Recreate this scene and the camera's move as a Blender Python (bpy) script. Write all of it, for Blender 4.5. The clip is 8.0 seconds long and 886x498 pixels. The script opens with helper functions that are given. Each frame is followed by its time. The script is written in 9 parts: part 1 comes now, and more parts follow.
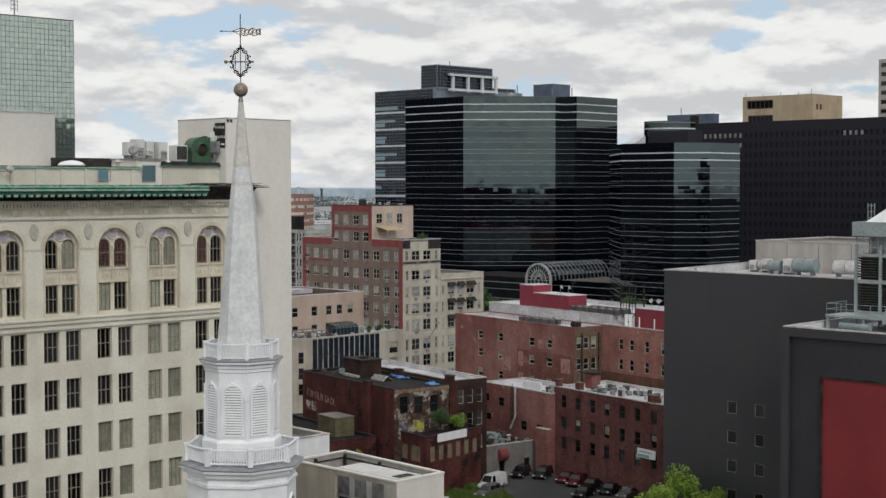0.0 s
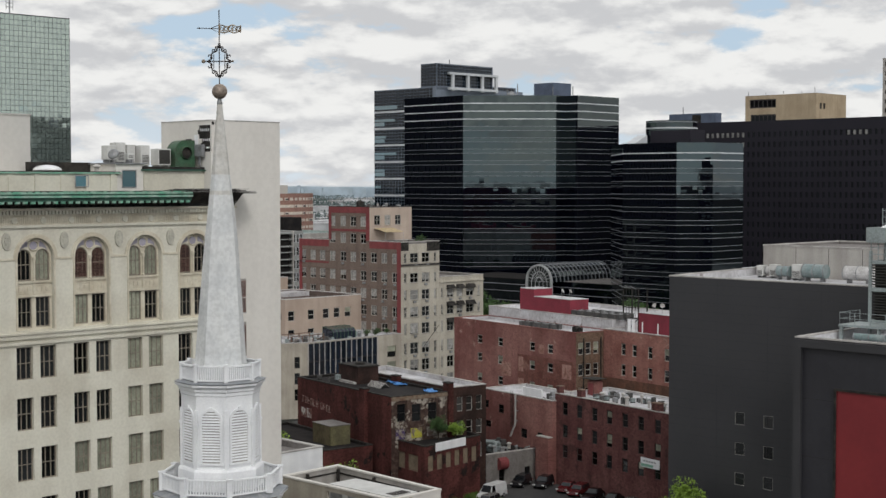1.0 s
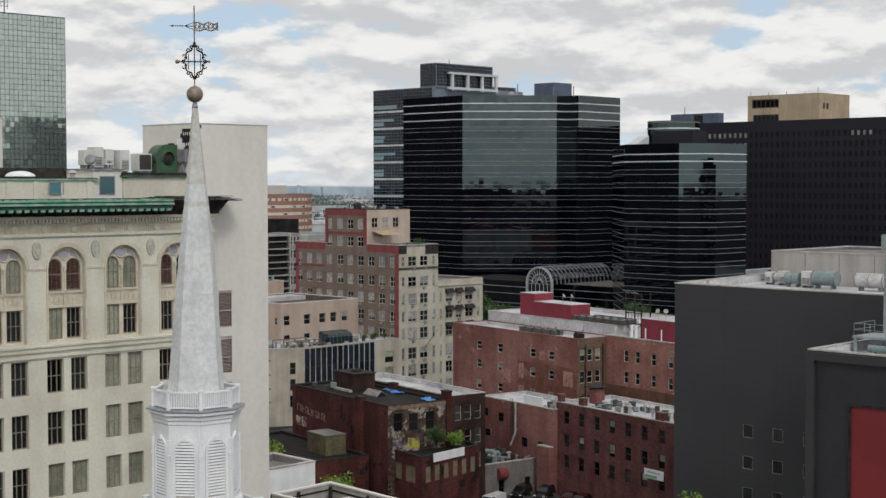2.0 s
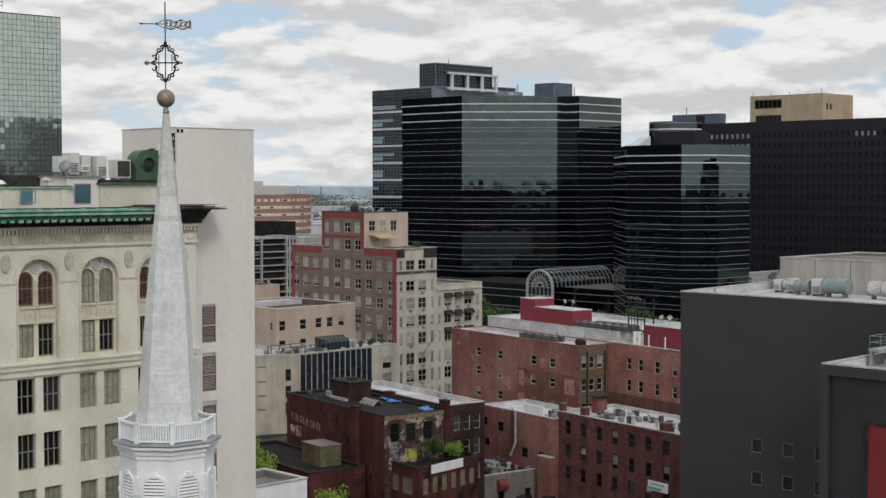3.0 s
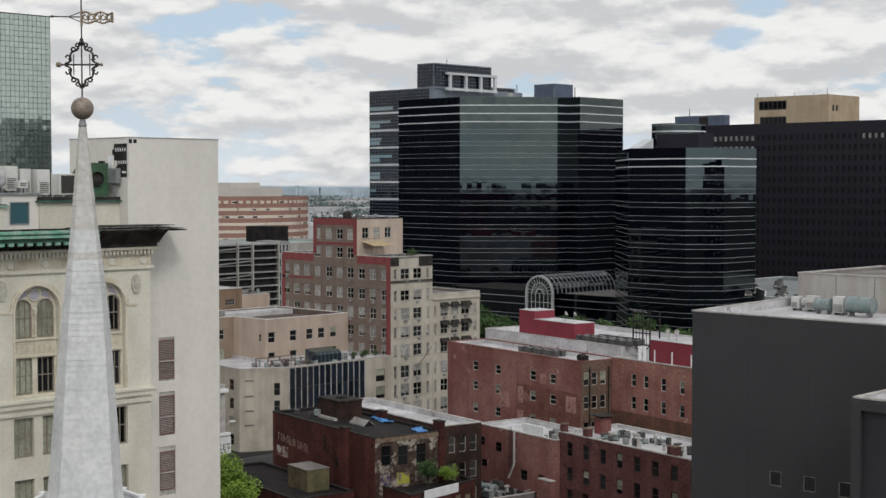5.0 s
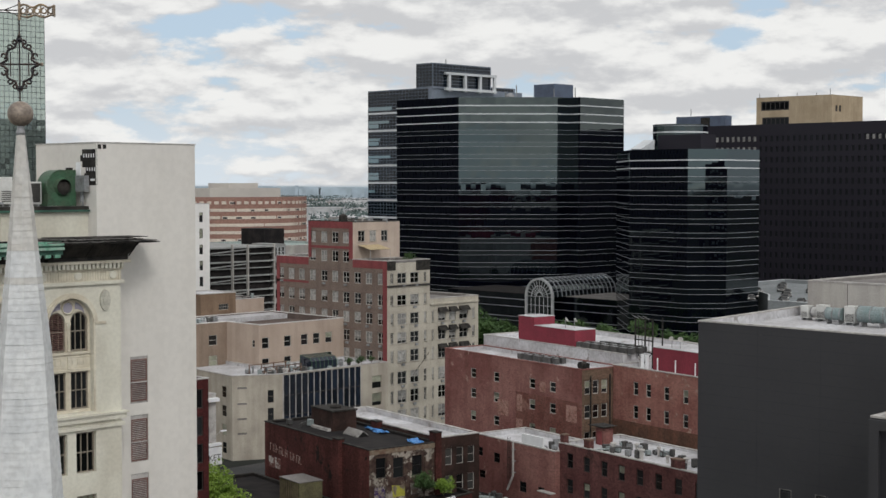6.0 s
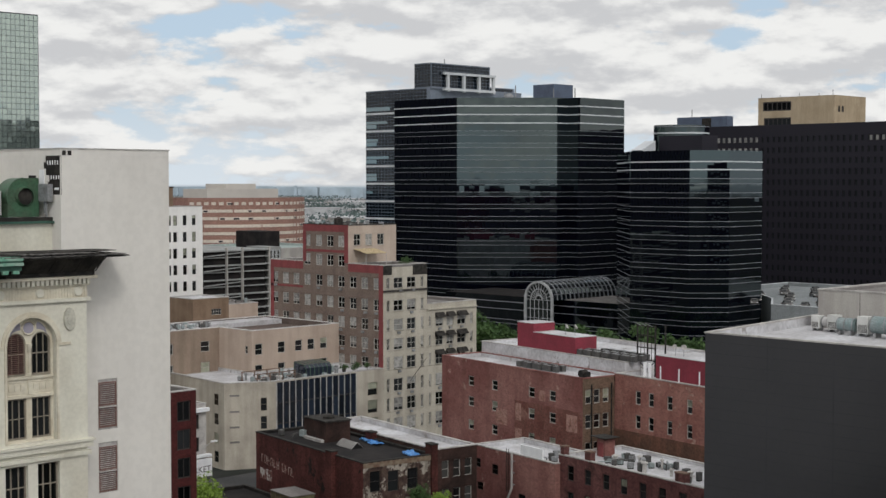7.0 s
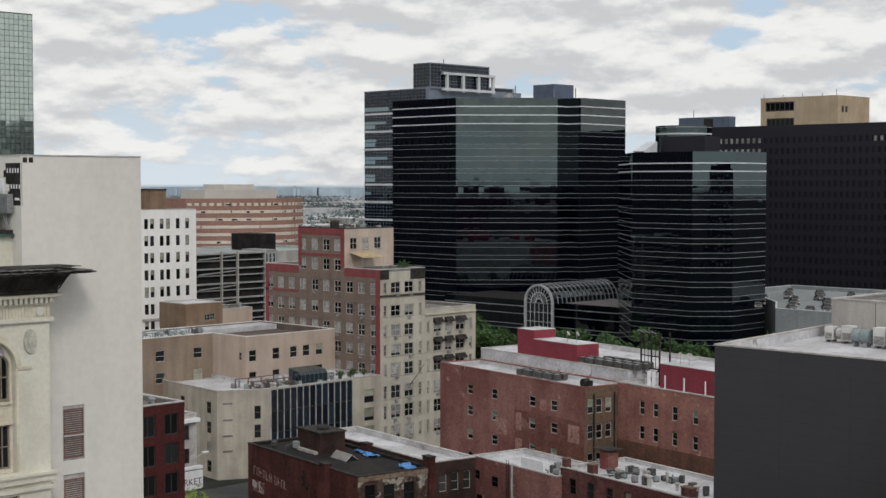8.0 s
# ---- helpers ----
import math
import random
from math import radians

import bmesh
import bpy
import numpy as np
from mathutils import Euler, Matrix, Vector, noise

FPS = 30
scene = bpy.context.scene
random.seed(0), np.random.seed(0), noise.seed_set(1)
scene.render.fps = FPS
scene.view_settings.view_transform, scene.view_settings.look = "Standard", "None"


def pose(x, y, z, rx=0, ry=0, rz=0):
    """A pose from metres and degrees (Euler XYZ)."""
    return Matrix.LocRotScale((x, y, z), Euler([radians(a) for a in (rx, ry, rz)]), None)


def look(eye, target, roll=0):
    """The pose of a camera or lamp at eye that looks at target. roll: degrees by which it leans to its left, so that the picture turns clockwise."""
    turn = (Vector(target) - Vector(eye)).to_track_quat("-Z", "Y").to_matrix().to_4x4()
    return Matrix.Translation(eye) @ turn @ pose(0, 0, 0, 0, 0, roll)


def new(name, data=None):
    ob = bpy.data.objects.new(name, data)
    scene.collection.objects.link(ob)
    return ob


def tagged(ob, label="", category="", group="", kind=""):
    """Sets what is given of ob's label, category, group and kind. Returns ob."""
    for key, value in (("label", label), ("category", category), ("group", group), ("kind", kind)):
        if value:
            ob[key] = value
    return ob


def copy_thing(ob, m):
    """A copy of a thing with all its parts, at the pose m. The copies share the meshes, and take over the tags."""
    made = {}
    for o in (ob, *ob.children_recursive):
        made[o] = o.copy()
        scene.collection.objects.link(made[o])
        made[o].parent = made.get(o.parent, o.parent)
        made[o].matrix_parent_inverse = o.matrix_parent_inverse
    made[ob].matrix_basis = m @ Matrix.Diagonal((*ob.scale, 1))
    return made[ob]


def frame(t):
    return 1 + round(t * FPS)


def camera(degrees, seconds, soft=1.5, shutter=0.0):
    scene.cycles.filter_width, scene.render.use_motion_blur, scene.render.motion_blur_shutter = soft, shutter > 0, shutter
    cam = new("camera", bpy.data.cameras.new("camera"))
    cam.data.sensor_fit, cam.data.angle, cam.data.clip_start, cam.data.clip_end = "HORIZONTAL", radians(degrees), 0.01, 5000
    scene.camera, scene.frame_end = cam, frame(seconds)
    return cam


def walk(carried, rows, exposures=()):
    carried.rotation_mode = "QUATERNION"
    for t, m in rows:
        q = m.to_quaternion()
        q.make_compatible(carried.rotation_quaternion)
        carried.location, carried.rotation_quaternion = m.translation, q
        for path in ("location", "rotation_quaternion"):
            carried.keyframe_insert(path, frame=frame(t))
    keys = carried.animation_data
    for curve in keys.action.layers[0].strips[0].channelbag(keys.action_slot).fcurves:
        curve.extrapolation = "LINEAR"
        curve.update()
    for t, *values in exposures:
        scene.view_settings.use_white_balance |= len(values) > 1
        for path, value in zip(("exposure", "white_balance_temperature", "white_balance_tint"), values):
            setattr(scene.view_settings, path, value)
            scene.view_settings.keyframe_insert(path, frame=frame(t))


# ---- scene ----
cam = camera(33.56, 8.0)
PATH = [
    (0.0, 0.0, 0.0, 46.0, 87.513, 0.039, -45.0),
    (0.5, 2.141, 1.917, 46.268, 87.483, 0.033, -44.991),
    (1.0, 4.274, 3.84, 46.529, 87.456, 0.033, -44.985),
    (1.5, 6.425, 5.782, 46.776, 87.444, 0.036, -44.982),
    (3.0, 12.848, 11.626, 47.578, 87.429, 0.03, -44.982),
    (3.5, 15.03, 13.61, 47.829, 87.432, 0.024, -44.988),
    (4.0, 17.193, 15.534, 48.099, 87.432, 0.018, -44.991),
    (4.5, 19.423, 17.53, 48.359, 87.435, 0.009, -45.0),
    (6.0, 26.245, 23.456, 49.084, 87.429, -0.006, -45.006),
    (6.5, 28.546, 25.475, 49.322, 87.432, -0.009, -45.021),
    (7.0, 30.805, 27.514, 49.558, 87.429, -0.012, -45.036),
    (7.5, 33.032, 29.586, 49.796, 87.426, -0.009, -45.042),
    (8.0, 35.332, 31.702, 50.023, 87.426, -0.006, -45.051),
]
walk(cam, [(t, pose(*p)) for t, *p in PATH])

# ---- world, sun and exposure ----
SUN_FROM = Vector((-0.42, -0.80, 0.78)).normalized()
sun_data = bpy.data.lights.new("sun", "SUN")
sun_data.energy, sun_data.angle, sun_data.color = 0.95, radians(14), (1.0, 0.97, 0.93)
sun = new("sun", sun_data)
sun.matrix_world = look((0, 0, 200), Vector((0, 0, 200)) - SUN_FROM)


def make_world():
    world = bpy.data.worlds.new("sky")
    scene.world = world
    world.use_nodes = True
    nt = world.node_tree
    N, L = nt.nodes, nt.links
    N.clear()
    out = N.new("ShaderNodeOutputWorld")
    bg = N.new("ShaderNodeBackground")
    sky = N.new("ShaderNodeTexSky")
    sky.sky_type, sky.sun_disc = "NISHITA", False
    sky.sun_elevation = math.asin(SUN_FROM.z)
    sky.sun_rotation = math.atan2(SUN_FROM.x, SUN_FROM.y)
    coord = N.new("ShaderNodeTexCoord")

    def math_(op, a, b=None, clamp=False):
        n = N.new("ShaderNodeMath")
        n.operation, n.use_clamp = op, clamp
        for i, v in enumerate((a, b)):
            if v is None:
                continue
            if isinstance(v, (int, float)):
                n.inputs[i].default_value = v
            else:
                L.new(v, n.inputs[i])
        return n.outputs[0]

    def noise_(scale, stretch, detail, shift, rough=0.55):
        m = N.new("ShaderNodeMapping")
        m.inputs["Scale"].default_value = (1, 1, stretch)
        m.inputs["Location"].default_value = shift
        L.new(coord.outputs["Generated"], m.inputs["Vector"])
        n = N.new("ShaderNodeTexNoise")
        n.inputs["Scale"].default_value, n.inputs["Detail"].default_value = scale, detail
        n.inputs["Roughness"].default_value = rough
        L.new(m.outputs[0], n.inputs["Vector"])
        return n.outputs["Fac"]

    def ramp_(fac, lo, hi):
        n = N.new("ShaderNodeMapRange")
        n.interpolation_type = "SMOOTHSTEP"
        n.inputs["From Min"].default_value, n.inputs["From Max"].default_value = lo, hi
        L.new(fac, n.inputs["Value"])
        return n.outputs[0]

    def mix_(fac, a, b):
        n = N.new("ShaderNodeMix")
        n.data_type = "RGBA"
        if isinstance(fac, float):
            n.inputs[0].default_value = fac
        else:
            L.new(fac, n.inputs[0])
        for i, v in ((6, a), (7, b)):
            if isinstance(v, tuple):
                n.inputs[i].default_value = (*v, 1)
            else:
                L.new(v, n.inputs[i])
        return n.outputs[2]

    sep = N.new("ShaderNodeSeparateXYZ")
    L.new(coord.outputs["Generated"], sep.inputs[0])
    up = sep.outputs["Z"]

    # azimuth across the street, and height, for the gaps between the clouds
    across = math_("SUBTRACT", math_("MULTIPLY", sep.outputs["X"], 0.7071), math_("MULTIPLY", sep.outputs["Y"], 0.7071))

    def gap(a0, e0, ra, re, depth):
        p = math_("POWER", math_("ABSOLUTE", math_("DIVIDE", math_("SUBTRACT", across, a0), ra)), 2.0)
        q = math_("POWER", math_("ABSOLUTE", math_("DIVIDE", math_("SUBTRACT", up, e0), re)), 2.0)
        return math_("MULTIPLY", math_("EXPONENT", math_("MULTIPLY", math_("ADD", p, q), -1.0)), depth)

    gaps = None
    for g in ((-0.20, 0.106, 0.075, 0.009, 0.075), (0.19, 0.092, 0.085, 0.010, 0.075), (-0.17, 0.052, 0.055, 0.010, 0.075),
              (-0.05, 0.082, 0.05, 0.006, 0.03), (0.28, 0.066, 0.05, 0.010, 0.06), (-0.02, 0.048, 0.06, 0.006, 0.03), (0.14, 0.048, 0.05, 0.02, 0.03)):
        gaps = gap(*g) if gaps is None else math_("ADD", gaps, gap(*g))

    def density(lift):
        """How thick the cloud is, at a height lifted a little; the decks lie flat and thin out towards the horizon."""
        fine_ = noise_(22.0, 2.6, 7, (0.31, 0.12, 0.05 + lift * 2.6), 0.58)
        wide = noise_(9.0, 3.6, 3, (1.7, 0.4, 0.2 + lift * 3.6), 0.5)
        return math_("ADD", math_("MULTIPLY", fine_, 0.42), math_("MULTIPLY", wide, 0.58))

    here, above = density(0.0), density(0.009)
    bias = math_("SUBTRACT", math_("MULTIPLY", ramp_(up, 0.012, 0.06), 0.14), 0.045)
    mask = ramp_(math_("SUBTRACT", math_("ADD", here, bias), gaps), 0.455, 0.53)
    lit = ramp_(math_("SUBTRACT", here, above), -0.085, 0.085)
    cloud = mix_(lit, (0.66, 0.668, 0.685), (0.965, 0.965, 0.95))
    scaled = N.new("ShaderNodeVectorMath")
    scaled.operation = "SCALE"
    scaled.inputs["Scale"].default_value = 0.085
    L.new(sky.outputs[0], scaled.inputs[0])
    blue = mix_(0.75, scaled.outputs[0], (0.60, 0.75, 0.92))
    clear = mix_(ramp_(up, 0.0, 0.075), (0.74, 0.82, 0.89), blue)
    total = mix_(mask, clear, cloud)
    # the cloud is brighter round the veiled sun
    toward = N.new("ShaderNodeVectorMath")
    toward.operation = "DOT_PRODUCT"
    L.new(coord.outputs["Generated"], toward.inputs[0])
    flat = Vector((SUN_FROM.x, SUN_FROM.y, 0.25)).normalized()
    toward.inputs[1].default_value = flat
    near_sun = math_("POWER", math_("MAXIMUM", toward.outputs["Value"], 0.0), 3.0)
    gain = N.new("ShaderNodeVectorMath")
    gain.operation = "SCALE"
    L.new(total, gain.inputs[0])
    L.new(math_("ADD", math_("MULTIPLY", near_sun, 0.7), 0.93), gain.inputs["Scale"])
    # below the horizon a flat haze colour stands in for hazy far ground
    total = mix_(ramp_(up, -0.0005, -0.003), gain.outputs[0], (0.42, 0.48, 0.53))
    L.new(total, bg.inputs["Color"])
    bg.inputs["Strength"].default_value = 0.965
    L.new(bg.outputs[0], out.inputs[0])


make_world()

# ---- materials ----
MATS = {}


def mat(name, base, vary=None, scale=0.5, rough=0.85, fine=6.0, bump=0.15, metal=0.0, streak=0.0, ior=1.45,
        spread=0.0, brick=None, fine_amount=0.25, patch=None):
    """A surface with stains at a large scale, grain at a fine one, and streaks that run down."""
    if name in MATS:
        return MATS[name]
    m = bpy.data.materials.new(name)
    MATS[name] = m
    m.use_nodes = True
    nt = m.node_tree
    N, L = nt.nodes, nt.links
    bsdf = next(n for n in N if n.type == "BSDF_PRINCIPLED")
    bsdf.inputs["Roughness"].default_value = rough
    bsdf.inputs["Metallic"].default_value = metal
    bsdf.inputs["IOR"].default_value = 1.27 if rough >= 0.8 and ior == 1.45 else ior
    vary = vary or tuple(c * 0.75 for c in base)
    geo = N.new("ShaderNodeNewGeometry")

    def noise_(sc, stretch=(1, 1, 1), detail=5):
        mp = N.new("ShaderNodeMapping")
        mp.inputs["Scale"].default_value = stretch
        L.new(geo.outputs["Position"], mp.inputs["Vector"])
        n = N.new("ShaderNodeTexNoise")
        n.inputs["Scale"].default_value, n.inputs["Detail"].default_value = sc, detail
        L.new(mp.outputs[0], n.inputs["Vector"])
        r = N.new("ShaderNodeMapRange")
        r.interpolation_type = "SMOOTHSTEP"
        r.inputs["From Min"].default_value, r.inputs["From Max"].default_value = 0.36, 0.66
        L.new(n.outputs["Fac"], r.inputs["Value"])
        return r.outputs[0], n.outputs["Fac"]

    def mix_(fac, a, b, kind="MIX"):
        n = N.new("ShaderNodeMix")
        n.data_type, n.blend_type = "RGBA", kind
        if isinstance(fac, float):
            n.inputs[0].default_value = fac
        else:
            L.new(fac, n.inputs[0])
        for i, v in ((6, a), (7, b)):
            if isinstance(v, tuple):
                n.inputs[i].default_value = (*v, 1)
            else:
                L.new(v, n.inputs[i])
        return n.outputs[2]

    big, _ = noise_(scale)
    col = mix_(big, base, vary)
    if patch:
        # hard-edged repairs and bare spots: colour, scale, share
        tone, size, share = patch
        mp = N.new("ShaderNodeMapping")
        mp.inputs["Location"].default_value = (13.7, 4.1, 8.3)
        L.new(geo.outputs["Position"], mp.inputs["Vector"])
        pn = N.new("ShaderNodeTexNoise")
        pn.inputs["Scale"].default_value, pn.inputs["Detail"].default_value = size, 6
        pn.inputs["Roughness"].default_value = 0.68
        L.new(mp.outputs[0], pn.inputs["Vector"])
        pr = N.new("ShaderNodeMapRange")
        pr.interpolation_type = "SMOOTHSTEP"
        pr.inputs["From Min"].default_value, pr.inputs["From Max"].default_value = 1 - share, 1.06 - share
        L.new(pn.outputs["Fac"], pr.inputs["Value"])
        col = mix_(pr.outputs[0], col, tone)
    if brick:
        # courses that run round the walls: height against the sum of the two ground axes
        sep = N.new("ShaderNodeSeparateXYZ")
        L.new(geo.outputs["Position"], sep.inputs[0])
        add = N.new("ShaderNodeMath")
        add.operation = "ADD"
        L.new(sep.outputs[0], add.inputs[0])
        L.new(sep.outputs[1], add.inputs[1])
        com = N.new("ShaderNodeCombineXYZ")
        L.new(add.outputs[0], com.inputs[0])
        L.new(sep.outputs[2], com.inputs[1])
        bt = N.new("ShaderNodeTexBrick")
        bt.inputs["Scale"].default_value = 1.0
        bt.inputs["Brick Width"].default_value, bt.inputs["Row Height"].default_value = 0.42, 0.15
        bt.inputs["Mortar Size"].default_value = 0.012
        bt.inputs["Color1"].default_value, bt.inputs["Color2"].default_value = (0.75, 0.75, 0.75, 1), (1.2, 1.2, 1.2, 1)
        bt.inputs["Mortar"].default_value = (*brick, 1)
        L.new(com.outputs[0], bt.inputs["Vector"])
        col = mix_(0.75, col, bt.outputs["Color"], "MULTIPLY")
    if streak:
        run, _ = noise_(1.0, (0.7, 0.7, 0.06))
        dark = mix_(streak, (1.0, 1.0, 1.0), (0.45, 0.43, 0.40))
        col = mix_(run, col, mix_(1.0, col, dark, "MULTIPLY"))
    grain, raw = noise_(fine)
    dim = mix_(grain, (1.0, 1.0, 1.0), tuple(1 - fine_amount for _ in range(3)))
    col = mix_(1.0, col, dim, "MULTIPLY")
    if spread:
        info = N.new("ShaderNodeObjectInfo")
        r = N.new("ShaderNodeMapRange")
        r.inputs["To Min"].default_value, r.inputs["To Max"].default_value = 1 - spread, 1 + spread
        L.new(info.outputs["Random"], r.inputs["Value"])
        hs = N.new("ShaderNodeHueSaturation")
        L.new(r.outputs[0], hs.inputs["Value"])
        L.new(col, hs.inputs["Color"])
        col = hs.outputs[0]
    L.new(col, bsdf.inputs["Base Color"])
    if bump:
        b = N.new("ShaderNodeBump")
        b.inputs["Strength"].default_value, b.inputs["Distance"].default_value = bump, 0.05
        L.new(raw, b.inputs["Height"])
        L.new(b.outputs[0], bsdf.inputs["Normal"])
    return m


def glass(name, base, ior=1.6, rough=0.03, wave=0.0, spread=0.5, wave_scale=0.35, metal=0.0, tint=None, pane=None):
    """Dark coated glazing: an unlit room behind, a clear reflection in front."""
    if name in MATS:
        return MATS[name]
    m = bpy.data.materials.new(name)
    MATS[name] = m
    m.use_nodes = True
    nt = m.node_tree
    N, L = nt.nodes, nt.links
    bsdf = next(n for n in N if n.type == "BSDF_PRINCIPLED")
    bsdf.inputs["Roughness"].default_value, bsdf.inputs["IOR"].default_value = rough, ior
    bsdf.inputs["Metallic"].default_value = metal
    if tint:
        bsdf.inputs["Specular Tint"].default_value = (*tint, 1)
    info = N.new("ShaderNodeObjectInfo")
    r = N.new("ShaderNodeMapRange")
    r.inputs["To Min"].default_value, r.inputs["To Max"].default_value = 1 - spread, 1 + spread
    L.new(info.outputs["Random"], r.inputs["Value"])
    hs = N.new("ShaderNodeHueSaturation")
    hs.inputs["Color"].default_value = (*base, 1)
    L.new(r.outputs[0], hs.inputs["Value"])
    L.new(hs.outputs[0], bsdf.inputs["Base Color"])
    if wave:
        geo = N.new("ShaderNodeNewGeometry")
        n = N.new("ShaderNodeTexNoise")
        n.inputs["Scale"].default_value, n.inputs["Detail"].default_value = wave_scale, 2
        L.new(geo.outputs["Position"], n.inputs["Vector"])
        b = N.new("ShaderNodeBump")
        b.inputs["Strength"].default_value, b.inputs["Distance"].default_value = wave, 0.1
        L.new(n.outputs["Fac"], b.inputs["Height"])
        L.new(b.outputs[0], bsdf.inputs["Normal"])
    if pane:
        # each pane leans a little its own way: width, height, lean
        geo = N.new("ShaderNodeNewGeometry")
        along = N.new("ShaderNodeVectorMath")
        along.operation = "DOT_PRODUCT"
        along.inputs[1].default_value = (0.8, -0.6, 0)
        L.new(geo.outputs["Position"], along.inputs[0])
        sep = N.new("ShaderNodeSeparateXYZ")
        L.new(geo.outputs["Position"], sep.inputs[0])
        com = N.new("ShaderNodeCombineXYZ")
        for k, (out, size) in enumerate(((along.outputs["Value"], pane[0]), (sep.outputs["Z"], pane[1]))):
            d = N.new("ShaderNodeMath")
            d.operation = "DIVIDE"
            d.inputs[1].default_value = size
            L.new(out, d.inputs[0])
            f = N.new("ShaderNodeMath")
            f.operation = "FLOOR"
            L.new(d.outputs[0], f.inputs[0])
            L.new(f.outputs[0], com.inputs[k])
        wn = N.new("ShaderNodeTexWhiteNoise")
        wn.noise_dimensions = "2D"
        L.new(com.outputs[0], wn.inputs["Vector"])
        half = N.new("ShaderNodeVectorMath")
        half.operation = "SUBTRACT"
        half.inputs[1].default_value = (0.5, 0.5, 0.5)
        L.new(wn.outputs["Color"], half.inputs[0])
        sc = N.new("ShaderNodeVectorMath")
        sc.operation = "SCALE"
        sc.inputs["Scale"].default_value = pane[2]
        L.new(half.outputs[0], sc.inputs[0])
        ad = N.new("ShaderNodeVectorMath")
        ad.operation = "ADD"
        L.new(geo.outputs["Normal"], ad.inputs[0])
        L.new(sc.outputs[0], ad.inputs[1])
        nm = N.new("ShaderNodeVectorMath")
        nm.operation = "NORMALIZE"
        L.new(ad.outputs[0], nm.inputs[0])
        L.new(nm.outputs[0], bsdf.inputs["Normal"])
    return m


CREAM = mat("cream_terracotta", (0.675, 0.655, 0.56), (0.58, 0.55, 0.46), 0.35, 0.7, 5, 0.05, streak=0.14, fine_amount=0.08)
# a darker terracotta, so that the medallions stand out from the wall
CREAM3 = mat("dark_cream_terracotta", (0.56, 0.545, 0.465), (0.46, 0.445, 0.38), 1.5, 0.75, 7, 0.1, streak=0.2, fine_amount=0.15)
CREAM2 = mat("ochre_terracotta", (0.675, 0.63, 0.515), (0.56, 0.505, 0.395), 0.9, 0.7, 5, 0.05, streak=0.12, fine_amount=0.1)
SIDING = mat("pale_grey_siding", (0.69, 0.665, 0.62), (0.65, 0.625, 0.585), 0.12, 0.75, 3, 0.05, streak=0.08, fine_amount=0.05)
PENTW = mat("grey_render_coat", (0.57, 0.55, 0.52), (0.53, 0.515, 0.49), 0.15, 0.8, 3, 0.05, streak=0.06, fine_amount=0.05)
COPPER = mat("green_copper", (0.15, 0.40, 0.28), (0.36, 0.50, 0.42), 1.5, 0.7, 8, 0.2, streak=0.3)
DCOPPER = mat("stained_copper", (0.03, 0.09, 0.065), (0.06, 0.15, 0.11), 1.5, 0.7, 8, 0.2, streak=0.3)
CHAR = mat("tarred_black_metal", (0.018, 0.017, 0.016), (0.05, 0.045, 0.04), 1.5, 0.8, 8, 0.3)
TORN = mat("torn_grey_sheet", (0.12, 0.115, 0.11), (0.22, 0.21, 0.20), 2.5, 0.7, 10, 0.2, streak=0.3)
WHITE = mat("white_paint", (0.84, 0.85, 0.86), (0.76, 0.77, 0.79), 0.8, 0.55, 10, 0.05, streak=0.08, fine_amount=0.06)
LEAD = mat("lead_shingle", (0.62, 0.635, 0.64), (0.71, 0.72, 0.715), 0.9, 0.5, 5, 0.1, streak=0.2, spread=0.035, fine_amount=0.14)
GREYMETAL = mat("grey_metal", (0.33, 0.34, 0.35), (0.22, 0.22, 0.22), 1.5, 0.5, 12, 0.1, metal=0.3)
IRON = mat("wrought_iron", (0.035, 0.035, 0.04), (0.07, 0.05, 0.04), 6, 0.5, 30, 0.1, metal=0.5)
GILT = mat("weathered_gilding", (0.36, 0.27, 0.17), (0.22, 0.18, 0.14), 3, 0.45, 20, 0.1, metal=0.35)
BROWN = mat("brown_painted_brick", (0.225, 0.173, 0.146), (0.185, 0.14, 0.118), 0.25, 0.9, 4, 0.1, streak=0.2)
CRIMSON = mat("crimson_paint", (0.25, 0.032, 0.052), (0.21, 0.028, 0.045), 0.4, 0.75, 5, 0.08, streak=0.1)
REDPAINT = mat("red_paint", (0.25, 0.055, 0.058), (0.20, 0.045, 0.048), 0.6, 0.75, 5, 0.08, streak=0.15)
PALE = mat("pale_stone_paint", (0.53, 0.49, 0.415), (0.45, 0.415, 0.35), 0.3, 0.85, 5, 0.1, streak=0.25)
TAN = mat("tan_stucco", (0.47, 0.38, 0.315), (0.42, 0.335, 0.275), 0.2, 0.9, 4, 0.08, streak=0.2, fine_amount=0.08)
TAN2 = mat("ochre_brown_brick", (0.235, 0.165, 0.115), (0.19, 0.13, 0.09), 0.3, 0.9, 4, 0.1, streak=0.3, fine_amount=0.12)
BEIGE = mat("beige_concrete", (0.47, 0.43, 0.365), (0.39, 0.355, 0.30), 0.3, 0.9, 5, 0.1, streak=0.35, fine_amount=0.1)
BRICK = mat("red_brick", (0.187, 0.075, 0.067), (0.30, 0.152, 0.133), 0.10, 0.9, 2.5, 0.2, streak=0.3, brick=(1.5, 1.5, 1.5), fine_amount=0.16, patch=((0.38, 0.24, 0.205), 0.28, 0.385))
BRICK2 = mat("dark_red_brick", (0.12, 0.049, 0.047), (0.162, 0.074, 0.069), 0.25, 0.9, 3, 0.2, streak=0.4, brick=(1.4, 1.4, 1.4), fine_amount=0.3, patch=((0.085, 0.042, 0.038), 0.3, 0.40))
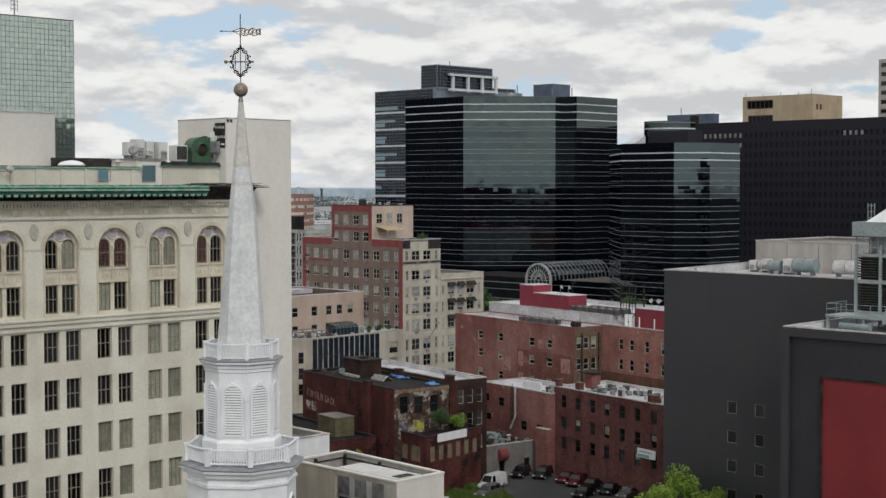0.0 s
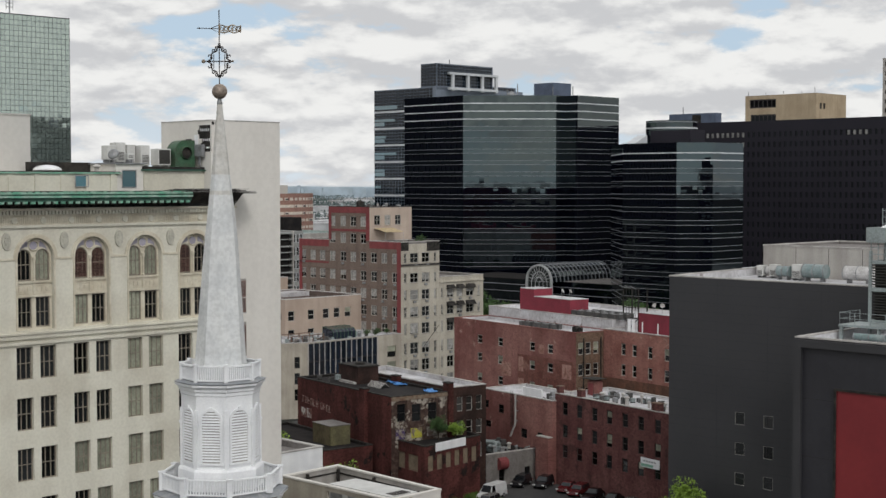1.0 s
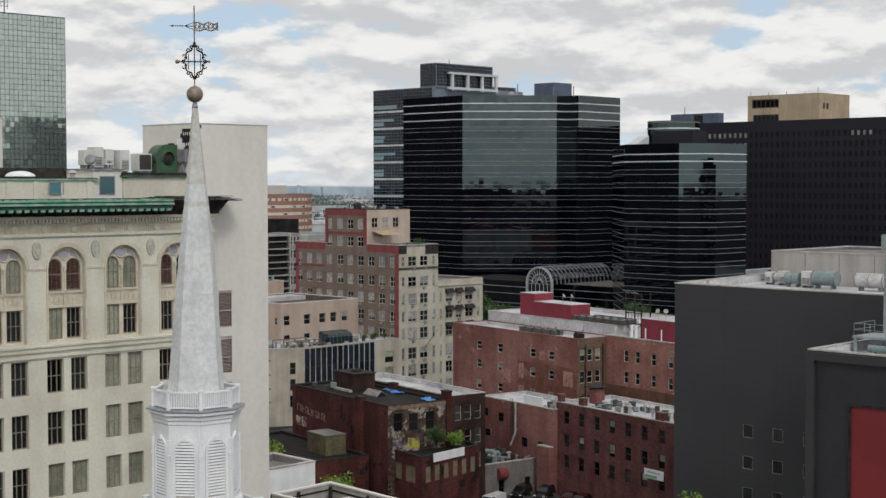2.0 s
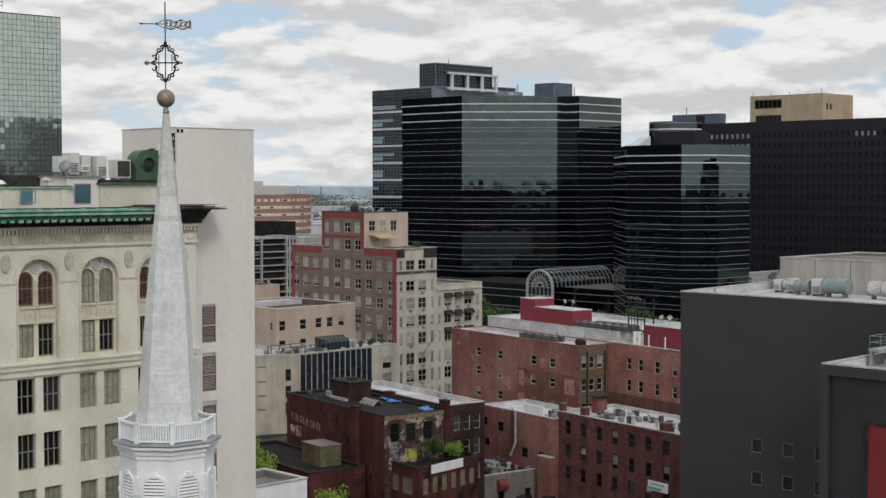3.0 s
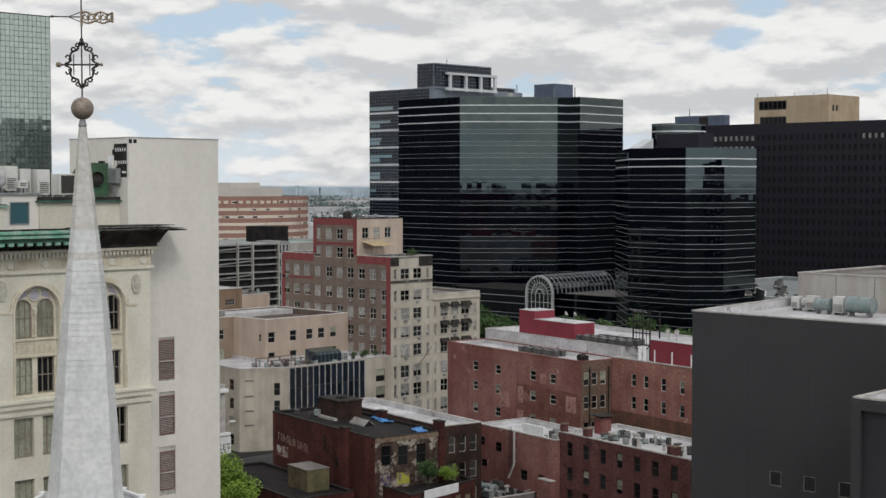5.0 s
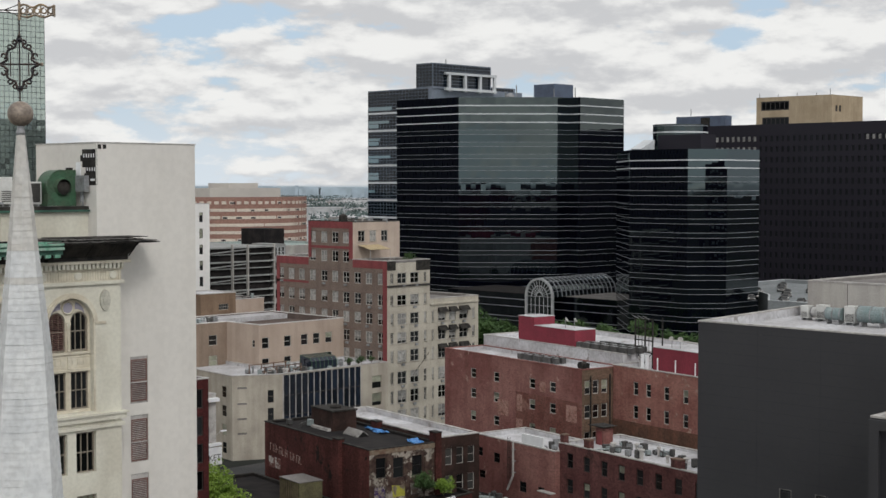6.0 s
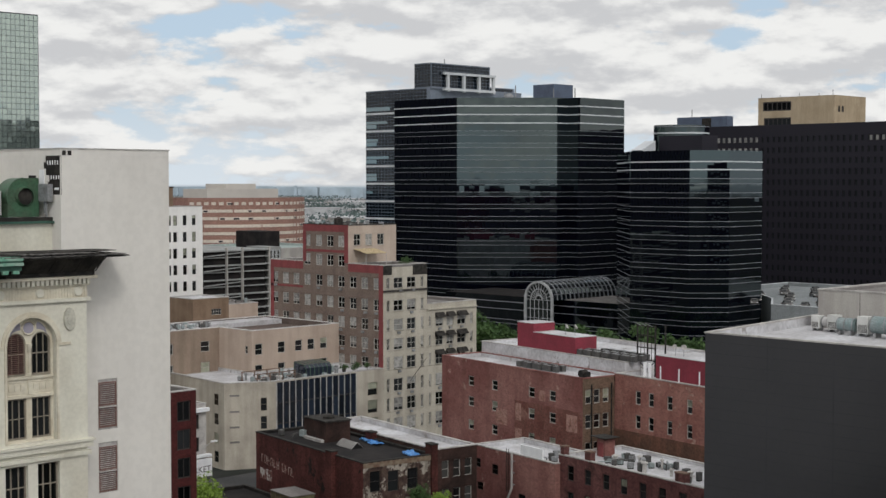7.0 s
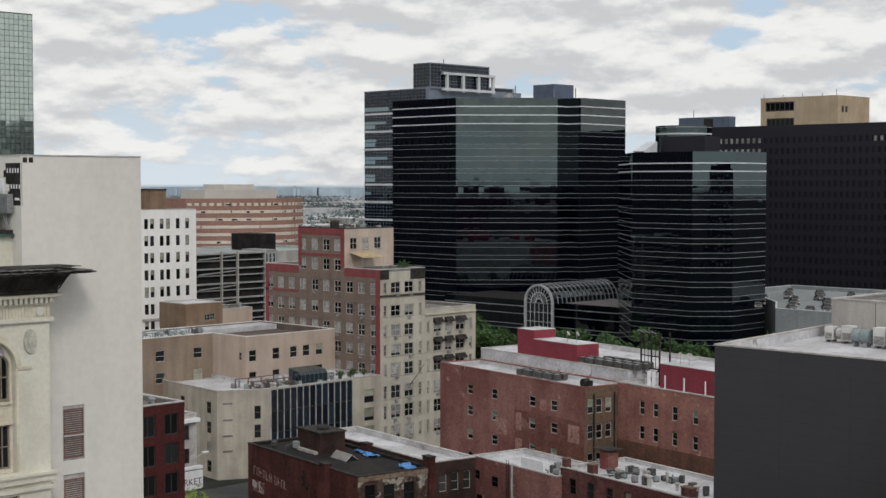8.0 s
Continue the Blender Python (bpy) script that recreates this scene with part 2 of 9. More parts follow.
RUINB = mat("sooty_brick", (0.072, 0.025, 0.022), (0.125, 0.043, 0.038), 0.22, 0.9, 3, 0.2, streak=0.5, brick=(1.3, 1.3, 1.3), fine_amount=0.3, patch=((0.024, 0.017, 0.0155), 0.3, 0.42))
BRICK3 = mat("orange_red_brick", (0.33, 0.162, 0.135), (0.25, 0.108, 0.09), 0.22, 0.9, 2.5, 0.2, streak=0.25, brick=(1.4, 1.4, 1.4), fine_amount=0.16, patch=((0.42, 0.29, 0.24), 0.4, 0.40))
DBRICK = mat("maroon_brick", (0.085, 0.022, 0.021), (0.07, 0.018, 0.018), 0.4, 0.85, 4, 0.15, streak=0.15, brick=(0.9, 0.9, 0.9))
ROOFW = mat("white_roof_membrane", (0.60, 0.60, 0.62), (0.44, 0.43, 0.44), 0.22, 0.75, 2, 0.1, fine_amount=0.2, patch=((0.30, 0.28, 0.27), 0.35, 0.39))
ROOFB = mat("black_roof_felt", (0.013, 0.012, 0.0125), (0.028, 0.024, 0.023), 0.5, 0.9, 5, 0.2)
ROOFG = mat("grey_gravel_roof", (0.24, 0.225, 0.215), (0.17, 0.157, 0.15), 0.3, 0.95, 6, 0.2)
COPING = mat("pale_coping", (0.55, 0.53, 0.505), (0.38, 0.36, 0.345), 0.8, 0.7, 8, 0.1, streak=0.2)
COPINGR = mat("brown_coping", (0.20, 0.13, 0.10), (0.13, 0.09, 0.07), 0.8, 0.8, 8, 0.1)
DGREY = mat("charcoal_metal_cladding", (0.0455, 0.0455, 0.0495), (0.0385, 0.0385, 0.0425), 0.12, 0.5, 2, 0.02, fine_amount=0.05)
DGREY2 = mat("dark_slate_cladding", (0.031, 0.031, 0.0375), (0.025, 0.025, 0.031), 0.25, 0.5, 2, 0.02, streak=0.1, fine_amount=0.08)
REDPANEL = mat("red_metal_panel", (0.22, 0.026, 0.03), (0.19, 0.022, 0.027), 0.2, 0.45, 2, 0.02, fine_amount=0.05)
CONC = mat("pale_concrete", (0.46, 0.44, 0.41), (0.38, 0.36, 0.34), 0.3, 0.9, 6, 0.1, streak=0.3, fine_amount=0.1)
BLACKF = mat("black_spandrel", (0.010, 0.011, 0.014), (0.014, 0.015, 0.018), 0.1, 0.25, 2, 0.0, fine_amount=0.1)
GRIDF = mat("dark_bronze_frame", (0.0152, 0.0137, 0.0215), (0.0134, 0.0120, 0.0190), 0.1, 0.6, 2, 0.0, fine_amount=0.1, ior=1.38)
BAND = mat("white_metal_band", (0.60, 0.62, 0.64), (0.5, 0.52, 0.54), 0.2, 0.4, 3, 0.0, fine_amount=0.1)
BANDD = mat("dull_metal_band", (0.27, 0.28, 0.30), (0.21, 0.22, 0.24), 0.2, 0.4, 3, 0.0, fine_amount=0.1)
SANDY = mat("sand_concrete", (0.52, 0.42, 0.295), (0.44, 0.35, 0.24), 0.15, 0.9, 3, 0.05, streak=0.2)
FRAMED = mat("dark_window_frame", (0.045, 0.038, 0.034), (0.03, 0.026, 0.024), 2, 0.6, 9, 0.0)
FRAMEW = mat("pale_window_frame", (0.50, 0.48, 0.44), (0.38, 0.36, 0.33), 2, 0.6, 9, 0.0)
FRAMET = mat("taupe_window_frame", (0.27, 0.235, 0.185), (0.21, 0.18, 0.145), 2, 0.6, 9, 0.0)
LOUVER = mat("brown_louver", (0.23, 0.125, 0.105), (0.18, 0.10, 0.085), 2, 0.6, 9, 0.0)
ASPHALT = mat("asphalt", (0.055, 0.055, 0.057), (0.085, 0.083, 0.08), 0.12, 0.95, 3, 0.1)
PAVE = mat("pavement_concrete", (0.26, 0.25, 0.24), (0.2, 0.195, 0.19), 0.3, 0.95, 4, 0.1)
EARTH = mat("city_ground", (0.05, 0.05, 0.049), (0.035, 0.042, 0.032), 0.008, 0.95, 0.2, 0.0, ior=1.02)
TARP = mat("blue_tarpaulin", (0.06, 0.22, 0.55), (0.10, 0.30, 0.62), 2, 0.5, 6, 0.2)
BLIND = mat("pale_blind", (0.30, 0.31, 0.24), (0.22, 0.23, 0.175), 1.2, 0.35, 6, 0.0, spread=0.3)
BLINDP = mat("white_net_curtain", (0.36, 0.355, 0.34), (0.20, 0.195, 0.185), 1.5, 0.5, 5, 0.0, spread=0.3)
LEAF = mat("leaf", (0.17, 0.28, 0.03), (0.25, 0.36, 0.055), 0.6, 0.7, 4, 0.0)
LEAFD = mat("dark_leaf", (0.036, 0.082, 0.02), (0.062, 0.118, 0.03), 0.4, 0.7, 3, 0.0)
BARK = mat("bark", (0.08, 0.06, 0.045), (0.05, 0.04, 0.03), 2, 0.9, 9, 0.3)
GLASSW = glass("dark_window_glass", (0.014, 0.015, 0.016), 1.5, 0.05, spread=0.9)
GLASSM = glass("mid_window_glass", (0.05, 0.05, 0.048), 1.5, 0.06, spread=0.8)
TOWERG = glass("black_tower_glass", (0.0012, 0.0016, 0.0048), 1.72, 0.01, spread=0.1, tint=(0.82, 1.0, 0.97), pane=(1.6, 1.95, 0.006))
SPANDG = glass("grey_spandrel_glass", (0.003, 0.004, 0.007), 1.78, 0.06, spread=0.1, tint=(0.82, 1.0, 0.97), pane=(3.2, 1.95, 0.004))

# ---- building blocks ----


def part(name, bm, material, parent=None, label="", smooth=False):
    """Links a bmesh as one mesh object under a thing or a part."""
    me = bm
    if isinstance(bm, bmesh.types.BMesh):
        me = bpy.data.meshes.new(name)
        bm.normal_update()
        bm.to_mesh(me)
        bm.free()
        if smooth:
            me.polygons.foreach_set("use_smooth", [True] * len(me.polygons))
    if material and not me.materials:
        me.materials.append(material)
    ob = new(name, me)
    if parent:
        ob.parent = parent
    if label:
        tagged(ob, label)
    return ob


def thing(name, label, category, at=(0, 0, 0), turn=0.0, group="", kind=""):
    ob = new(name)
    ob.empty_display_size = 0.5
    ob.matrix_world = pose(*at, 0, 0, turn)
    return tagged(ob, label, category, group, kind)


def box(bm, x0, y0, z0, x1, y1, z1, m=None):
    vs = [bm.verts.new((x, y, z)) for z in (z0, z1) for y in (y0, y1) for x in (x0, x1)]
    for q in ((0, 2, 3, 1), (4, 5, 7, 6), (0, 1, 5, 4), (2, 6, 7, 3), (0, 4, 6, 2), (1, 3, 7, 5)):
        bm.faces.new([vs[i] for i in q])
    if m is not None:
        bmesh.ops.transform(bm, matrix=m, verts=vs)
    return vs


def cyl(bm, r0, r1, z0, z1, n=12, m=None, caps=True):
    rings = [[bm.verts.new((r * math.cos(2 * math.pi * i / n), r * math.sin(2 * math.pi * i / n), z)) for i in range(n)]
             for r, z in ((r0, z0), (r1, z1))]
    for i in range(n):
        j = (i + 1) % n
        bm.faces.new((rings[0][i], rings[0][j], rings[1][j], rings[1][i]))
    if caps:
        bm.faces.new(rings[0][::-1])
        bm.faces.new(rings[1])
    vs = rings[0] + rings[1]
    if m is not None:
        bmesh.ops.transform(bm, matrix=m, verts=vs)
    return vs


def rod(bm, a, b, r, n=8):
    """A round bar from a to b."""
    a, b = Vector(a), Vector(b)
    m = Matrix.Translation(a) @ (b - a).to_track_quat("Z", "Y").to_matrix().to_4x4()
    return cyl(bm, r, r, 0, (b - a).length, n, m)


def lathe(bm, profile, n=16, phase=0.0, m=None):
    """A form turned about the z axis from rows of radius and height."""
    rings = []
    for r, z in profile:
        rings.append([bm.verts.new((r * math.cos(phase + 2 * math.pi * i / n), r * math.sin(phase + 2 * math.pi * i / n), z)) for i in range(n)])
    for a, b in zip(rings, rings[1:]):
        for i in range(n):
            j = (i + 1) % n
            bm.faces.new((a[i], a[j], b[j], b[i]))
    bm.faces.new(rings[0][::-1])
    bm.faces.new(rings[-1])
    if m is not None:
        bmesh.ops.transform(bm, matrix=m, verts=[v for r in rings for v in r])


def prism(bm, pts, z0, z1):
    """A solid on a plan that runs anticlockwise."""
    lo = [bm.verts.new((x, y, z0)) for x, y in pts]
    hi = [bm.verts.new((x, y, z1)) for x, y in pts]
    for i in range(len(pts)):
        j = (i + 1) % len(pts)
        bm.faces.new((lo[i], lo[j], hi[j], hi[i]))
    bm.faces.new(hi)
    bm.faces.new(lo[::-1])


def inset(pts, d):
    """The plan drawn in by d (out, where d is below zero)."""
    res = []
    n = len(pts)
    for i in range(n):
        p, a, b = Vector(pts[i]), Vector(pts[i - 1]), Vector(pts[(i + 1) % n])
        u, v = (p - a).normalized(), (b - p).normalized()
        nu, nv = Vector((-u.y, u.x)), Vector((-v.y, v.x))
        s = nu + nv
        k = d / max(0.25, 1 + nu.dot(nv))
        res.append((p.x + s.x * k, p.y + s.y * k))
    return res


def ring(bm, pts, outer, inner, z0, z1):
    """A band round a plan, from inset outer to inset inner."""
    po, pi = inset(pts, outer), inset(pts, inner)
    n = len(pts)
    v = [[bm.verts.new((x, y, z)) for x, y in p] for p, z in ((po, z0), (po, z1), (pi, z1), (pi, z0))]
    for i in range(n):
        j = (i + 1) % n
        for a in range(4):
            b = (a + 1) % 4
            bm.faces.new((v[a][i], v[a][j], v[b][j], v[b][i]))


def face_pose(o, ang, s=0.0, z=0.0, d=0.0):
    """On a wall that starts at o and runs at ang, seen from outside left to right: x along it, y into it, z up."""
    a = radians(ang)
    u, n = (math.cos(a), math.sin(a)), (math.sin(a), -math.cos(a))
    return pose(o[0] + u[0] * s + n[0] * d, o[1] + u[1] * s + n[1] * d, z, 0, 0, ang)


def wall_skin(o, ang, length, z0, z1, openings, depth=0.25):
    """A wall with rectangular openings (s, z, width, height) cut through it, with their reveals."""
    bm = bmesh.new()
    us = sorted({0.0, round(length, 4), *(round(v, 4) for s, z, w, h in openings for v in (s, s + w))})
    zs = sorted({round(z0, 4), round(z1, 4), *(round(v, 4) for s, z, w, h in openings for v in (z, z + h))})
    us = [u for u in us if -1e-3 <= u <= length + 1e-3]
    zs = [z for z in zs if z0 - 1e-3 <= z <= z1 + 1e-3]
    verts = {}

    def at(i, k):
        if (i, k) not in verts:
            verts[i, k] = bm.verts.new((us[i], 0, zs[k]))
        return verts[i, k]

    for k in range(len(zs) - 1):
        zc = (zs[k] + zs[k + 1]) / 2
        here = [(s, s + w) for s, z, w, h in openings if z < zc < z + h]
        for i in range(len(us) - 1):
            uc = (us[i] + us[i + 1]) / 2
            if not any(a < uc < b for a, b in here):
                bm.faces.new((at(i, k), at(i + 1, k), at(i + 1, k + 1), at(i, k + 1)))
    for s, z, w, h in openings:
        c = [(s, z), (s + w, z), (s + w, z + h), (s, z + h)]
        f = [bm.verts.new((x, 0, y)) for x, y in c]
        b = [bm.verts.new((x, depth, y)) for x, y in c]
        for i in range(4):
            j = (i + 1) % 4
            bm.faces.new((f[i], b[i], b[j], f[j]))
    bmesh.ops.remove_doubles(bm, verts=bm.verts, dist=0.0005)
    bmesh.ops.transform(bm, matrix=face_pose(o, ang), verts=bm.verts)
    return bm


MESHES = {}


def window_meshes(w, h, nx, nz, bar, sill):
    """Shared meshes of a window: frame with its bars, pane, and the sill below it. x along the wall, y into it."""
    key = (round(w, 2), round(h, 2), nx, nz, bar, sill)
    if key not in MESHES:
        e = bar * 1.4
        xs = [e] + [v for i in range(1, nx) for v in (w * i / nx - bar / 2, w * i / nx + bar / 2)] + [w - e]
        zs = [e] + [v for i in range(1, nz) for v in (h * i / nz - bar / 2, h * i / nz + bar / 2)] + [h - e]
        cells = [(xs[i], zs[k], xs[i + 1] - xs[i], zs[k + 1] - zs[k]) for i in range(0, len(xs), 2) for k in range(0, len(zs), 2)]
        bm = wall_skin((0, 0), 0, w, 0, h, cells, 0.045)
        frame_me = bpy.data.meshes.new("window")
        bm.to_mesh(frame_me)
        bm.free()
        bm = bmesh.new()
        box(bm, e * 0.5, 0.045, e * 0.5, w - e * 0.5, 0.06, h - e * 0.5)
        pane_me = bpy.data.meshes.new("pane")
        bm.to_mesh(pane_me)
        bm.free()
        sill_me = None
        if sill:
            bm = bmesh.new()
            box(bm, -0.12, -sill, -0.16, w + 0.12, 0.1, -0.004)
            sill_me = bpy.data.meshes.new("sill")
            bm.to_mesh(sill_me)
            bm.free()
        MESHES[key] = (frame_me, pane_me, sill_me, {})
    return MESHES[key]


def shared(me, material, store):
    """The mesh with a material of its own slot; alike ones share it."""
    if material.name not in store:
        c = me.copy()
        c.materials.append(material)
        store[material.name] = c
    return store[material.name]


def window(parent, m, w, h, nx=1, nz=2, bar=0.05, frame_mat=None, pane_mat=None, sill=0.0, sill_mat=None):
    f, p, s, store = window_meshes(w, h, nx, nz, bar, sill)
    ob = part("window", shared(f, frame_mat or FRAMED, store.setdefault("f", {})), None, parent)
    ob.matrix_basis = m
    ob.matrix_parent_inverse = parent.matrix_world.inverted()
    part("pane", shared(p, pane_mat or GLASSW, store.setdefault("p", {})), None, ob)
    if s:
        part("sill", shared(s, sill_mat or COPING, store.setdefault("s", {})), None, ob)
    return ob


RNG = random.Random(7)


BLINDS = {}


def half_blind(parent, w, h, share, material):
    """A blind drawn over the upper share of a window, just before its pane."""
    key = (round(w, 2), round(h, 2), share, material.name)
    if key not in BLINDS:
        bm = bmesh.new()
        box(bm, 0.06, 0.03, h * (1 - share), w - 0.06, 0.042, h - 0.06)
        me = bpy.data.meshes.new("blind")
        bm.to_mesh(me)
        bm.free()
        me.materials.append(material)
        BLINDS[key] = me
    part("blind", BLINDS[key], None, parent)


def front(parent, o, ang, length, z0, z1, wins, material, depth=0.22, name="wall", label="", blind=0.0, blind_mat=None, **kw):
    """A wall with windows: wins are (s, z, width, height)."""
    w = part(name, wall_skin(o, ang, length, z0, z1, wins, depth), material, parent, label)
    w.matrix_parent_inverse = parent.matrix_world.inverted()
    for s, z, ww, h in wins:
        ob = window(parent, face_pose(o, ang, s, z, -depth + 0.1), ww, h, **kw)
        if blind and RNG.random() < blind:
            half_blind(ob, ww, h, RNG.choice((0.3, 0.5, 0.5, 0.5, 0.7, 1.0) if blind_mat is None else (0.5, 0.75, 0.9, 0.95, 0.95)), blind_mat or BLIND)
    return w


def put(name, bm, material, parent, label="", smooth=False):
    """A part given in world places, under a thing that may stand anywhere."""
    ob = part(name, bm, material, parent, label, smooth)
    ob.matrix_parent_inverse = parent.matrix_world.inverted()
    return ob


def cap(parent, pts, z, roof_mat, coping_mat, parapet=0.6, thick=0.4, lip=0.06, coping=0.14):
    """Roof sheet, parapet and coping on a plan."""
    bm = bmesh.new()
    prism(bm, inset(pts, thick - 0.02), z - parapet - 0.2, z - parapet)
    put("roof", bm, roof_mat, parent)
    bm = bmesh.new()
    ring(bm, pts, 0.004, thick, z - parapet, z + 0.002)
    put("parapet", bm, roof_mat, parent)
    bm = bmesh.new()
    ring(bm, pts, -lip, thick + 0.02, z + 0.004, z + coping)
    put("coping", bm, coping_mat, parent)


def edges(pts):
    for i in range(len(pts)):
        a, b = pts[i], pts[(i + 1) % len(pts)]
        yield i, a, math.degrees(math.atan2(b[1] - a[1], b[0] - a[0])), math.hypot(b[0] - a[0], b[1] - a[1])


def block(parent, pts, z0, z1, material, roof_mat, coping_mat, wins=None, mats=None, parapet=0.6, **kw):
    """A building volume on a plan that runs anticlockwise; wins and mats by edge."""
    wins, mats = wins or {}, mats or {}
    for i, a, ang, length in edges(pts):
        front(parent, a, ang, length, z0, z1, wins.get(i, []), mats.get(i, material), **kw)
    cap(parent, pts, z1, roof_mat, coping_mat, parapet)


def rows_of(cols, zs, w, h):
    return [(c - w / 2, z, w, h) for c in cols for z in zs]


def local(o, ang, s, d):
    """A plan point at s along and d behind a wall that starts at o."""
    p = face_pose(o, ang, s, 0, -d).translation
    return (p.x, p.y)


def rect(o, ang, length, depth):
    """Plan of a block whose visible wall starts at o; wall 0 is that one."""
    return [o, local(o, ang, length, 0), local(o, ang, length, depth), local(o, ang, 0, depth)]

# ---- ground ----
GRID, SKEW = -90.0, -100.0  # the run of west-facing walls on the two street grids


def sheet(name, pts, z, material, label, category):
    bm = bmesh.new()
    bm.faces.new([bm.verts.new((x, y, z)) for x, y in pts])
    return tagged(part(name, bm, material), label, category, kind="structure")


sheet("ground", [(-9000, -9000), (4500, -9000), (4500, 4500), (-9000, 4500)], 0, EARTH, "grey city ground that reaches the horizon", "ground")
sheet("parking_lot", [(140, 152), (136, 120), (181, 118), (187, 157), (168, 172)], 0.02, ASPHALT, "dark worn asphalt of a parking lot", "parking lot")
sheet("road", [(60, 214), (260, 214), (260, 227), (60, 227)], 0.02, ASPHALT, "grey asphalt street between the buildings", "road")
sheet("pavement", [(60, 209), (260, 209), (260, 213.9), (60, 213.9)], 0.14, PAVE, "pale concrete pavement along the street", "pavement")

# ---- brown and pale loft building ----
loft = thing("loft_building", "brown and pale painted brick loft building with red trim", "building", (228, 245, 0))
LZ = [29.6, 25.6, 21.9, 18.3, 14.7, 11.0, 7.4, 3.8]
left_cols = [1.37, 4.73, 8.04, 11.46, 15.0, 18.31, 21.56, 24.92, 28.22, 31.62]
W = 1.9
kw = dict(nx=2, nz=2, bar=0.1, frame_mat=FRAMEW, pane_mat=GLASSW, sill=0.1, sill_mat=BROWN, blind=0.6, blind_mat=BLINDP)


def lows(c0, c1, off, extra=()):
    return rows_of([c - off for c in left_cols if c0 < c < c1], LZ, W, 2.2) + list(extra)


front(loft, (215.8, 261.4), -90, 10.2, 0, 34.2, lows(0, 10.2, 0), BROWN, **kw)
front(loft, (215.8, 251.2), -90, 13.4, 0, 41.5, lows(10.2, 23.4, 10.2, rows_of([1.26, 4.8, 8.1, 11.36], [33.6, 37.3], W, 2.2)), BROWN, **kw)
front(loft, (215.8, 237.8), -90, 9.8, 0, 34.2, lows(23.4, 40, 23.6), BROWN, **kw)
RZ = [(29.8, 2.1), (25.56, 2.1), (21.9, 2.2), (18.26, 2.2), (14.6, 2.4), (10.4, 2.5), (6.76, 2.5), (3.0, 2.5)]
pale_cols = [(0.9, 0.8), (2.7, 2.42), (6.13, 2.32), (9.77, 0.75)]
kp = dict(nx=2, nz=2, bar=0.09, frame_mat=FRAMEW, pane_mat=GLASSW, sill=0.12, sill_mat=PALE, blind=0.6, blind_mat=BLINDP)
front(loft, (215.8, 228), 0, 11.4, 0, 33.8, [(s, z, w, h) for s, w in pale_cols for z, h in RZ], PALE, **kp)
wing_cols = [(0.53, 0.6), (2.3, 2.1), (5.3, 1.9), (8.26, 2.4), (11.9, 0.8)]
front(loft, (227.22, 228), 0, 13.7, 0, 26.4, [(s, z, w, h) for s, w in wing_cols for z, h in RZ[2:]], PALE, **kp)
front(loft, (240.92, 228), 90, 30, 0, 26.4, [], PALE)
front(loft, (227.2, 228), 90, 9.8, 26.4, 33.8, [], PALE)
front(loft, (215.82, 237.8), 0, 12.5, 34.0, 41.4, rows_of([2.3, 5.3, 8.4], [37.6], 1.8, 2.2), mat("pinkish_pale_paint", (0.50, 0.41, 0.345), (0.44, 0.36, 0.30), 0.3, 0.85, 5, 0.1, streak=0.2, fine_amount=0.1), **kp)
front(loft, (228.32, 237.8), 90, 13.4, 26, 41.4, [], PALE)
front(loft, (228.32, 251.2), 180, 12.5, 34, 41.4, [], BROWN)
front(loft, (227.2, 261.4), 180, 11.4, 0, 34.2, [], BROWN)
for pts, z in (([(215.8, 237.8), (215.8, 228), (227.2, 228), (227.2, 237.8)], 34.2), ([(215.8, 261.4), (215.8, 251.2), (227.2, 251.2), (227.2, 261.4)], 34.2),
               ([(215.8, 251.2), (215.8, 237.8), (228.3, 237.8), (228.3, 251.2)], 41.5), ([(227.25, 258), (227.25, 228), (240.9, 228), (240.9, 258)], 26.4)):
    cap(loft, pts, z, ROOFG, CHAR if z > 41 else COPING, 0.5)


def trim(parent, o, ang, s, z, w, h, material, proud=0.04, name="trim"):
    bm = bmesh.new()
    box(bm, 0, -proud, 0, w, 0.02, h, face_pose(o, ang, s, z))
    return put(name, bm, material, parent)


for s, z, w, h in ((0, 32.7, 10.2, 1.5), (0, 0, 1.0, 32.7), (23.6, 32.7, 9.8, 1.5), (32.2, 8, 1.2, 24.7), (0, 29.0, 10.2, 0.4)):
    trim(loft, (215.8, 261.4), -90, s, z, w, h, REDPAINT)
for s, z, w, h in ((0, 40.2, 13.4, 1.3), (0, 34.3, 0.9, 5.9), (12.3, 34.3, 1.1, 5.9), (0.9, 36.2, 11.4, 0.5)):
    trim(loft, (215.8, 251.2), -90, s, z, w, h, REDPAINT)
trim(loft, (215.8, 228), 0, 0, 29.2, 11.4, 0.35, FRAMED, 0.25)
trim(loft, (215.8, 228), 0, 0, 32.4, 2.2, 1.75, CHAR, 0.05)
trim(loft, (215.8, 228), 0, 7.6, 32.2, 3.8, 1.95, CHAR, 0.05)
trim(loft, (227.22, 228), 0, 0, 25.2, 13.7, 0.25, PALE, 0.3)

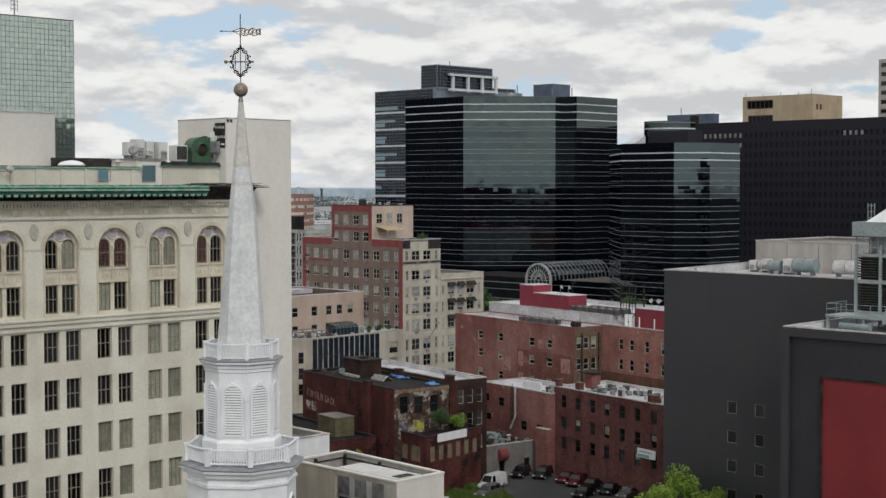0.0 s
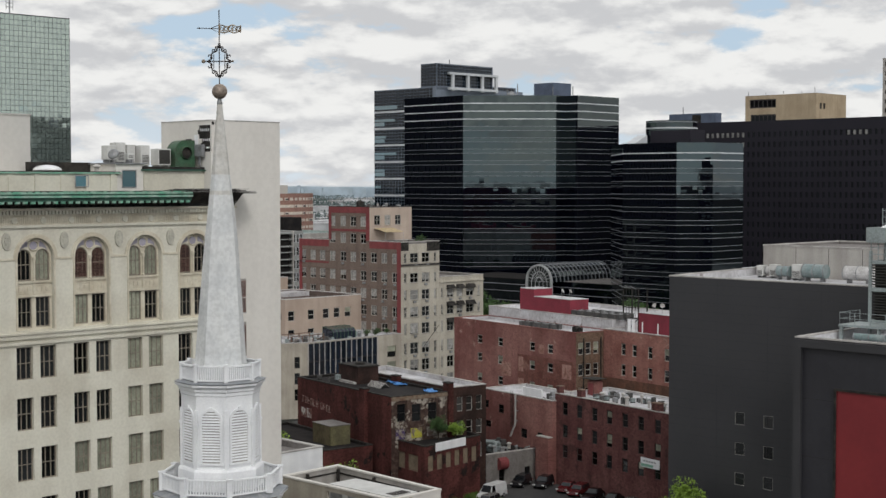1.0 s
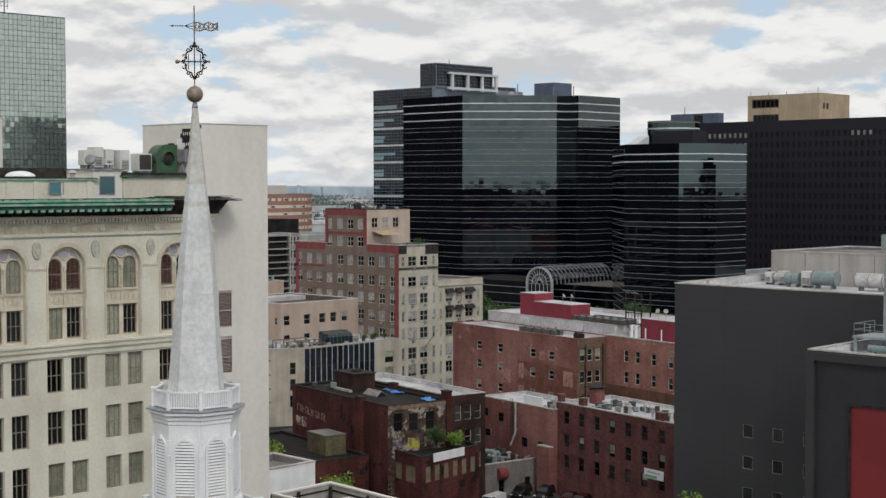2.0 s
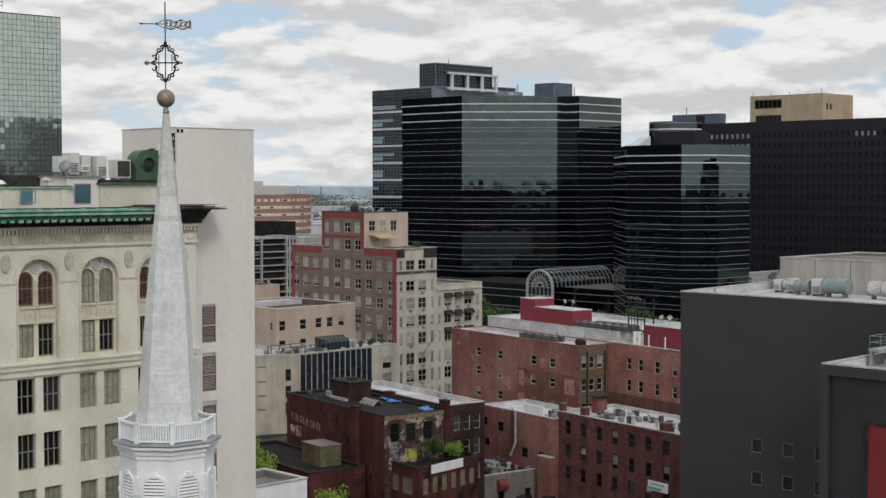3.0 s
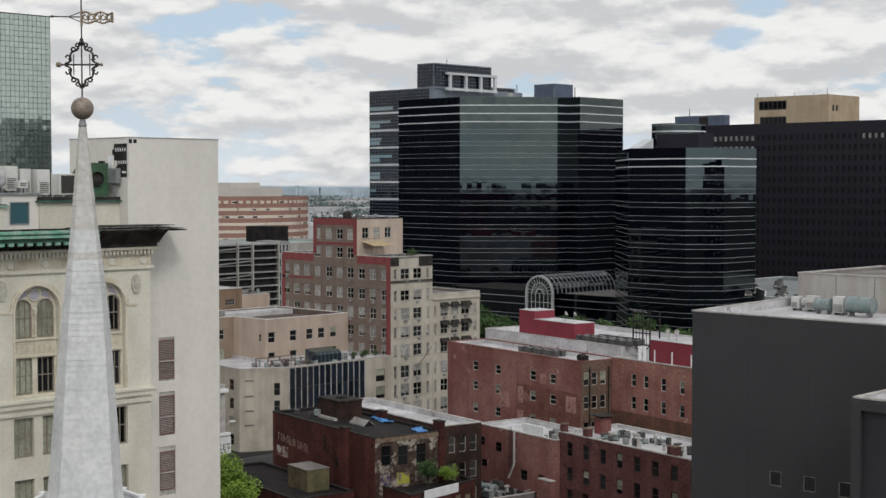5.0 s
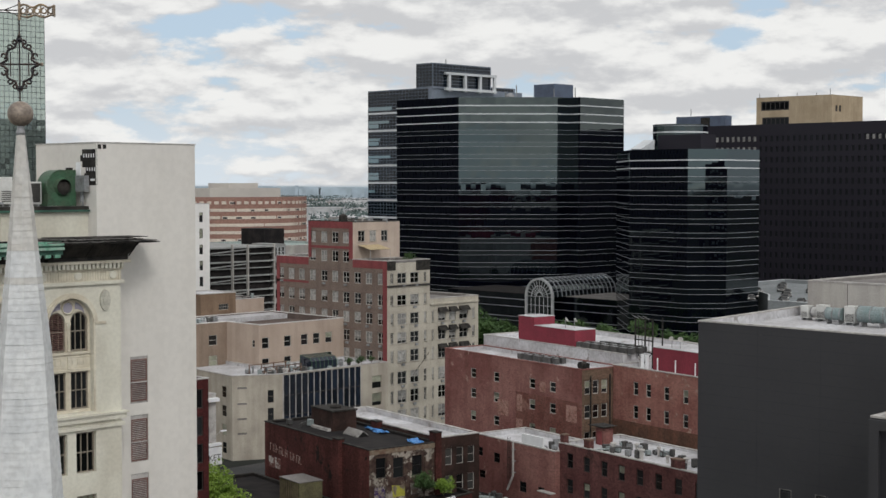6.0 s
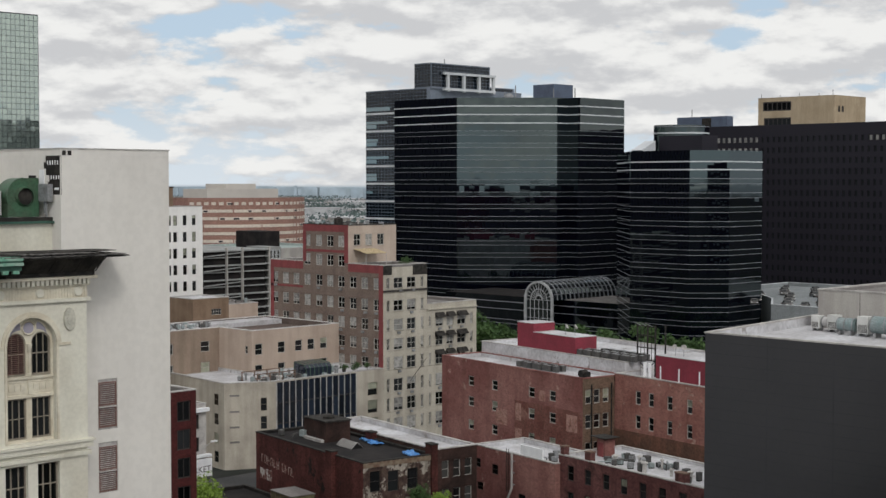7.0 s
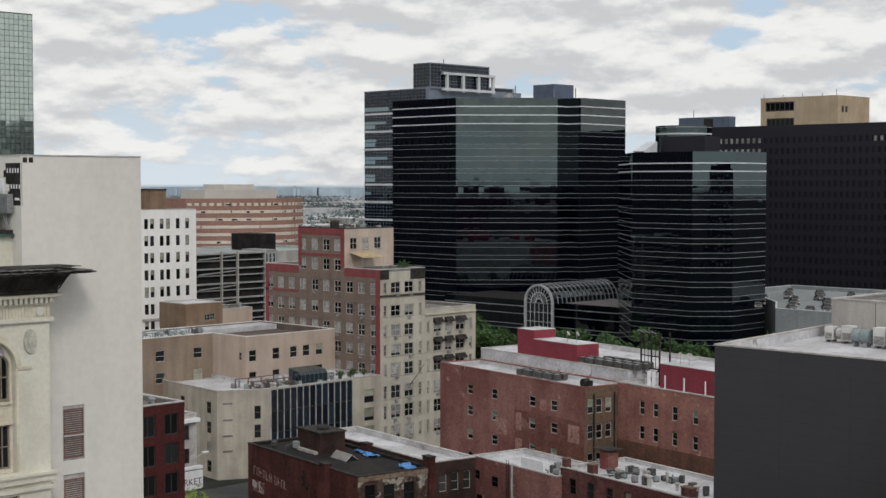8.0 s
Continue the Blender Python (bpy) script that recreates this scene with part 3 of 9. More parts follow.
# ---- beige building with a curtain wall ----
beige = thing("beige_building", "beige concrete low building with a dark glass curtain wall", "building", (200, 234, 0))
BP = [(184.6, 257.0), (182.2, 231.9), (190.3, 228.0), (215.78, 228.0), (215.78, 240.45), (194.9, 240.45), (194.9, 257.0)]
beige_wins = {0: rows_of([13.5, 22.4], [11.0, 7.6, 4.2, 1.0], 1.6, 2.0), 1: rows_of([6.9], [10.0, 6.8, 3.6], 1.15, 2.3),
              2: [(21.6, z, 2.4, 2.4) for z in (10.3, 7.0, 3.7)]}
for i, a, ang, length in edges(BP):
    if i == 2:
        cw = (4.2, 1.0, 18.5, 13.75)
        front(beige, a, ang, length, 0, 15.0, beige_wins[2], BEIGE, pane_mat=GLASSW, frame_mat=FRAMET, blind=0.3, sill=0.1)
    else:
        front(beige, a, ang, length, 0, 15.0, beige_wins.get(i, []), BEIGE, pane_mat=GLASSW, frame_mat=FRAMET, blind=0.3, sill=0.1)
cap(beige, BP, 15.0, ROOFW, COPING, 0.5)
CWG = glass("blue_black_curtain_glass", (0.012, 0.017, 0.028), 1.6, 0.04, wave=0.02, spread=0.7)
for k in range(13):
    for z, h in ((11.2, 3.6), (7.6, 3.5), (4.0, 3.5)):
        bm = bmesh.new()
        box(bm, 0, -0.08, 0, 1.36, 0.0, h, face_pose((186.2, 228), 0, 4.25 + k * 1.423, z))
        put("pane", bm, CWG, beige)
for k in range(14):
    trim(beige, (186.2, 228), 0, 4.17 + k * 1.423, 1.0, 0.1, 13.8, COPING, 0.25, "mullion")
for z in (3.9, 7.5, 11.1):
    trim(beige, (186.2, 228), 0, 4.2, z, 18.6, 0.12, FRAMED, 0.16, "transom")
for z in (12.7, 9.9, 7.2, 4.6):
    trim(beige, BP[1], math.degrees(math.atan2(-3.9, 8.1)), 0.9, z, 1.7, 0.34, ROOFG, 0.05, "vent")
    trim(beige, BP[1], math.degrees(math.atan2(-3.9, 8.1)), 0.85, z + 0.36, 1.8, 0.1, PALE, 0.12, "vent_hood")

# ---- tan building behind it ----
tan_b = thing("tan_building", "tan stucco building with small windows and a white roof", "building", (198, 250, 0))
TP = [(165, 250.4), (194.8, 250.4), (194.8, 240.5), (215.76, 240.5), (215.76, 263), (165, 263)]
tw_ = {2: rows_of([1.6, 6.9, 11.0, 14.0, 17.1], [18.1, 14.2], 1.7, 2.1), 1: rows_of([8.2], [18.3], 0.9, 1.5),
       0: rows_of([18.5, 26.6], [18.3, 14.4], 2.0, 2.0)}
WCOPE = mat("white_coping", (0.74, 0.72, 0.70), (0.58, 0.56, 0.54), 0.6, 0.7, 6, 0.05, streak=0.15)
block(tan_b, TP, 0, 22.6, TAN, mat("brown_felt_roof", (0.15, 0.115, 0.10), (0.11, 0.085, 0.075), 0.3, 0.9, 4, 0.1), WCOPE, tw_, {0: mat("ochre_stucco", (0.285, 0.22, 0.17), (0.245, 0.185, 0.145), 0.2, 0.9, 4, 0.08, streak=0.3, fine_amount=0.1)}, parapet=1.1, pane_mat=GLASSW, frame_mat=FRAMEW, bar=0.08, blind=0.25, sill=0.08, sill_mat=TAN)

bm = bmesh.new()
prism(bm, [(165.4, 250.9), (195.1, 250.9), (195.1, 257.5), (215.4, 257.5), (215.4, 262.6), (165.4, 262.6)], 21.3, 22.42)
put("roof_sheet", bm, ROOFW, tan_b, "white membrane over the rear wing")

# ---- red brick block with white roofs ----
brick_a = thing("brick_building", "weathered red brick building with a white membrane roof", "building", (205, 178, 0))
A0 = (199.2, 195.9)
AP = rect(A0, SKEW, 35.13, 8.0)
aw = {0: [(s - 0.75, z, 1.5, 1.6) for s in (8.0, 14.2, 23.35, 28.3) for z in (17.45, 14.2, 10.5, 7.0, 3.6)],
      1: [(s, z, 1.2, 2.1) for s in (0.5, 2.1, 3.8) for z in (17.8, 14.2, 10.2, 6.6)]}
block(brick_a, AP, 0, 21.5, BRICK, ROOFW, BRICK, aw, {1: mat("olive_brown_brick", (0.15, 0.105, 0.075), (0.20, 0.13, 0.095), 0.3, 0.9, 3, 0.2, streak=0.3, brick=(1.4, 1.4, 1.4))}, pane_mat=GLASSW, frame_mat=FRAMEW, blind=0.45, sill=0.08, sill_mat=COPING, bar=0.1)
OLDPAINT = mat("old_red_wall_paint", (0.175, 0.069, 0.057), (0.23, 0.11, 0.09), 0.25, 0.9, 3, 0.1, streak=0.3, brick=(1.2, 1.2, 1.2), patch=((0.29, 0.155, 0.127), 0.3, 0.42))
BAREB = mat("pale_bare_brick", (0.40, 0.24, 0.20), (0.33, 0.18, 0.15), 0.8, 0.9, 3, 0.2, brick=(1.4, 1.4, 1.4), patch=((0.24, 0.12, 0.095), 1.4, 0.47))


def wall_patch(parent, o, ang, pts, holes, material, name):
    """A thin coat on a wall, cut round the windows: columns between the plan's stations."""
    lo, hi = min(z for s, z in pts), max(z for s, z in pts)
    s0, s1 = min(s for s, z in pts), max(s for s, z in pts)
    inside = [(a, b, c, d) for a, b, c, d in holes if a < s1 and a + c > s0 and b < hi and b + d > lo]
    bm = wall_skin((0, 0), 0, s1 - s0, lo, hi, [(max(a - s0 - 0.1, 0.01), max(b - 0.2, lo + 0.01), c + 0.2, min(d + 0.3, hi - max(b - 0.2, lo + 0.01) - 0.01)) for a, b, c, d in inside if a + c + 0.1 < s1 and a - 0.1 > s0], 0.004)
    bmesh.ops.transform(bm, matrix=face_pose(o, ang, s0, 0, 0.012), verts=bm.verts)
    return put(name, bm, material, parent)


wall_patch(brick_a, A0, SKEW, [(19.3, 8.0), (35.0, 16.6)], aw[0], OLDPAINT, "old_paint")
for q in ([(31.5, 13.5), (34.0, 16.0)], [(19.5, 13.6), (20.9, 16.2)], [(19.4, 9.6), (21.0, 12.4)], [(14.6, 12.4), (17.4, 14.8)], [(25.2, 17.2), (26.6, 18.8)]):
    ob = wall_patch(brick_a, A0, SKEW, q, [], BAREB, "bare_patch")
    ob.matrix_parent_inverse = ob.matrix_parent_inverse @ pose(-0.012, 0, 0)
AB = rect(local(A0, SKEW, 0, 8.05), SKEW, 35.13, 20.0)
block(brick_a, AB, 0, 23.3, ROOFW, ROOFW, COPING)
brick_b = thing("brick_building", "orange-red brick building with white roof and tall windows", "building", (205, 150, 0))
B0 = local((193.1, 161.3), -10, 5.95, 0)
B0 = (B0[0] - 0.02, B0[1] - 0.12)
BBP = rect(B0, SKEW, 42, 22)
bw = {0: [(s, z, 1.1, 2.0) for s in (4.45, 7.15, 10.9, 14.8, 18.7, 22.6) for z in (17.9, 14.45)] + [(s, 10.4, 1.2, 1.2) for s in (7.2, 10.6)]}
block(brick_b, BBP, 0, 21.9, BRICK3, ROOFW, COPING, bw, pane_mat=GLASSW, frame_mat=FRAMEW, sill=0.08, blind=0.2, bar=0.09)
trim(brick_b, B0, SKEW, 0.02, 8.0, 41.9, 5.9, mat("sooted_brick", (0.13, 0.075, 0.055), (0.2, 0.10, 0.07), 0.4, 0.9, 3, 0.3, streak=0.3), 0.03, "render_coat")

# ---- front brick row ----
row_b = thing("brick_building", "dark red brick building with arched windows and a white roof", "building", (184, 145, 0))
R0 = (176.4, 151.5)
RP = rect(R0, SKEW, 31, 11)
rw = {0: [(s - 0.62, z, 1.25, 2.0) for s in (2.35, 5.75, 9.25, 12.55, 16.0, 19.4, 22.9, 26.4) for z in (11.0, 7.55, 4.4)]}
block(row_b, RP, 0, 14.1, BRICK2, ROOFW, COPING, rw, pane_mat=GLASSW, frame_mat=FRAMED, sill=0.08, sill_mat=COPINGR, parapet=0.35, bar=0.08, blind=0.2)
for s, z, w, h in rw[0]:
    # segmental brick arch over each window
    bm = bmesh.new()
    for k in range(7):
        t0, t1 = radians(55 + 10 * k), radians(65 + 10 * k)
        q = [(1.1 * r * math.cos(t), r * math.sin(t)) for t, r in ((t1, 1.1), (t0, 1.1), (t0, 1.36), (t1, 1.36))]
        a = [bm.verts.new((s + w / 2 + x * 0.95, -0.05, z + h - 0.95 + zz)) for x, zz in q]
        b = [bm.verts.new((v.co.x, 0.0, v.co.z)) for v in a]
        bm.faces.new(a)
        for i in range(4):
            j = (i + 1) % 4
            bm.faces.new((a[i], b[i], b[j], a[j]))
    bmesh.ops.remove_doubles(bm, verts=bm.verts, dist=0.002)
    bmesh.ops.transform(bm, matrix=face_pose(R0, SKEW), verts=bm.verts)
    put("arch", bm, BRICK2, row_b)
mid_b = thing("brick_building", "small red brick building with a white roof and drainpipe", "building", (187, 168, 0))
M0 = (178.6, 169.0)
MP = rect(M0, SKEW, 17.9, 9)
mw = {0: [(0.4, 9.9, 1.2, 1.3), (4.15, 9.5, 1.5, 1.4), (0.7, 6.8, 1.5, 1.1), (10.1, 6.3, 1.6, 1.5), (14.2, 6.5, 1.4, 1.2)]}
block(mid_b, MP, 0, 12.95, BRICK, ROOFW, COPING, mw, pane_mat=GLASSW, frame_mat=FRAMED, sill=0.08)

# ---- ruined brick building ----
ruin = thing("ruined_building", "dilapidated dark red brick building with a black felt roof", "building", (157, 172, 0))
U0 = (154.7, 187.6)
UP = rect(U0, SKEW, 27.8, 10.6)
uw = {1: [(1.0, 11.6, 1.5, 2.6), (3.6, 11.4, 1.6, 2.6), (6.5, 11.4, 1.6, 2.6), (1.0, 8.9, 1.5, 1.5), (3.6, 8.9, 1.6, 1.5), (6.5, 8.9, 1.6, 1.5)]}
PLASTER = mat("peeling_plaster", (0.055, 0.032, 0.028), (0.11, 0.075, 0.06), 1.3, 0.9, 3, 0.3, streak=0.4, patch=((0.40, 0.36, 0.31), 0.55, 0.47))
block(ruin, UP, 0, 15.3, RUINB, ROOFB, CHAR, uw, {1: PLASTER}, parapet=0.25, pane_mat=GLASSW, frame_mat=FRAMED)
rear = thing("rear_building", "sooty brick building with a white sloping roof", "building", (166, 172, 0))
V0 = local(U0, SKEW, 0, 10.7)
VP = rect(V0, SKEW, 28.0, 6.4)
vw = {1: [(0.9 + 1.8 * i, z, 1.1, 2.2) for i in range(3) for z in (12.2, 8.6, 5.0)]}
block(rear, VP, 0, 15.9, mat("charred_brick", (0.035, 0.022, 0.019), (0.065, 0.036, 0.03), 0.4, 0.9, 3, 0.2, streak=0.4, patch=((0.12, 0.085, 0.065), 0.6, 0.37)), ROOFW, COPING, vw, pane_mat=GLASSM, frame_mat=FRAMEW)
annex = thing("annex_building", "low brown brick annex with boarded windows and a white signboard", "building", (155, 158, 0))
XP = [(151.4, 162.0), (149.8, 153.2), (162.6, 154.4), (163.6, 158.0)]
PLY = mat("weathered_plywood", (0.26, 0.21, 0.15), (0.19, 0.155, 0.11), 0.8, 0.9, 5, 0.1, streak=0.3)
xw = {0: [(1.2, 5.0, 2.6, 2.4), (4.6, 5.0, 2.6, 2.4)], 1: [(0.8 + 2.0 * i, 5.2, 1.25, 2.3) for i in range(6)]}
block(annex, XP, 0, 8.9, RUINB, ROOFB, CHAR, xw, parapet=0.4, pane_mat=PLY, frame_mat=COPINGR, nx=1, nz=1)
bm = bmesh.new()
box(bm, 2.4, -0.18, 7.95, 9.2, -0.02, 9.15, face_pose(XP[1], 5.4))
tagged(part("signboard", bm, WHITE), "blank white signboard on the brown annex wall", "sign")
low_roof = thing("low_building", "low dark building with a grey felt roof", "building", (146, 176, 0))
block(low_roof, rect((145.0, 190.5), SKEW, 25.5, 9.0), 0, 7.9, RUINB, ROOFB, CHAR, parapet=0.3)

# ---- maroon building, street corner ----
maroon = thing("maroon_building", "maroon brick building with dark paired windows", "building", (120, 170, 0))
mrows = [22.35 - 3.27 * k for k in range(7)]
block(maroon, [(108, 166.3), (129.6, 166.3), (129.6, 186), (108, 186)], 0, 25.8, DBRICK, ROOFG, COPING,
      {0: rows_of([1.6, 4.6, 7.6, 10.6, 13.6, 16.9, 19.9], mrows, 1.85, 2.35)}, nx=2, nz=1, bar=0.1, frame_mat=FRAMED, pane_mat=GLASSW)

# ---- white loft and garage ----
white_b = thing("white_building", "tall white painted building with narrow dark windows", "building", (204, 290, 0))
wcols = [192.0, 193.7, 197.0, 198.4, 201.6, 203.0, 205.3, 206.8, 209.2, 211.5]
wz = [40.75 - 3.44 * k for k in range(11)]
block(white_b, [(190, 281.7), (213.7, 281.7), (213.7, 300), (190, 300)], 0, 44.6, mat("off_white_masonry_paint", (0.78, 0.77, 0.75), (0.74, 0.73, 0.71), 0.08, 0.8, 1.2, 0.0, streak=0.1, fine_amount=0.05), ROOFG, COPING,
      {0: rows_of([c - 190 for c in wcols], wz, 0.95, 2.05)}, frame_mat=FRAMED, pane_mat=GLASSW, nx=1, blind=0.45)
garage = thing("parking_garage", "open parking garage with pale concrete deck edges", "garage", (252, 328, 0))
GDECK = mat("grey_garage_concrete", (0.36, 0.37, 0.36), (0.28, 0.285, 0.28), 0.3, 0.9, 4, 0.05, streak=0.2)
GP = [(230, 320), (262, 320), (262, 350), (230, 350)]
# solid core, coloured black to imitate the shade inside the open decks
bm = bmesh.new()
prism(bm, inset(GP, 0.9), 0, 32.6)
put("core", bm, ROOFB, garage)
for k in range(9):
    bm = bmesh.new()
    prism(bm, GP, 32.7 - 3.6 * k, 33.05 - 3.6 * k)
    put("deck", bm, GDECK, garage)
for k in range(8):
    bm = bmesh.new()
    prism(bm, inset(GP, 0.15), 31.1 - 3.6 * k, 31.35 - 3.6 * k)
    put("guard_rail", bm, GDECK, garage)
for x in (248.4, 253.2, 261.6):
    bm = bmesh.new()
    box(bm, x, 319.9, 0, x + 0.35, 320.6, 33.6)
    put("column", bm, CONC, garage)
bm = bmesh.new()
box(bm, 266.4, 330, 20, 273, 340, 37.0)
put("stair_tower", bm, ROOFB, garage)

# ---- dark clad building ----
dark = thing("dark_clad_building", "charcoal metal clad building with small square windows", "building", (160, 90, 0))
DP = [(143.0, 105.5), (143.0, 40), (185, 40), (185, 108.5), (168.0, 108.0)]
dw = {0: [(105.5 - y, z, 1.25, 1.4) for y in (96.4, 92.7, 89.0, 85.3) for z in (19.6, 16.2, 12.8, 9.4)]}
block(dark, DP, 0, 35.8, DGREY, ROOFW, COPING, dw, parapet=0.8, nx=1, nz=1, bar=0.03, frame_mat=FRAMEW, pane_mat=GLASSW, depth=0.12)
for k in range(32):
    trim(dark, (143.0, 105.5), -90, 0, 3.4 + 1.02 * k, 65.4, 0.035, DGREY2, 0.006, "joint")
for k in range(9):
    trim(dark, (143.0, 105.5), -90, 6.6 + 6.6 * k, 3.0, 0.035, 32.7, DGREY2, 0.007, "joint")
dark2 = thing("dark_clad_building", "dark slate clad hall with a large red panel", "building", (128, 50, 0))
block(dark2, [(119.7, 74.5), (119.7, 30), (142.5, 30), (142.5, 75.2)], 0, 32.7, DGREY2, ROOFW, COPING, parapet=0.7)
bm = bmesh.new()
box(bm, 4.2, -0.06, 4, 30, 0.0, 28.3, face_pose((119.7, 74.5), -90))
put("panel", bm, REDPANEL, dark2, "large flat red wall panel")
# a lighter raised border round the wall; black strips imitate the red panel's recess shadow
for s0, z0, s1, z1, p, m2 in ((0.0, 0, 0.75, 32.6, 0.35, DGREY), (0.75, 31.9, 44.5, 32.6, 0.35, DGREY), (4.0, 4, 4.2, 28.3, 0.2, CHAR), (4.0, 28.3, 30, 28.5, 0.2, CHAR)):
    bm = bmesh.new()
    box(bm, s0, -p, z0, s1, -0.004, z1, face_pose((119.7, 74.5), -90))
    put("border" if m2 is DGREY else "reveal", bm, m2, dark2)
for k in range(5):
    trim(dark2, (119.7, 74.5), -90, 0.8, 6.5 + 5.2 * k, 43, 0.03, CHAR, 0.012, "joint")

# ---- far towers ----


def tower(name, label, pts, z1, lines, glass_mat=None, base=(0, 0, 0), z0=0.0):
    """A banded glass tower: a glazed skin on each side and a pale metal band round each line."""
    t = thing(name, label, "skyscraper", base)
    for i, a, ang, length in edges(pts):
        front(t, a, ang, length, z0, z1, [], glass_mat or TOWERG, name="glazing")
    bm = bmesh.new()
    prism(bm, inset(pts, 0.02), z1 - 0.3, z1 - 0.02)
    put("roof", bm, BLACKF, t)
    for z, h in lines:
        bm = bmesh.new()
        ring(bm, pts, -0.1 if h > 0.25 else -0.035, 0.02, z - h / 2, z + h / 2)
        put("band", bm, BAND if h > 0.25 else BANDD, t)
    for (za, ha), (zb, hb) in zip(lines, lines[1:]):
        # the opaque strip between two close bands
        if ha < 0.25 and 0.8 < za - zb < 1.6:
            bm = bmesh.new()
            ring(bm, pts, -0.03, 0.02, zb + 0.06, za - 0.06)
            put("spandrel", bm, SPANDG, t)
    return t


bt_lines = [(74.1, 0.34), (71.4, 0.34), (68.7, 0.34)] + [(z, 0.1) for k in range(17) for z in (66.2 - 3.9 * k, 64.8 - 3.9 * k)]
T1 = [(366.5, 385.7), (366.5, 356.5), (389.1, 333.9), (394.3, 333.9), (394.3, 328.7), (417.0, 328.7), (445, 357), (445, 385.7)]
tower("glass_tower", "black glass office tower with thin white bands", T1, 76.8, bt_lines, base=(400, 355, 0))
t2_lines = [(54.9, 0.3), (52.9, 0.3)] + [(z, 0.1) for k in range(14) for z in (50.7 - 3.56 * k, 49.4 - 3.56 * k)]
T2 = [(352, 280.3), (332, 260.3), (332, 241.9), (339, 234.9), (353.6, 234.9), (375, 256), (375, 280.3)]
tower("glass_tower", "lower black glass office block with thin white bands", T2, 57.7, t2_lines, base=(350, 258, 0))
POD = [(350, 345), (350, 270), (372, 270), (372, 345)]
tower("glass_podium", "long black glass podium with thin white bands", POD, 16.3, [(14.6, 0.25), (12.4, 0.2), (9.4, 0.2), (8.2, 0.2), (5.4, 0.2)], base=(360, 305, 0))
T3 = [(407 + 8.6 * math.cos(radians(22.5 * k)), 298.5 + 8.6 * math.sin(radians(22.5 * k))) for k in range(16)]
t3 = tower("glass_tower", "round dark glass tower top with a white band", T3, 67.4, [(64.9, 0.45), (66.9, 0.2)], base=(407, 298.5, 0))
bm = bmesh.new()
prism(bm, [(396, 299), (396, 283), (404, 283), (404, 299)], 0, 63.9)
put("shoulder", bm, GRIDF, t3, "plain dark bronze block beside the round top")
bm = bmesh.new()
v = [bm.verts.new(q) for q in ((386, 298, 59.4), (386, 302, 59.4), (393, 302, 62.4), (393, 298, 62.4), (393, 298, 58), (393, 302, 58))]
for q in ((0, 3, 2, 1), (0, 4, 3), (1, 2, 5), (0, 1, 5, 4), (3, 4, 5, 2)):
    bm.faces.new([v[i] for i in q])
put("skylight", bm, BAND, t3)


def pierced(parent, o, ang, length, z0, z1, cols, zs, w, h, material, back, depth=0.4):
    """A wall of many small openings in front of dark glazing."""
    put("wall", wall_skin(o, ang, length, z0, z1, rows_of(cols, zs, w, h), depth), material, parent)
    bm = bmesh.new()
    box(bm, 0, depth - 0.05, z0, length, depth, z1 - 0.5, face_pose(o, ang))
    put("glazing", bm, back, parent)


grid_b = thing("office_block", "wide dark bronze office block with a grid of windows", "skyscraper", (490, 270, 0))
GZ = [63.6 - 3.68 * k for k in range(16)]
GO = (470, 351.75)
pierced(grid_b, GO, -90, 156.75, 0, 69.6, [1.5 + 2.25 * k for k in range(69)], GZ, 1.0, 1.9, GRIDF, GLASSW)
bm = bmesh.new()
prism(bm, [(470.5, 351.75), (470.5, 195), (520, 195), (520, 351.75)], 0, 69.5)
put("core", bm, GRIDF, grid_b)
sand = thing("office_block", "sand coloured concrete office block with strip windows", "skyscraper", (520, 315, 0))
block(sand, [(500, 331), (500, 299.4), (522, 299.4), (522, 331)], 0, 80.8, SANDY, ROOFG, SANDY,
      {0: [(2, 76.0, 12, 3.4), (2.5, 70.5, 11.5, 3.0)], 1: [(2.5, 75.0, 1.6, 2.2), (5, 75.0, 1.6, 2.2)]}, nx=6, nz=1, bar=0.3, pane_mat=GLASSW)
for y, h in ((330, 1.6), (322, 1.0), (314, 1.3), (306, 0.9), (300.4, 2.2)):
    bm = bmesh.new()
    rod(bm, (500.6, y, 80.6), (500.6, y, 80.9 + h), 0.11, 6)
    put("aerial", bm, GREYMETAL, sand)
round_b = thing("brick_office_building", "curved red brick office building with pale window strips", "building", (660, 880, 0))
pts = []
for k in range(13):
    a = radians(-150 + 10 * k)
    pts.append((662 + 58 * math.cos(a), 880 + 58 * math.sin(a)))
RPTS = pts + [(720, 930), (604, 930)]
PINKB = mat("pinkish_brick", (0.36, 0.21, 0.17), (0.31, 0.175, 0.145), 0.05, 0.9, 1, 0.0, streak=0.1)
for i, a, ang, length in edges(RPTS):
    front(round_b, a, ang, length, 0, 39.5, [], PINKB)
cap(round_b, RPTS, 39.5, ROOFG, COPING)


# ---- unseen dark blocks added behind the camera, mirrored in the tower glass ----
rng = random.Random(44)
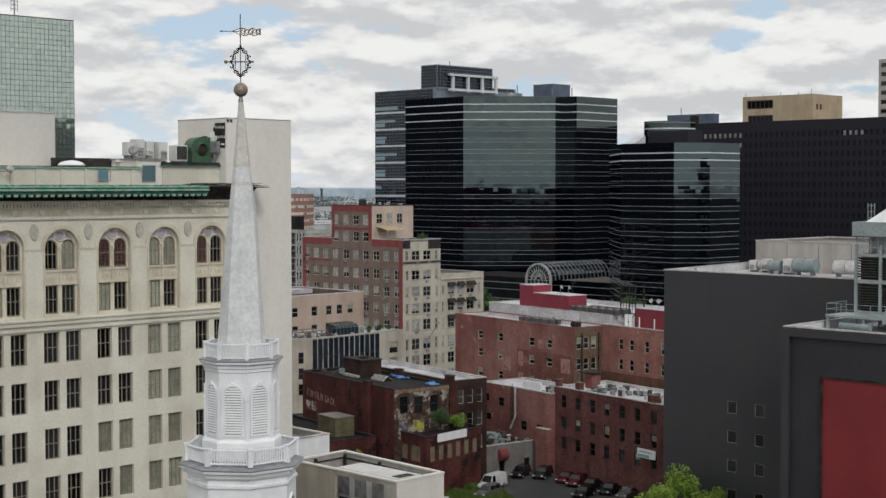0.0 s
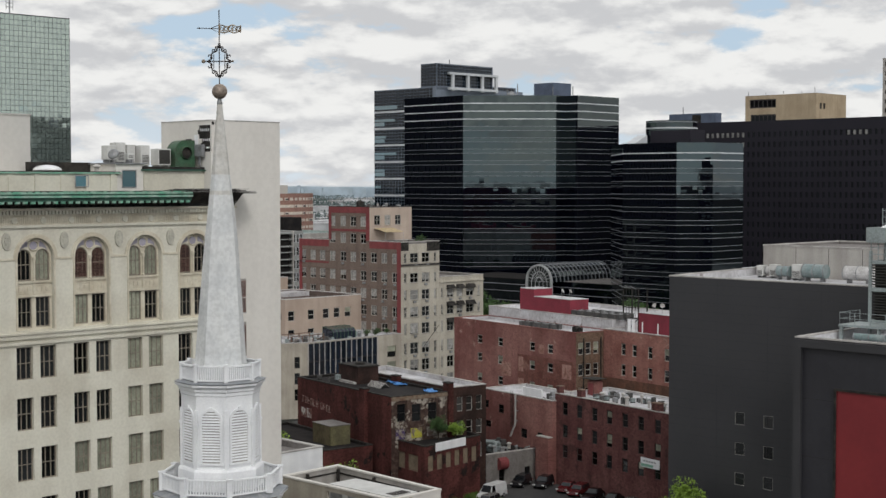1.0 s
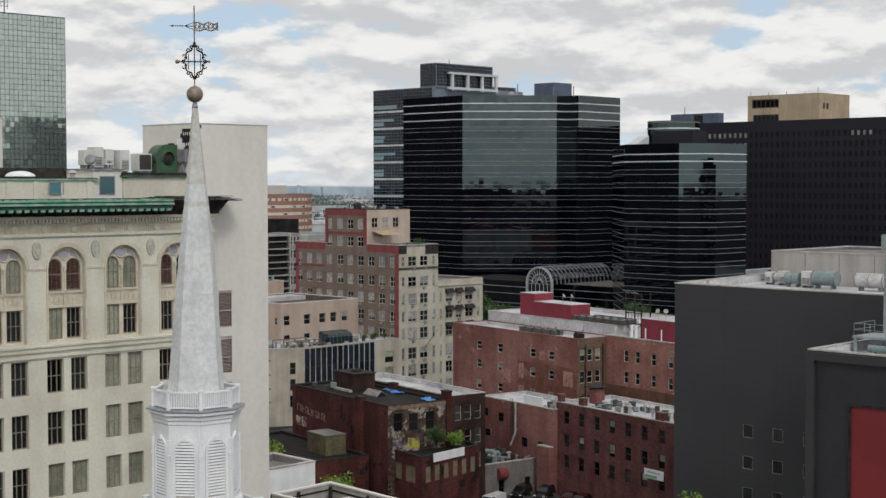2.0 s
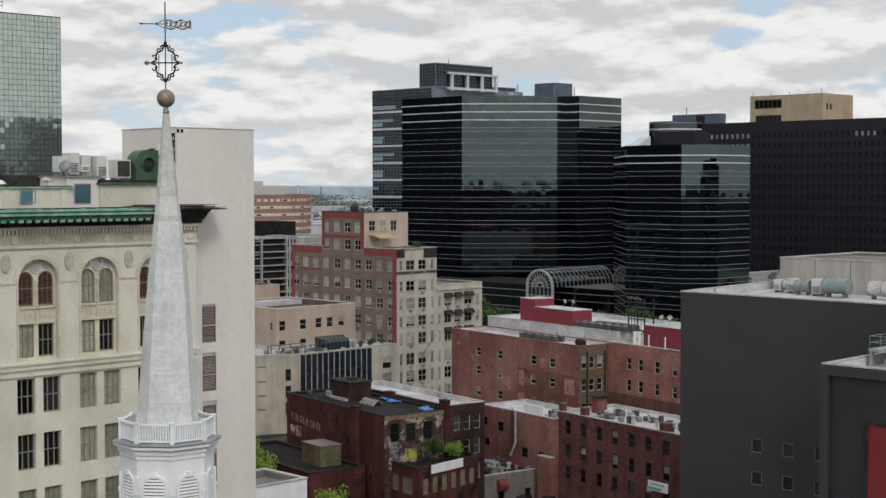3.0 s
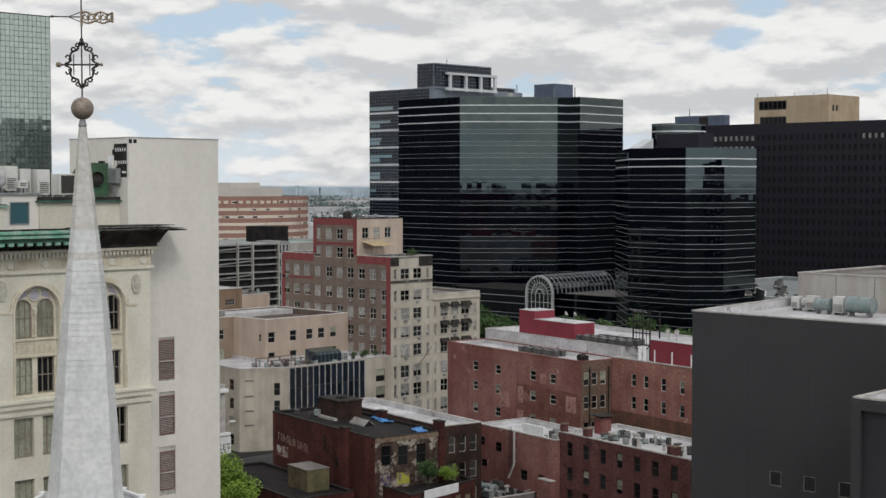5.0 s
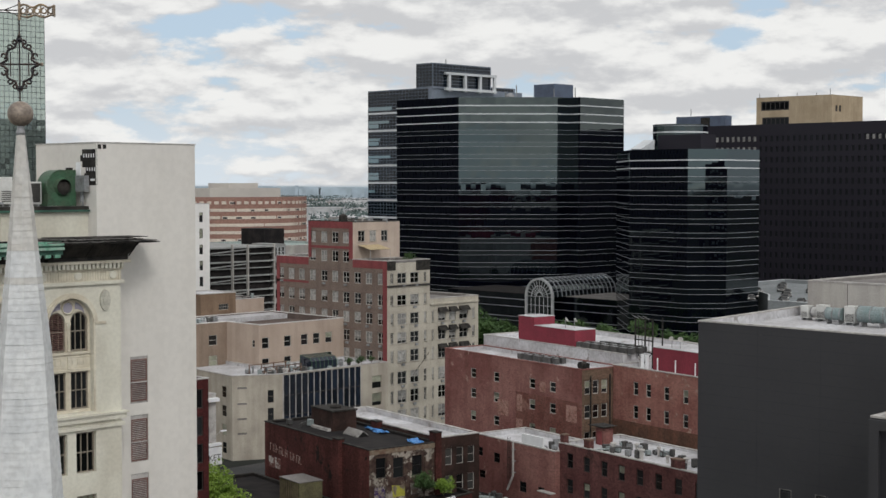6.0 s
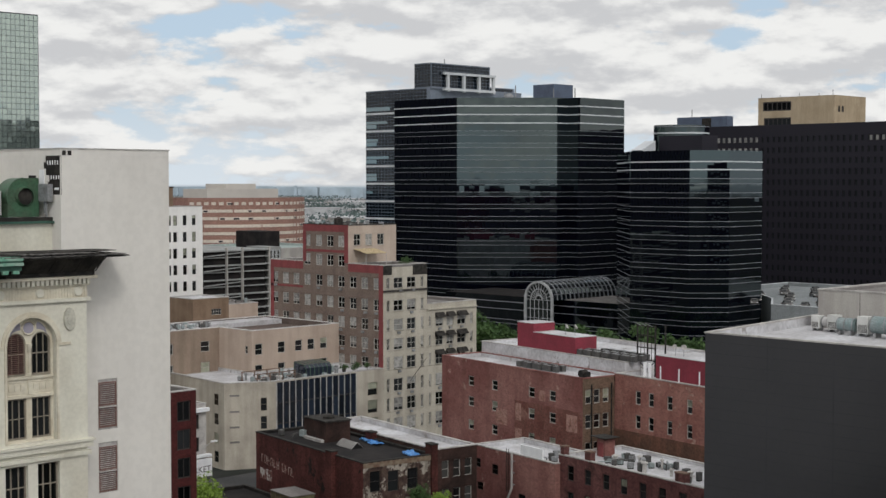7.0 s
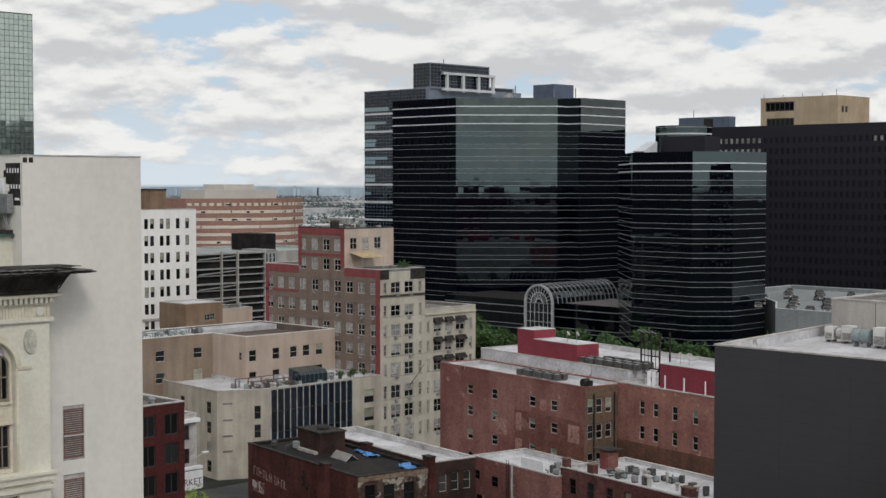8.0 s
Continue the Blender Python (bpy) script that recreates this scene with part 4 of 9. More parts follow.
for k in range(22):
    f, dist = rng.uniform(-0.9, 1.9), rng.uniform(560, 1000)
    a = Vector((-0.699, -0.716)).lerp(Vector((-0.65, -0.76)), f).normalized()
    x, y = 378 + a.x * dist, 345 + a.y * dist
    w, l, h = rng.uniform(9, 24), rng.uniform(9, 22), 22 + 24 * rng.random() ** 1.6
    far = thing("office_block", "plain unseen dark brick block added for tower glass reflections", "building", (x, y, 0), group="mirrored blocks")
    block(far, [(x - w, y - l), (x + w, y - l), (x + w, y + l), (x - w, y + l)], 0, h, RUINB, ROOFB, CHAR)
slab = thing("office_block", "tall dark slab mirrored in the lower tower", "skyscraper", (64, -185, 0))
pierced(slab, (78, -165), 180, 24, 0, 60, [2.0 + 3.0 * k for k in range(7)], [3 + 3.6 * k for k in range(15)], 2.2, 1.6, CHAR, glass("sky_mirror_window", (0.3, 0.33, 0.33), 2.2, 0.06))
block(slab, [(54, -200), (78, -200), (78, -165.5), (54, -165.5)], 0, 59.8, CHAR, ROOFB, CHAR)


# ---- cream office building ----
cream = thing("office_building", "cream terracotta office building with arched top windows and copper cornice", "building", (50, 105, 0))
FX, FY, BAY = 20.0, 93.0, 4.32
bays = [58.96 + BAY * k for k in range(-8, 3)]
low = []
for c in bays:
    for k in range(-6, 4):
        z = 23.09 + 3.43 * k
        low += [(c - 1.49 - FX, z, 1.22, 2.22), (c + 0.27 - FX, z, 1.22, 2.22)]
low = [w for w in low if w[0] > 0.1]
w_ = put("wall", wall_skin((FX, FY), 0, 50.7, 0, 36.3, low, 0.4), CREAM, cream)
for s, z, w, h in low:
    window(cream, face_pose((FX, FY), 0, s, z, -0.22), w, h, 3, 2, 0.06, FRAMET, BLIND if RNG.random() < (0.08 if s < 37 else 0.5 if s < 41 else 0.8 if s < 45.5 else 0.3) else GLASSW, 0.14, CREAM)
front(cream, (70.7, 93), 90, 32, 0, 45.3, [], CREAM)
front(cream, (20, 125), -90, 32, 0, 45.3, [], CREAM)
cap(cream, [(20, 93.3), (70.68, 93.3), (70.68, 125), (20, 125)], 45.9, ROOFB, ROOFB, parapet=0.5)


def curve_strip(bm, xs, f0, f1, y):
    """A flat strip between two height curves."""
    a = [bm.verts.new((x, y, f0(x))) for x in xs]
    b = [bm.verts.new((x, y, f1(x))) for x in xs]
    for i in range(len(xs) - 1):
        bm.faces.new((a[i], a[i + 1], b[i + 1], b[i]))


def rim(bm, line, y0, y1):
    """The reveal along a line of (x, z)."""
    a = [bm.verts.new((x, y0, z)) for x, z in line]
    b = [bm.verts.new((x, y1, z)) for x, z in line]
    for i in range(len(line) - 1):
        bm.faces.new((a[i], b[i], b[i + 1], a[i + 1]))


def span(a, b, n):
    return [a + (b - a) * i / n for i in range(n + 1)]


def arc_line(cx, cz, r, n=16):
    return [(cx + r * math.cos(math.pi * i / n), cz + r * math.sin(math.pi * i / n)) for i in range(n + 1)]


def arch_band(bm, cx, cz, r0, r1, y0, y1, n=24):
    """A half ring that stands proud, y0 in front of y1."""
    for i in range(n):
        q = []
        for k in (i, i + 1):
            a = math.pi * k / n
            for r in (r0, r1):
                for y in (y0, y1):
                    q.append(bm.verts.new((cx + r * math.cos(a), y, cz + r * math.sin(a))))
        # order: k0 r0 y0, k0 r0 y1, k0 r1 y0, k0 r1 y1, then k1
        bm.faces.new((q[0], q[2], q[6], q[4]))
        bm.faces.new((q[2], q[3], q[7], q[6]))
        bm.faces.new((q[0], q[4], q[5], q[1]))


def disc(bm, cx, cz, r, y, n=20):
    bm.faces.new([bm.verts.new((cx + r * math.cos(-2 * math.pi * i / n), y, cz + r * math.sin(-2 * math.pi * i / n))) for i in range(n)][::-1])


SPRING, RB = 41.55, 1.34


def bay_wall():
    bm = bmesh.new()
    h = BAY / 2
    zt = 43.62
    for a, b in ((-h, -RB), (RB, h)):
        curve_strip(bm, [a, b], lambda x: 36.3, lambda x: zt, 0)
    xs = [-RB * math.cos(math.pi * i / 24) for i in range(25)]
    curve_strip(bm, xs, lambda x: SPRING + math.sqrt(max(0, RB * RB - x * x)), lambda x: zt, 0)
    curve_strip(bm, [-RB, RB], lambda x: 36.3, lambda x: 36.7, 0)
    rim(bm, [(RB, 36.7)] + arc_line(0, SPRING, RB, 24) + [(-RB, 36.7), (RB, 36.7)], 0, 0.3)
    return bm


def bay_infill():
    bm = bmesh.new()
    y = 0.3
    top = lambda x: SPRING + math.sqrt(max(0.0, RB * RB - x * x))
    curve_strip(bm, [-RB, -1.22], lambda x: 36.7, lambda x: SPRING, y)
    curve_strip(bm, [1.22, RB], lambda x: 36.7, lambda x: SPRING, y)
    for a, b in ((-RB, -1.22), (1.22, RB)):
        curve_strip(bm, span(a, b, 3), lambda x: SPRING, top, y)
    curve_strip(bm, [-0.15, 0.15], lambda x: 36.7, lambda x: SPRING, y)
    curve_strip(bm, span(-0.15, 0.15, 4), lambda x: SPRING, top, y)
    for s in (-1, 1):
        a, b = (0.15, 1.22) if s > 0 else (-1.22, -0.15)
        c, r = (a + b) / 2, (b - a) / 2
        curve_strip(bm, [a, b], lambda x: 36.7, lambda x: 36.86, y)
        curve_strip(bm, [a, b], lambda x: 38.92, lambda x: 40.0, y)
        xs = [c - r * math.cos(math.pi * i / 16) for i in range(17)]
        curve_strip(bm, xs, lambda x: 41.62 + math.sqrt(max(0, r * r - (x - c) ** 2)), top, y)
        rim(bm, [(b, 40.0), (b, 41.62)] + arc_line(c, 41.62, r, 16) + [(a, 40.0), (b, 40.0)], y, y + 0.2)
        rim(bm, [(b, 36.86), (b, 38.92), (a, 38.92), (a, 36.86), (b, 36.86)], y, y + 0.2)
    return bm


def bay_trim():
    bm = bmesh.new()
    arch_band(bm, 0, SPRING, RB + 0.02, RB + 0.15, -0.10, 0.02)
    arch_band(bm, 0, SPRING, RB + 0.15, RB + 0.30, -0.05, 0.02)
    for s in (-1, 1):
        x0, x1 = sorted((s * (RB + 0.02), s * (RB + 0.14)))
        box(bm, x0, -0.07, 36.72, x1, 0.02, SPRING)
        x0, x1 = sorted((s * (RB + 0.16), s * (BAY / 2)))
        box(bm, x0, -0.06, SPRING - 0.12, x1, 0.02, SPRING + 0.02)
    box(bm, -1.32, 0.20, 39.86, 1.32, 0.34, 40.0)
    box(bm, -1.32, 0.20, 38.92, 1.32, 0.34, 39.06)
    return bm


def bay_spandrel():
    bm = bmesh.new()
    for x in (-0.68, 0.68):
        for dx in (-0.33, 0, 0.33):
            box(bm, x + dx - 0.11, 0.25, 39.3, x + dx + 0.11, 0.31, 39.6, Matrix.Identity(4))
        box(bm, x - 0.52, 0.27, 39.16, x + 0.52, 0.31, 39.21)
        box(bm, x - 0.52, 0.27, 39.69, x + 0.52, 0.31, 39.74)
    box(bm, -0.07, 0.22, 39.1, 0.07, 0.31, 39.8)
    return bm


def colonnette():
    bm = bmesh.new()
    lathe(bm, [(0.11, 40.0), (0.11, 40.1), (0.07, 40.14), (0.065, 41.2), (0.10, 41.3), (0.14, 41.5), (0.14, 41.6)], 10, 0, pose(0, 0.24, 0))
    return bm


def roundel():
    bm = bmesh.new()
    for a in range(24):
        t0, t1 = 2 * math.pi * a / 24, 2 * math.pi * (a + 1) / 24
        q = []
        for t in (t0, t1):
            for r, y in ((0.28, 0.29), (0.33, 0.2), (0.40, 0.29)):
                q.append(bm.verts.new((r * math.cos(t), y, 42.38 + r * math.sin(t))))
        bm.faces.new((q[0], q[1], q[4], q[3]))
        bm.faces.new((q[1], q[2], q[5], q[4]))
    return bm


def medallion():
    """A shield in low relief on the pier."""
    bm = bmesh.new()
    pts = [(0.31 * math.sin(t), -0.56 * math.cos(t)) for t in [2 * math.pi * i / 18 for i in range(18)]]
    for k, y0, y1 in ((1.0, -0.12, 0.0), (0.74, -0.05, -0.124), (0.5, -0.16, -0.05)):
        f = [bm.verts.new((x * k, y0, z * k)) for x, z in pts]
        b = [bm.verts.new((x * k * 1.06, y1, z * k * 1.06)) for x, z in pts]
        bm.faces.new(f)
        for i in range(len(pts)):
            j = (i + 1) % len(pts)
            bm.faces.new((f[i], b[i], b[j], f[j]))
    for a in range(6):
        t = math.pi * a / 3
        cyl(bm, 0.07, 0.04, 0, 0.05, 8, pose(0.14 * math.cos(t), -0.12, 0.06 + 0.2 * math.sin(t), 90))
    return bm


def arched_window_meshes():
    w, zs, r = 1.07, 1.62, 0.535
    bm = bmesh.new()
    arch_band(bm, w / 2, zs, r - 0.09, r, 0, 0.09, 14)
    box(bm, 0, 0, 0, 0.09, 0.09, zs)
    box(bm, w - 0.09, 0, 0, w, 0.09, zs)
    box(bm, 0.09, 0, 0, w - 0.09, 0.09, 0.09)
    for x in (w / 3, 2 * w / 3):
        box(bm, x - 0.025, 0.02, 0.09, x + 0.025, 0.07, zs + 0.42)
    box(bm, 0.09, 0.01, 1.05, w - 0.09, 0.08, 1.11)
    f = bpy.data.meshes.new("arched_window")
    bm.to_mesh(f)
    bm.free()
    bm = bmesh.new()
    bm.faces.new([bm.verts.new((x, 0.06, z)) for x, z in [(0.02, 0.02), (w - 0.02, 0.02)] + arc_line(w / 2, zs, r - 0.02, 14)])
    p = bpy.data.meshes.new("pane")
    bm.to_mesh(p)
    bm.free()
    return f, p


AF, AP_ = arched_window_meshes()
A_STORE = {"f": {}, "p": {}}
SLAT = None


def slat_mesh():
    bm = bmesh.new()
    box(bm, 0.0, 0.0, 0, 1.0, 0.1, 0.02, pose(0, 0, 0, -38, 0, 0))
    me = bpy.data.meshes.new("slat")
    bm.to_mesh(me)
    bm.free()
    me.materials.append(LOUVER)
    return me


SLAT = slat_mesh()
shared_bay = {}
for name, fn, m in (("wall", bay_wall, CREAM), ("infill", bay_infill, CREAM2), ("archivolt", bay_trim, CREAM2), ("spandrel", bay_spandrel, CREAM2),
                    ("colonnette", colonnette, CREAM2), ("roundel", roundel, CREAM2), ("medallion", medallion, CREAM3)):
    bm = fn()
    bm.normal_update()
    me = bpy.data.meshes.new(name)
    bm.to_mesh(me)
    bm.free()
    me.materials.append(m)
    shared_bay[name] = me
PANEB = glass("violet_roundel_glass", (0.34, 0.32, 0.38), 1.5, 0.25, spread=0.12)
bm = bmesh.new()
disc(bm, 0, 42.38, 0.3, 0.285)
for sx in (-1, 1):
    # the side lights of the tympanum
    bm.faces.new([bm.verts.new((sx * x, 0.288, z)) for x, z in (((0.44, 42.3), (0.62, 42.28), (0.86, 42.2), (1.02, 42.0), (0.95, 42.32), (0.72, 42.56), (0.5, 42.68), (0.44, 42.55))[::-sx])])
rmesh = bpy.data.meshes.new("roundel_glass")
bm.to_mesh(rmesh)
bm.free()
rmesh.materials.append(PANEB)
inv = cream.matrix_world.inverted()


def under(name, me, parent, m):
    ob = part(name, me, None, parent)
    ob.matrix_basis = m
    ob.matrix_parent_inverse = parent.matrix_world.inverted() if parent is cream else Matrix.Identity(4)
    return ob


for n, c in enumerate(bays):
    at = pose(c, FY, 0)
    for name in ("wall", "infill", "archivolt", "spandrel", "colonnette", "roundel"):
        ob = under(name, shared_bay[name], cream, at)
        if name == "roundel":
            under("glass", rmesh, ob, Matrix.Identity(4))
    under("medallion", shared_bay["medallion"], cream, pose(c - BAY / 2, FY, 42.72))
    for side, x in ((0, -1.22), (1, 0.15)):
        louvered = (n % 2 == 0 and side == 0) or n % 4 == 0
        ob = under("arched_window", shared(AF, FRAMET, A_STORE["f"]), cream, pose(c + x, FY + 0.38, 40.02))
        under("pane", shared(AP_, BLIND if (not louvered and RNG.random() < 0.2) else GLASSW, A_STORE["p"]), ob, Matrix.Identity(4))
        if louvered:
            for k in range(20):
                z = 0.14 + 0.1 * k
                half = 0.5 if z < 1.62 else math.sqrt(max(0.0, 0.2 - (z - 1.62) ** 2))
                if half > 0.08:
                    under("slat", SLAT, ob, pose(0.535 - half, -0.04, z) @ Matrix.Diagonal((2 * half, 1, 1, 1)))
        window(cream, pose(c + x, FY + 0.38, 36.88), 1.07, 2.02, 3, 2, 0.05, FRAMET, BLIND if RNG.random() < 0.25 else GLASSW)
under("medallion", shared_bay["medallion"], cream, pose(bays[-1] + BAY / 2 - 0.05, FY, 42.72))
x_left, x_right = bays[0] - BAY / 2, bays[-1] + BAY / 2
bm = bmesh.new()
box(bm, x_right, FY - 0.0, 36.3, 70.72, FY + 0.3, 43.62)
put("wall", bm, CREAM, cream)
# belt course, architrave, frieze, dentils
for z0, z1, d, m_ in ((35.75, 35.95, 0.14, CREAM), (36.15, 36.45, 0.2, CREAM), (36.45, 36.56, 0.3, CREAM), (43.6, 43.78, 0.16, CREAM), (44.38, 44.46, 0.12, CREAM2), (44.74, 44.9, 0.42, CREAM2)):
    bm = bmesh.new()
    box(bm, FX, FY - d, z0, 70.72 + d, FY + 0.2, z1)
    put("moulding", bm, m_, cream)
bm = bmesh.new()
box(bm, FX, FY - 0.03, 43.78, 70.74, FY + 0.25, 45.5)
put("frieze", bm, CREAM2, cream)
bm = bmesh.new()
k = 0
while 40 + 0.16 * k < 70.6:
    x = 40 + 0.16 * k
    box(bm, x, FY - 0.07, 43.84, x + 0.07, FY - 0.03, 44.32)
    k += 1
tagged(put("fluting", bm, CREAM2, cream), kind="stuff")
bm = bmesh.new()
box(bm, 0, -0.3, 0, 0.16, 0, 0.26)
dent = bpy.data.meshes.new("dentil")
bm.to_mesh(dent)
bm.free()
dent.materials.append(CREAM)
for k in range(118):
    under("dentil", dent, cream, pose(70.6 - 0.26 * k, FY - 0.02, 44.47))
bm = bmesh.new()
cyl(bm, 0.26, 0.2, 0, 0.09, 16, pose(0, 0, 0, 90))
dsk = bpy.data.meshes.new("rosette")
bm.to_mesh(dsk)
bm.free()
dsk.materials.append(CREAM)
for k in range(18):
    under("rosette", dsk, cream, pose(70.2 - 2.14 * k, FY - 0.03, 44.08))
# projecting cornice: copper gutter, ragged tarred end, brackets
bm = bmesh.new()
box(bm, FX, FY - 1.5, 45.35, 66.3, FY + 0.3, 45.6)
put("bed_mould", bm, DCOPPER, cream)
bm = bmesh.new()
box(bm, FX, FY - 1.7, 45.604, 66.3, FY + 0.3, 45.74)
put("cornice", bm, COPPER, cream)
bm = bmesh.new()
box(bm, FX, FY - 1.6, 45.744, 66.3, FY + 0.9, 45.84)
put("gutter", bm, DCOPPER, cream)
bm = bmesh.new()
box(bm, FX, FY - 1.66, 45.844, 66.3, FY + 0.9, 45.95)
put("gutter_lip", bm, COPPER, cream)
rng = random.Random(3)
for layer, (z0, thick, end, reach0) in enumerate(((45.84, 0.1, 72.95, 1.5), (45.95, 0.06, 72.5, 1.62), (46.02, 0.05, 71.6, 1.45), (46.08, 0.045, 70.4, 1.66), (46.13, 0.04, 72.0, 1.3))):
    # torn felt and sheet metal, ply on ply
    bm = bmesh.new()
    cols = []
    n = 34
    for k in range(n + 1):
        x = 65.0 + 0.4 * layer + (end - 65.0 - 0.4 * layer) * k / n
        over = max(0.0, x - 70.7)
        reach = reach0 - over * 0.42 + rng.uniform(-0.12, 0.12)
        sag = rng.uniform(-0.025, 0.025) - 0.012 * over
        t = thick * (1 - 0.5 * k / n)
        cols.append([bm.verts.new(q) for q in ((x, FY - reach, z0 + sag), (x, FY + 1.2, z0), (x, FY + 1.2, z0 + t), (x, FY - reach + rng.uniform(-0.03, 0.03), z0 + t + sag))])
    for a, b in zip(cols, cols[1:]):
        for i in range(4):
            j = (i + 1) % 4
            bm.faces.new((a[i], b[i], b[j], a[j]))
    bm.faces.new(cols[0])
    bm.faces.new(cols[-1][::-1])
    put("cornice_end", bm, CHAR if layer % 2 == 0 else TORN, cream, "torn layers of tarred felt and sheet metal")
# the stripped timbers under it
bm = bmesh.new()
v = [bm.verts.new(q) for q in ((66.2, FY - 1.35, 45.84), (71.1, FY - 1.35, 45.84), (70.8, FY - 0.5, 45.1), (66.2, FY - 0.5, 45.1), (66.2, FY, 45.84), (71.1, FY, 45.84), (70.8, FY, 45.1), (66.2, FY, 45.1))]
for q in ((0, 3, 2, 1), (1, 2, 6, 5), (0, 4, 7, 3), (0, 1, 5, 4), (3, 7, 6, 2)):
    bm.faces.new([v[i] for i in q])
put("stripped_soffit", bm, CHAR, cream)
for x in (68.3, 69.0, 69.8, 70.5, 71.0):
    bm = bmesh.new()
    rod(bm, (x, FY - 1.36 + rng.uniform(0, 0.1), 45.82), (x - 0.06, FY - 0.52, 45.12), 0.04, 5)
    put("strut", bm, CHAR, cream)
bm = bmesh.new()
box(bm, FX, FY - 0.5, 44.92, 70.9, FY + 0.2, 45.34)
put("soffit", bm, CHAR, cream)
bm = bmesh.new()
box(bm, -0.14, -1.3, 0.12, 0.14, 0, 0.34)
box(bm, -0.14, -0.7, -0.05, 0.14, 0, 0.12)
brk = bpy.data.meshes.new("bracket")
bm.to_mesh(brk)
bm.free()
brk.materials.append(CHAR)
bm = bmesh.new()
box(bm, -0.16, -1.42, 0.2, 0.16, -1.25, 0.36)
bce = bpy.data.meshes.new("bracket_end")
bm.to_mesh(bce)
bm.free()
bce.materials.append(COPPER)
for k in range(70):
    x = 66.0 - 0.56 * k
    ob = under("bracket", brk, cream, pose(x, FY - 0.1, 45.0))
    if x < 68:
        under("cap", bce, ob, Matrix.Identity(4))
rng = random.Random(5)
for k in range(60):
    x = 65.8 - 0.52 * k
    bm = bmesh.new()
    box(bm, x, FY - 1.5, 45.95, x + rng.uniform(0.3, 0.5), FY - 1.42, 45.99 + rng.uniform(0, 0.05))
    put("cresting", bm, COPPER, cream)
# attic storey behind the cornice
bm = bmesh.new()
box(bm, FX, FY + 2.4, 45.9, 62.6, FY + 20, 47.25)
box(bm, 64.9, FY + 2.4, 45.9, 71.3, FY + 8, 47.5)
put("attic_wall", bm, CREAM, cream)
bm = bmesh.new()
box(bm, FX, FY + 2.25, 47.25, 62.9, FY + 3.0, 47.36)
put("attic_coping", bm, COPPER, cream)
bm = bmesh.new()
box(bm, 64.7, FY + 2.15, 47.5, 71.5, FY + 3.2, 47.6)
put("attic_coping", bm, DCOPPER, cream)
bm = bmesh.new()
box(bm, 64.8, FY + 2.3, 47.604, 71.7, FY + 3.1, 47.8)
put("felt_edge", bm, CHAR, cream)
bm = bmesh.new()
box(bm, FX, FY + 2.5, 47.364, 62.9, FY + 3.0, 47.42)
put("felt_edge", bm, CHAR, cream)
for x in span(40, 62, 11):
    bm = bmesh.new()
    box(bm, x, FY + 2.32, 45.95, x + 0.3, FY + 2.42, 47.24)
    put("pilaster", bm, CREAM, cream)
bm = bmesh.new()
box(bm, 62.6, FY + 2.55, 45.9, 64.9, FY + 6, 47.95)
put("roof_hatch_house", bm, SIDING, cream)
bm = bmesh.new()
box(bm, 62.45, FY + 2.4, 47.95, 65.1, FY + 6.2, 48.06)
put("hatch_roof", bm, GREYMETAL, cream)
TEALG = glass("teal_skylight_glass", (0.05, 0.125, 0.15), 1.6, 0.08)
window(cream, pose(63.05, FY + 2.5, 46.25), 1.25, 1.3, 1, 1, 0.05, GREYMETAL, TEALG)
window(cream, pose(59.1, FY + 2.3, 46.3), 1.1, 0.85, 1, 1, 0.05, GREYMETAL, TEALG)
bm = bmesh.new()
box(bm, 57.5, FY + 6, 46, 62.6, FY + 6.3, 48.1)
put("rear_parapet", bm, CHAR, cream)
pent = thing("roof_penthouse", "plain pale grey roof penthouse", "penthouse", (50, 104, 46))
bm = bmesh.new()
box(bm, 36, 100, 46, 58.3, 112, 51.45)
put("wall", bm, PENTW, pent)
bm = bmesh.new()
ring(bm, [(36, 100), (58.3, 100), (58.3, 112), (36, 112)], -0.06, 0.2, 51.45, 51.55)
put("coping", bm, COPING, pent)

# ---- roof plant of the cream building ----


COND_ = mat("dark_coil_screen", (0.06, 0.06, 0.055), None, 2, 0.7, 30, 0.1)


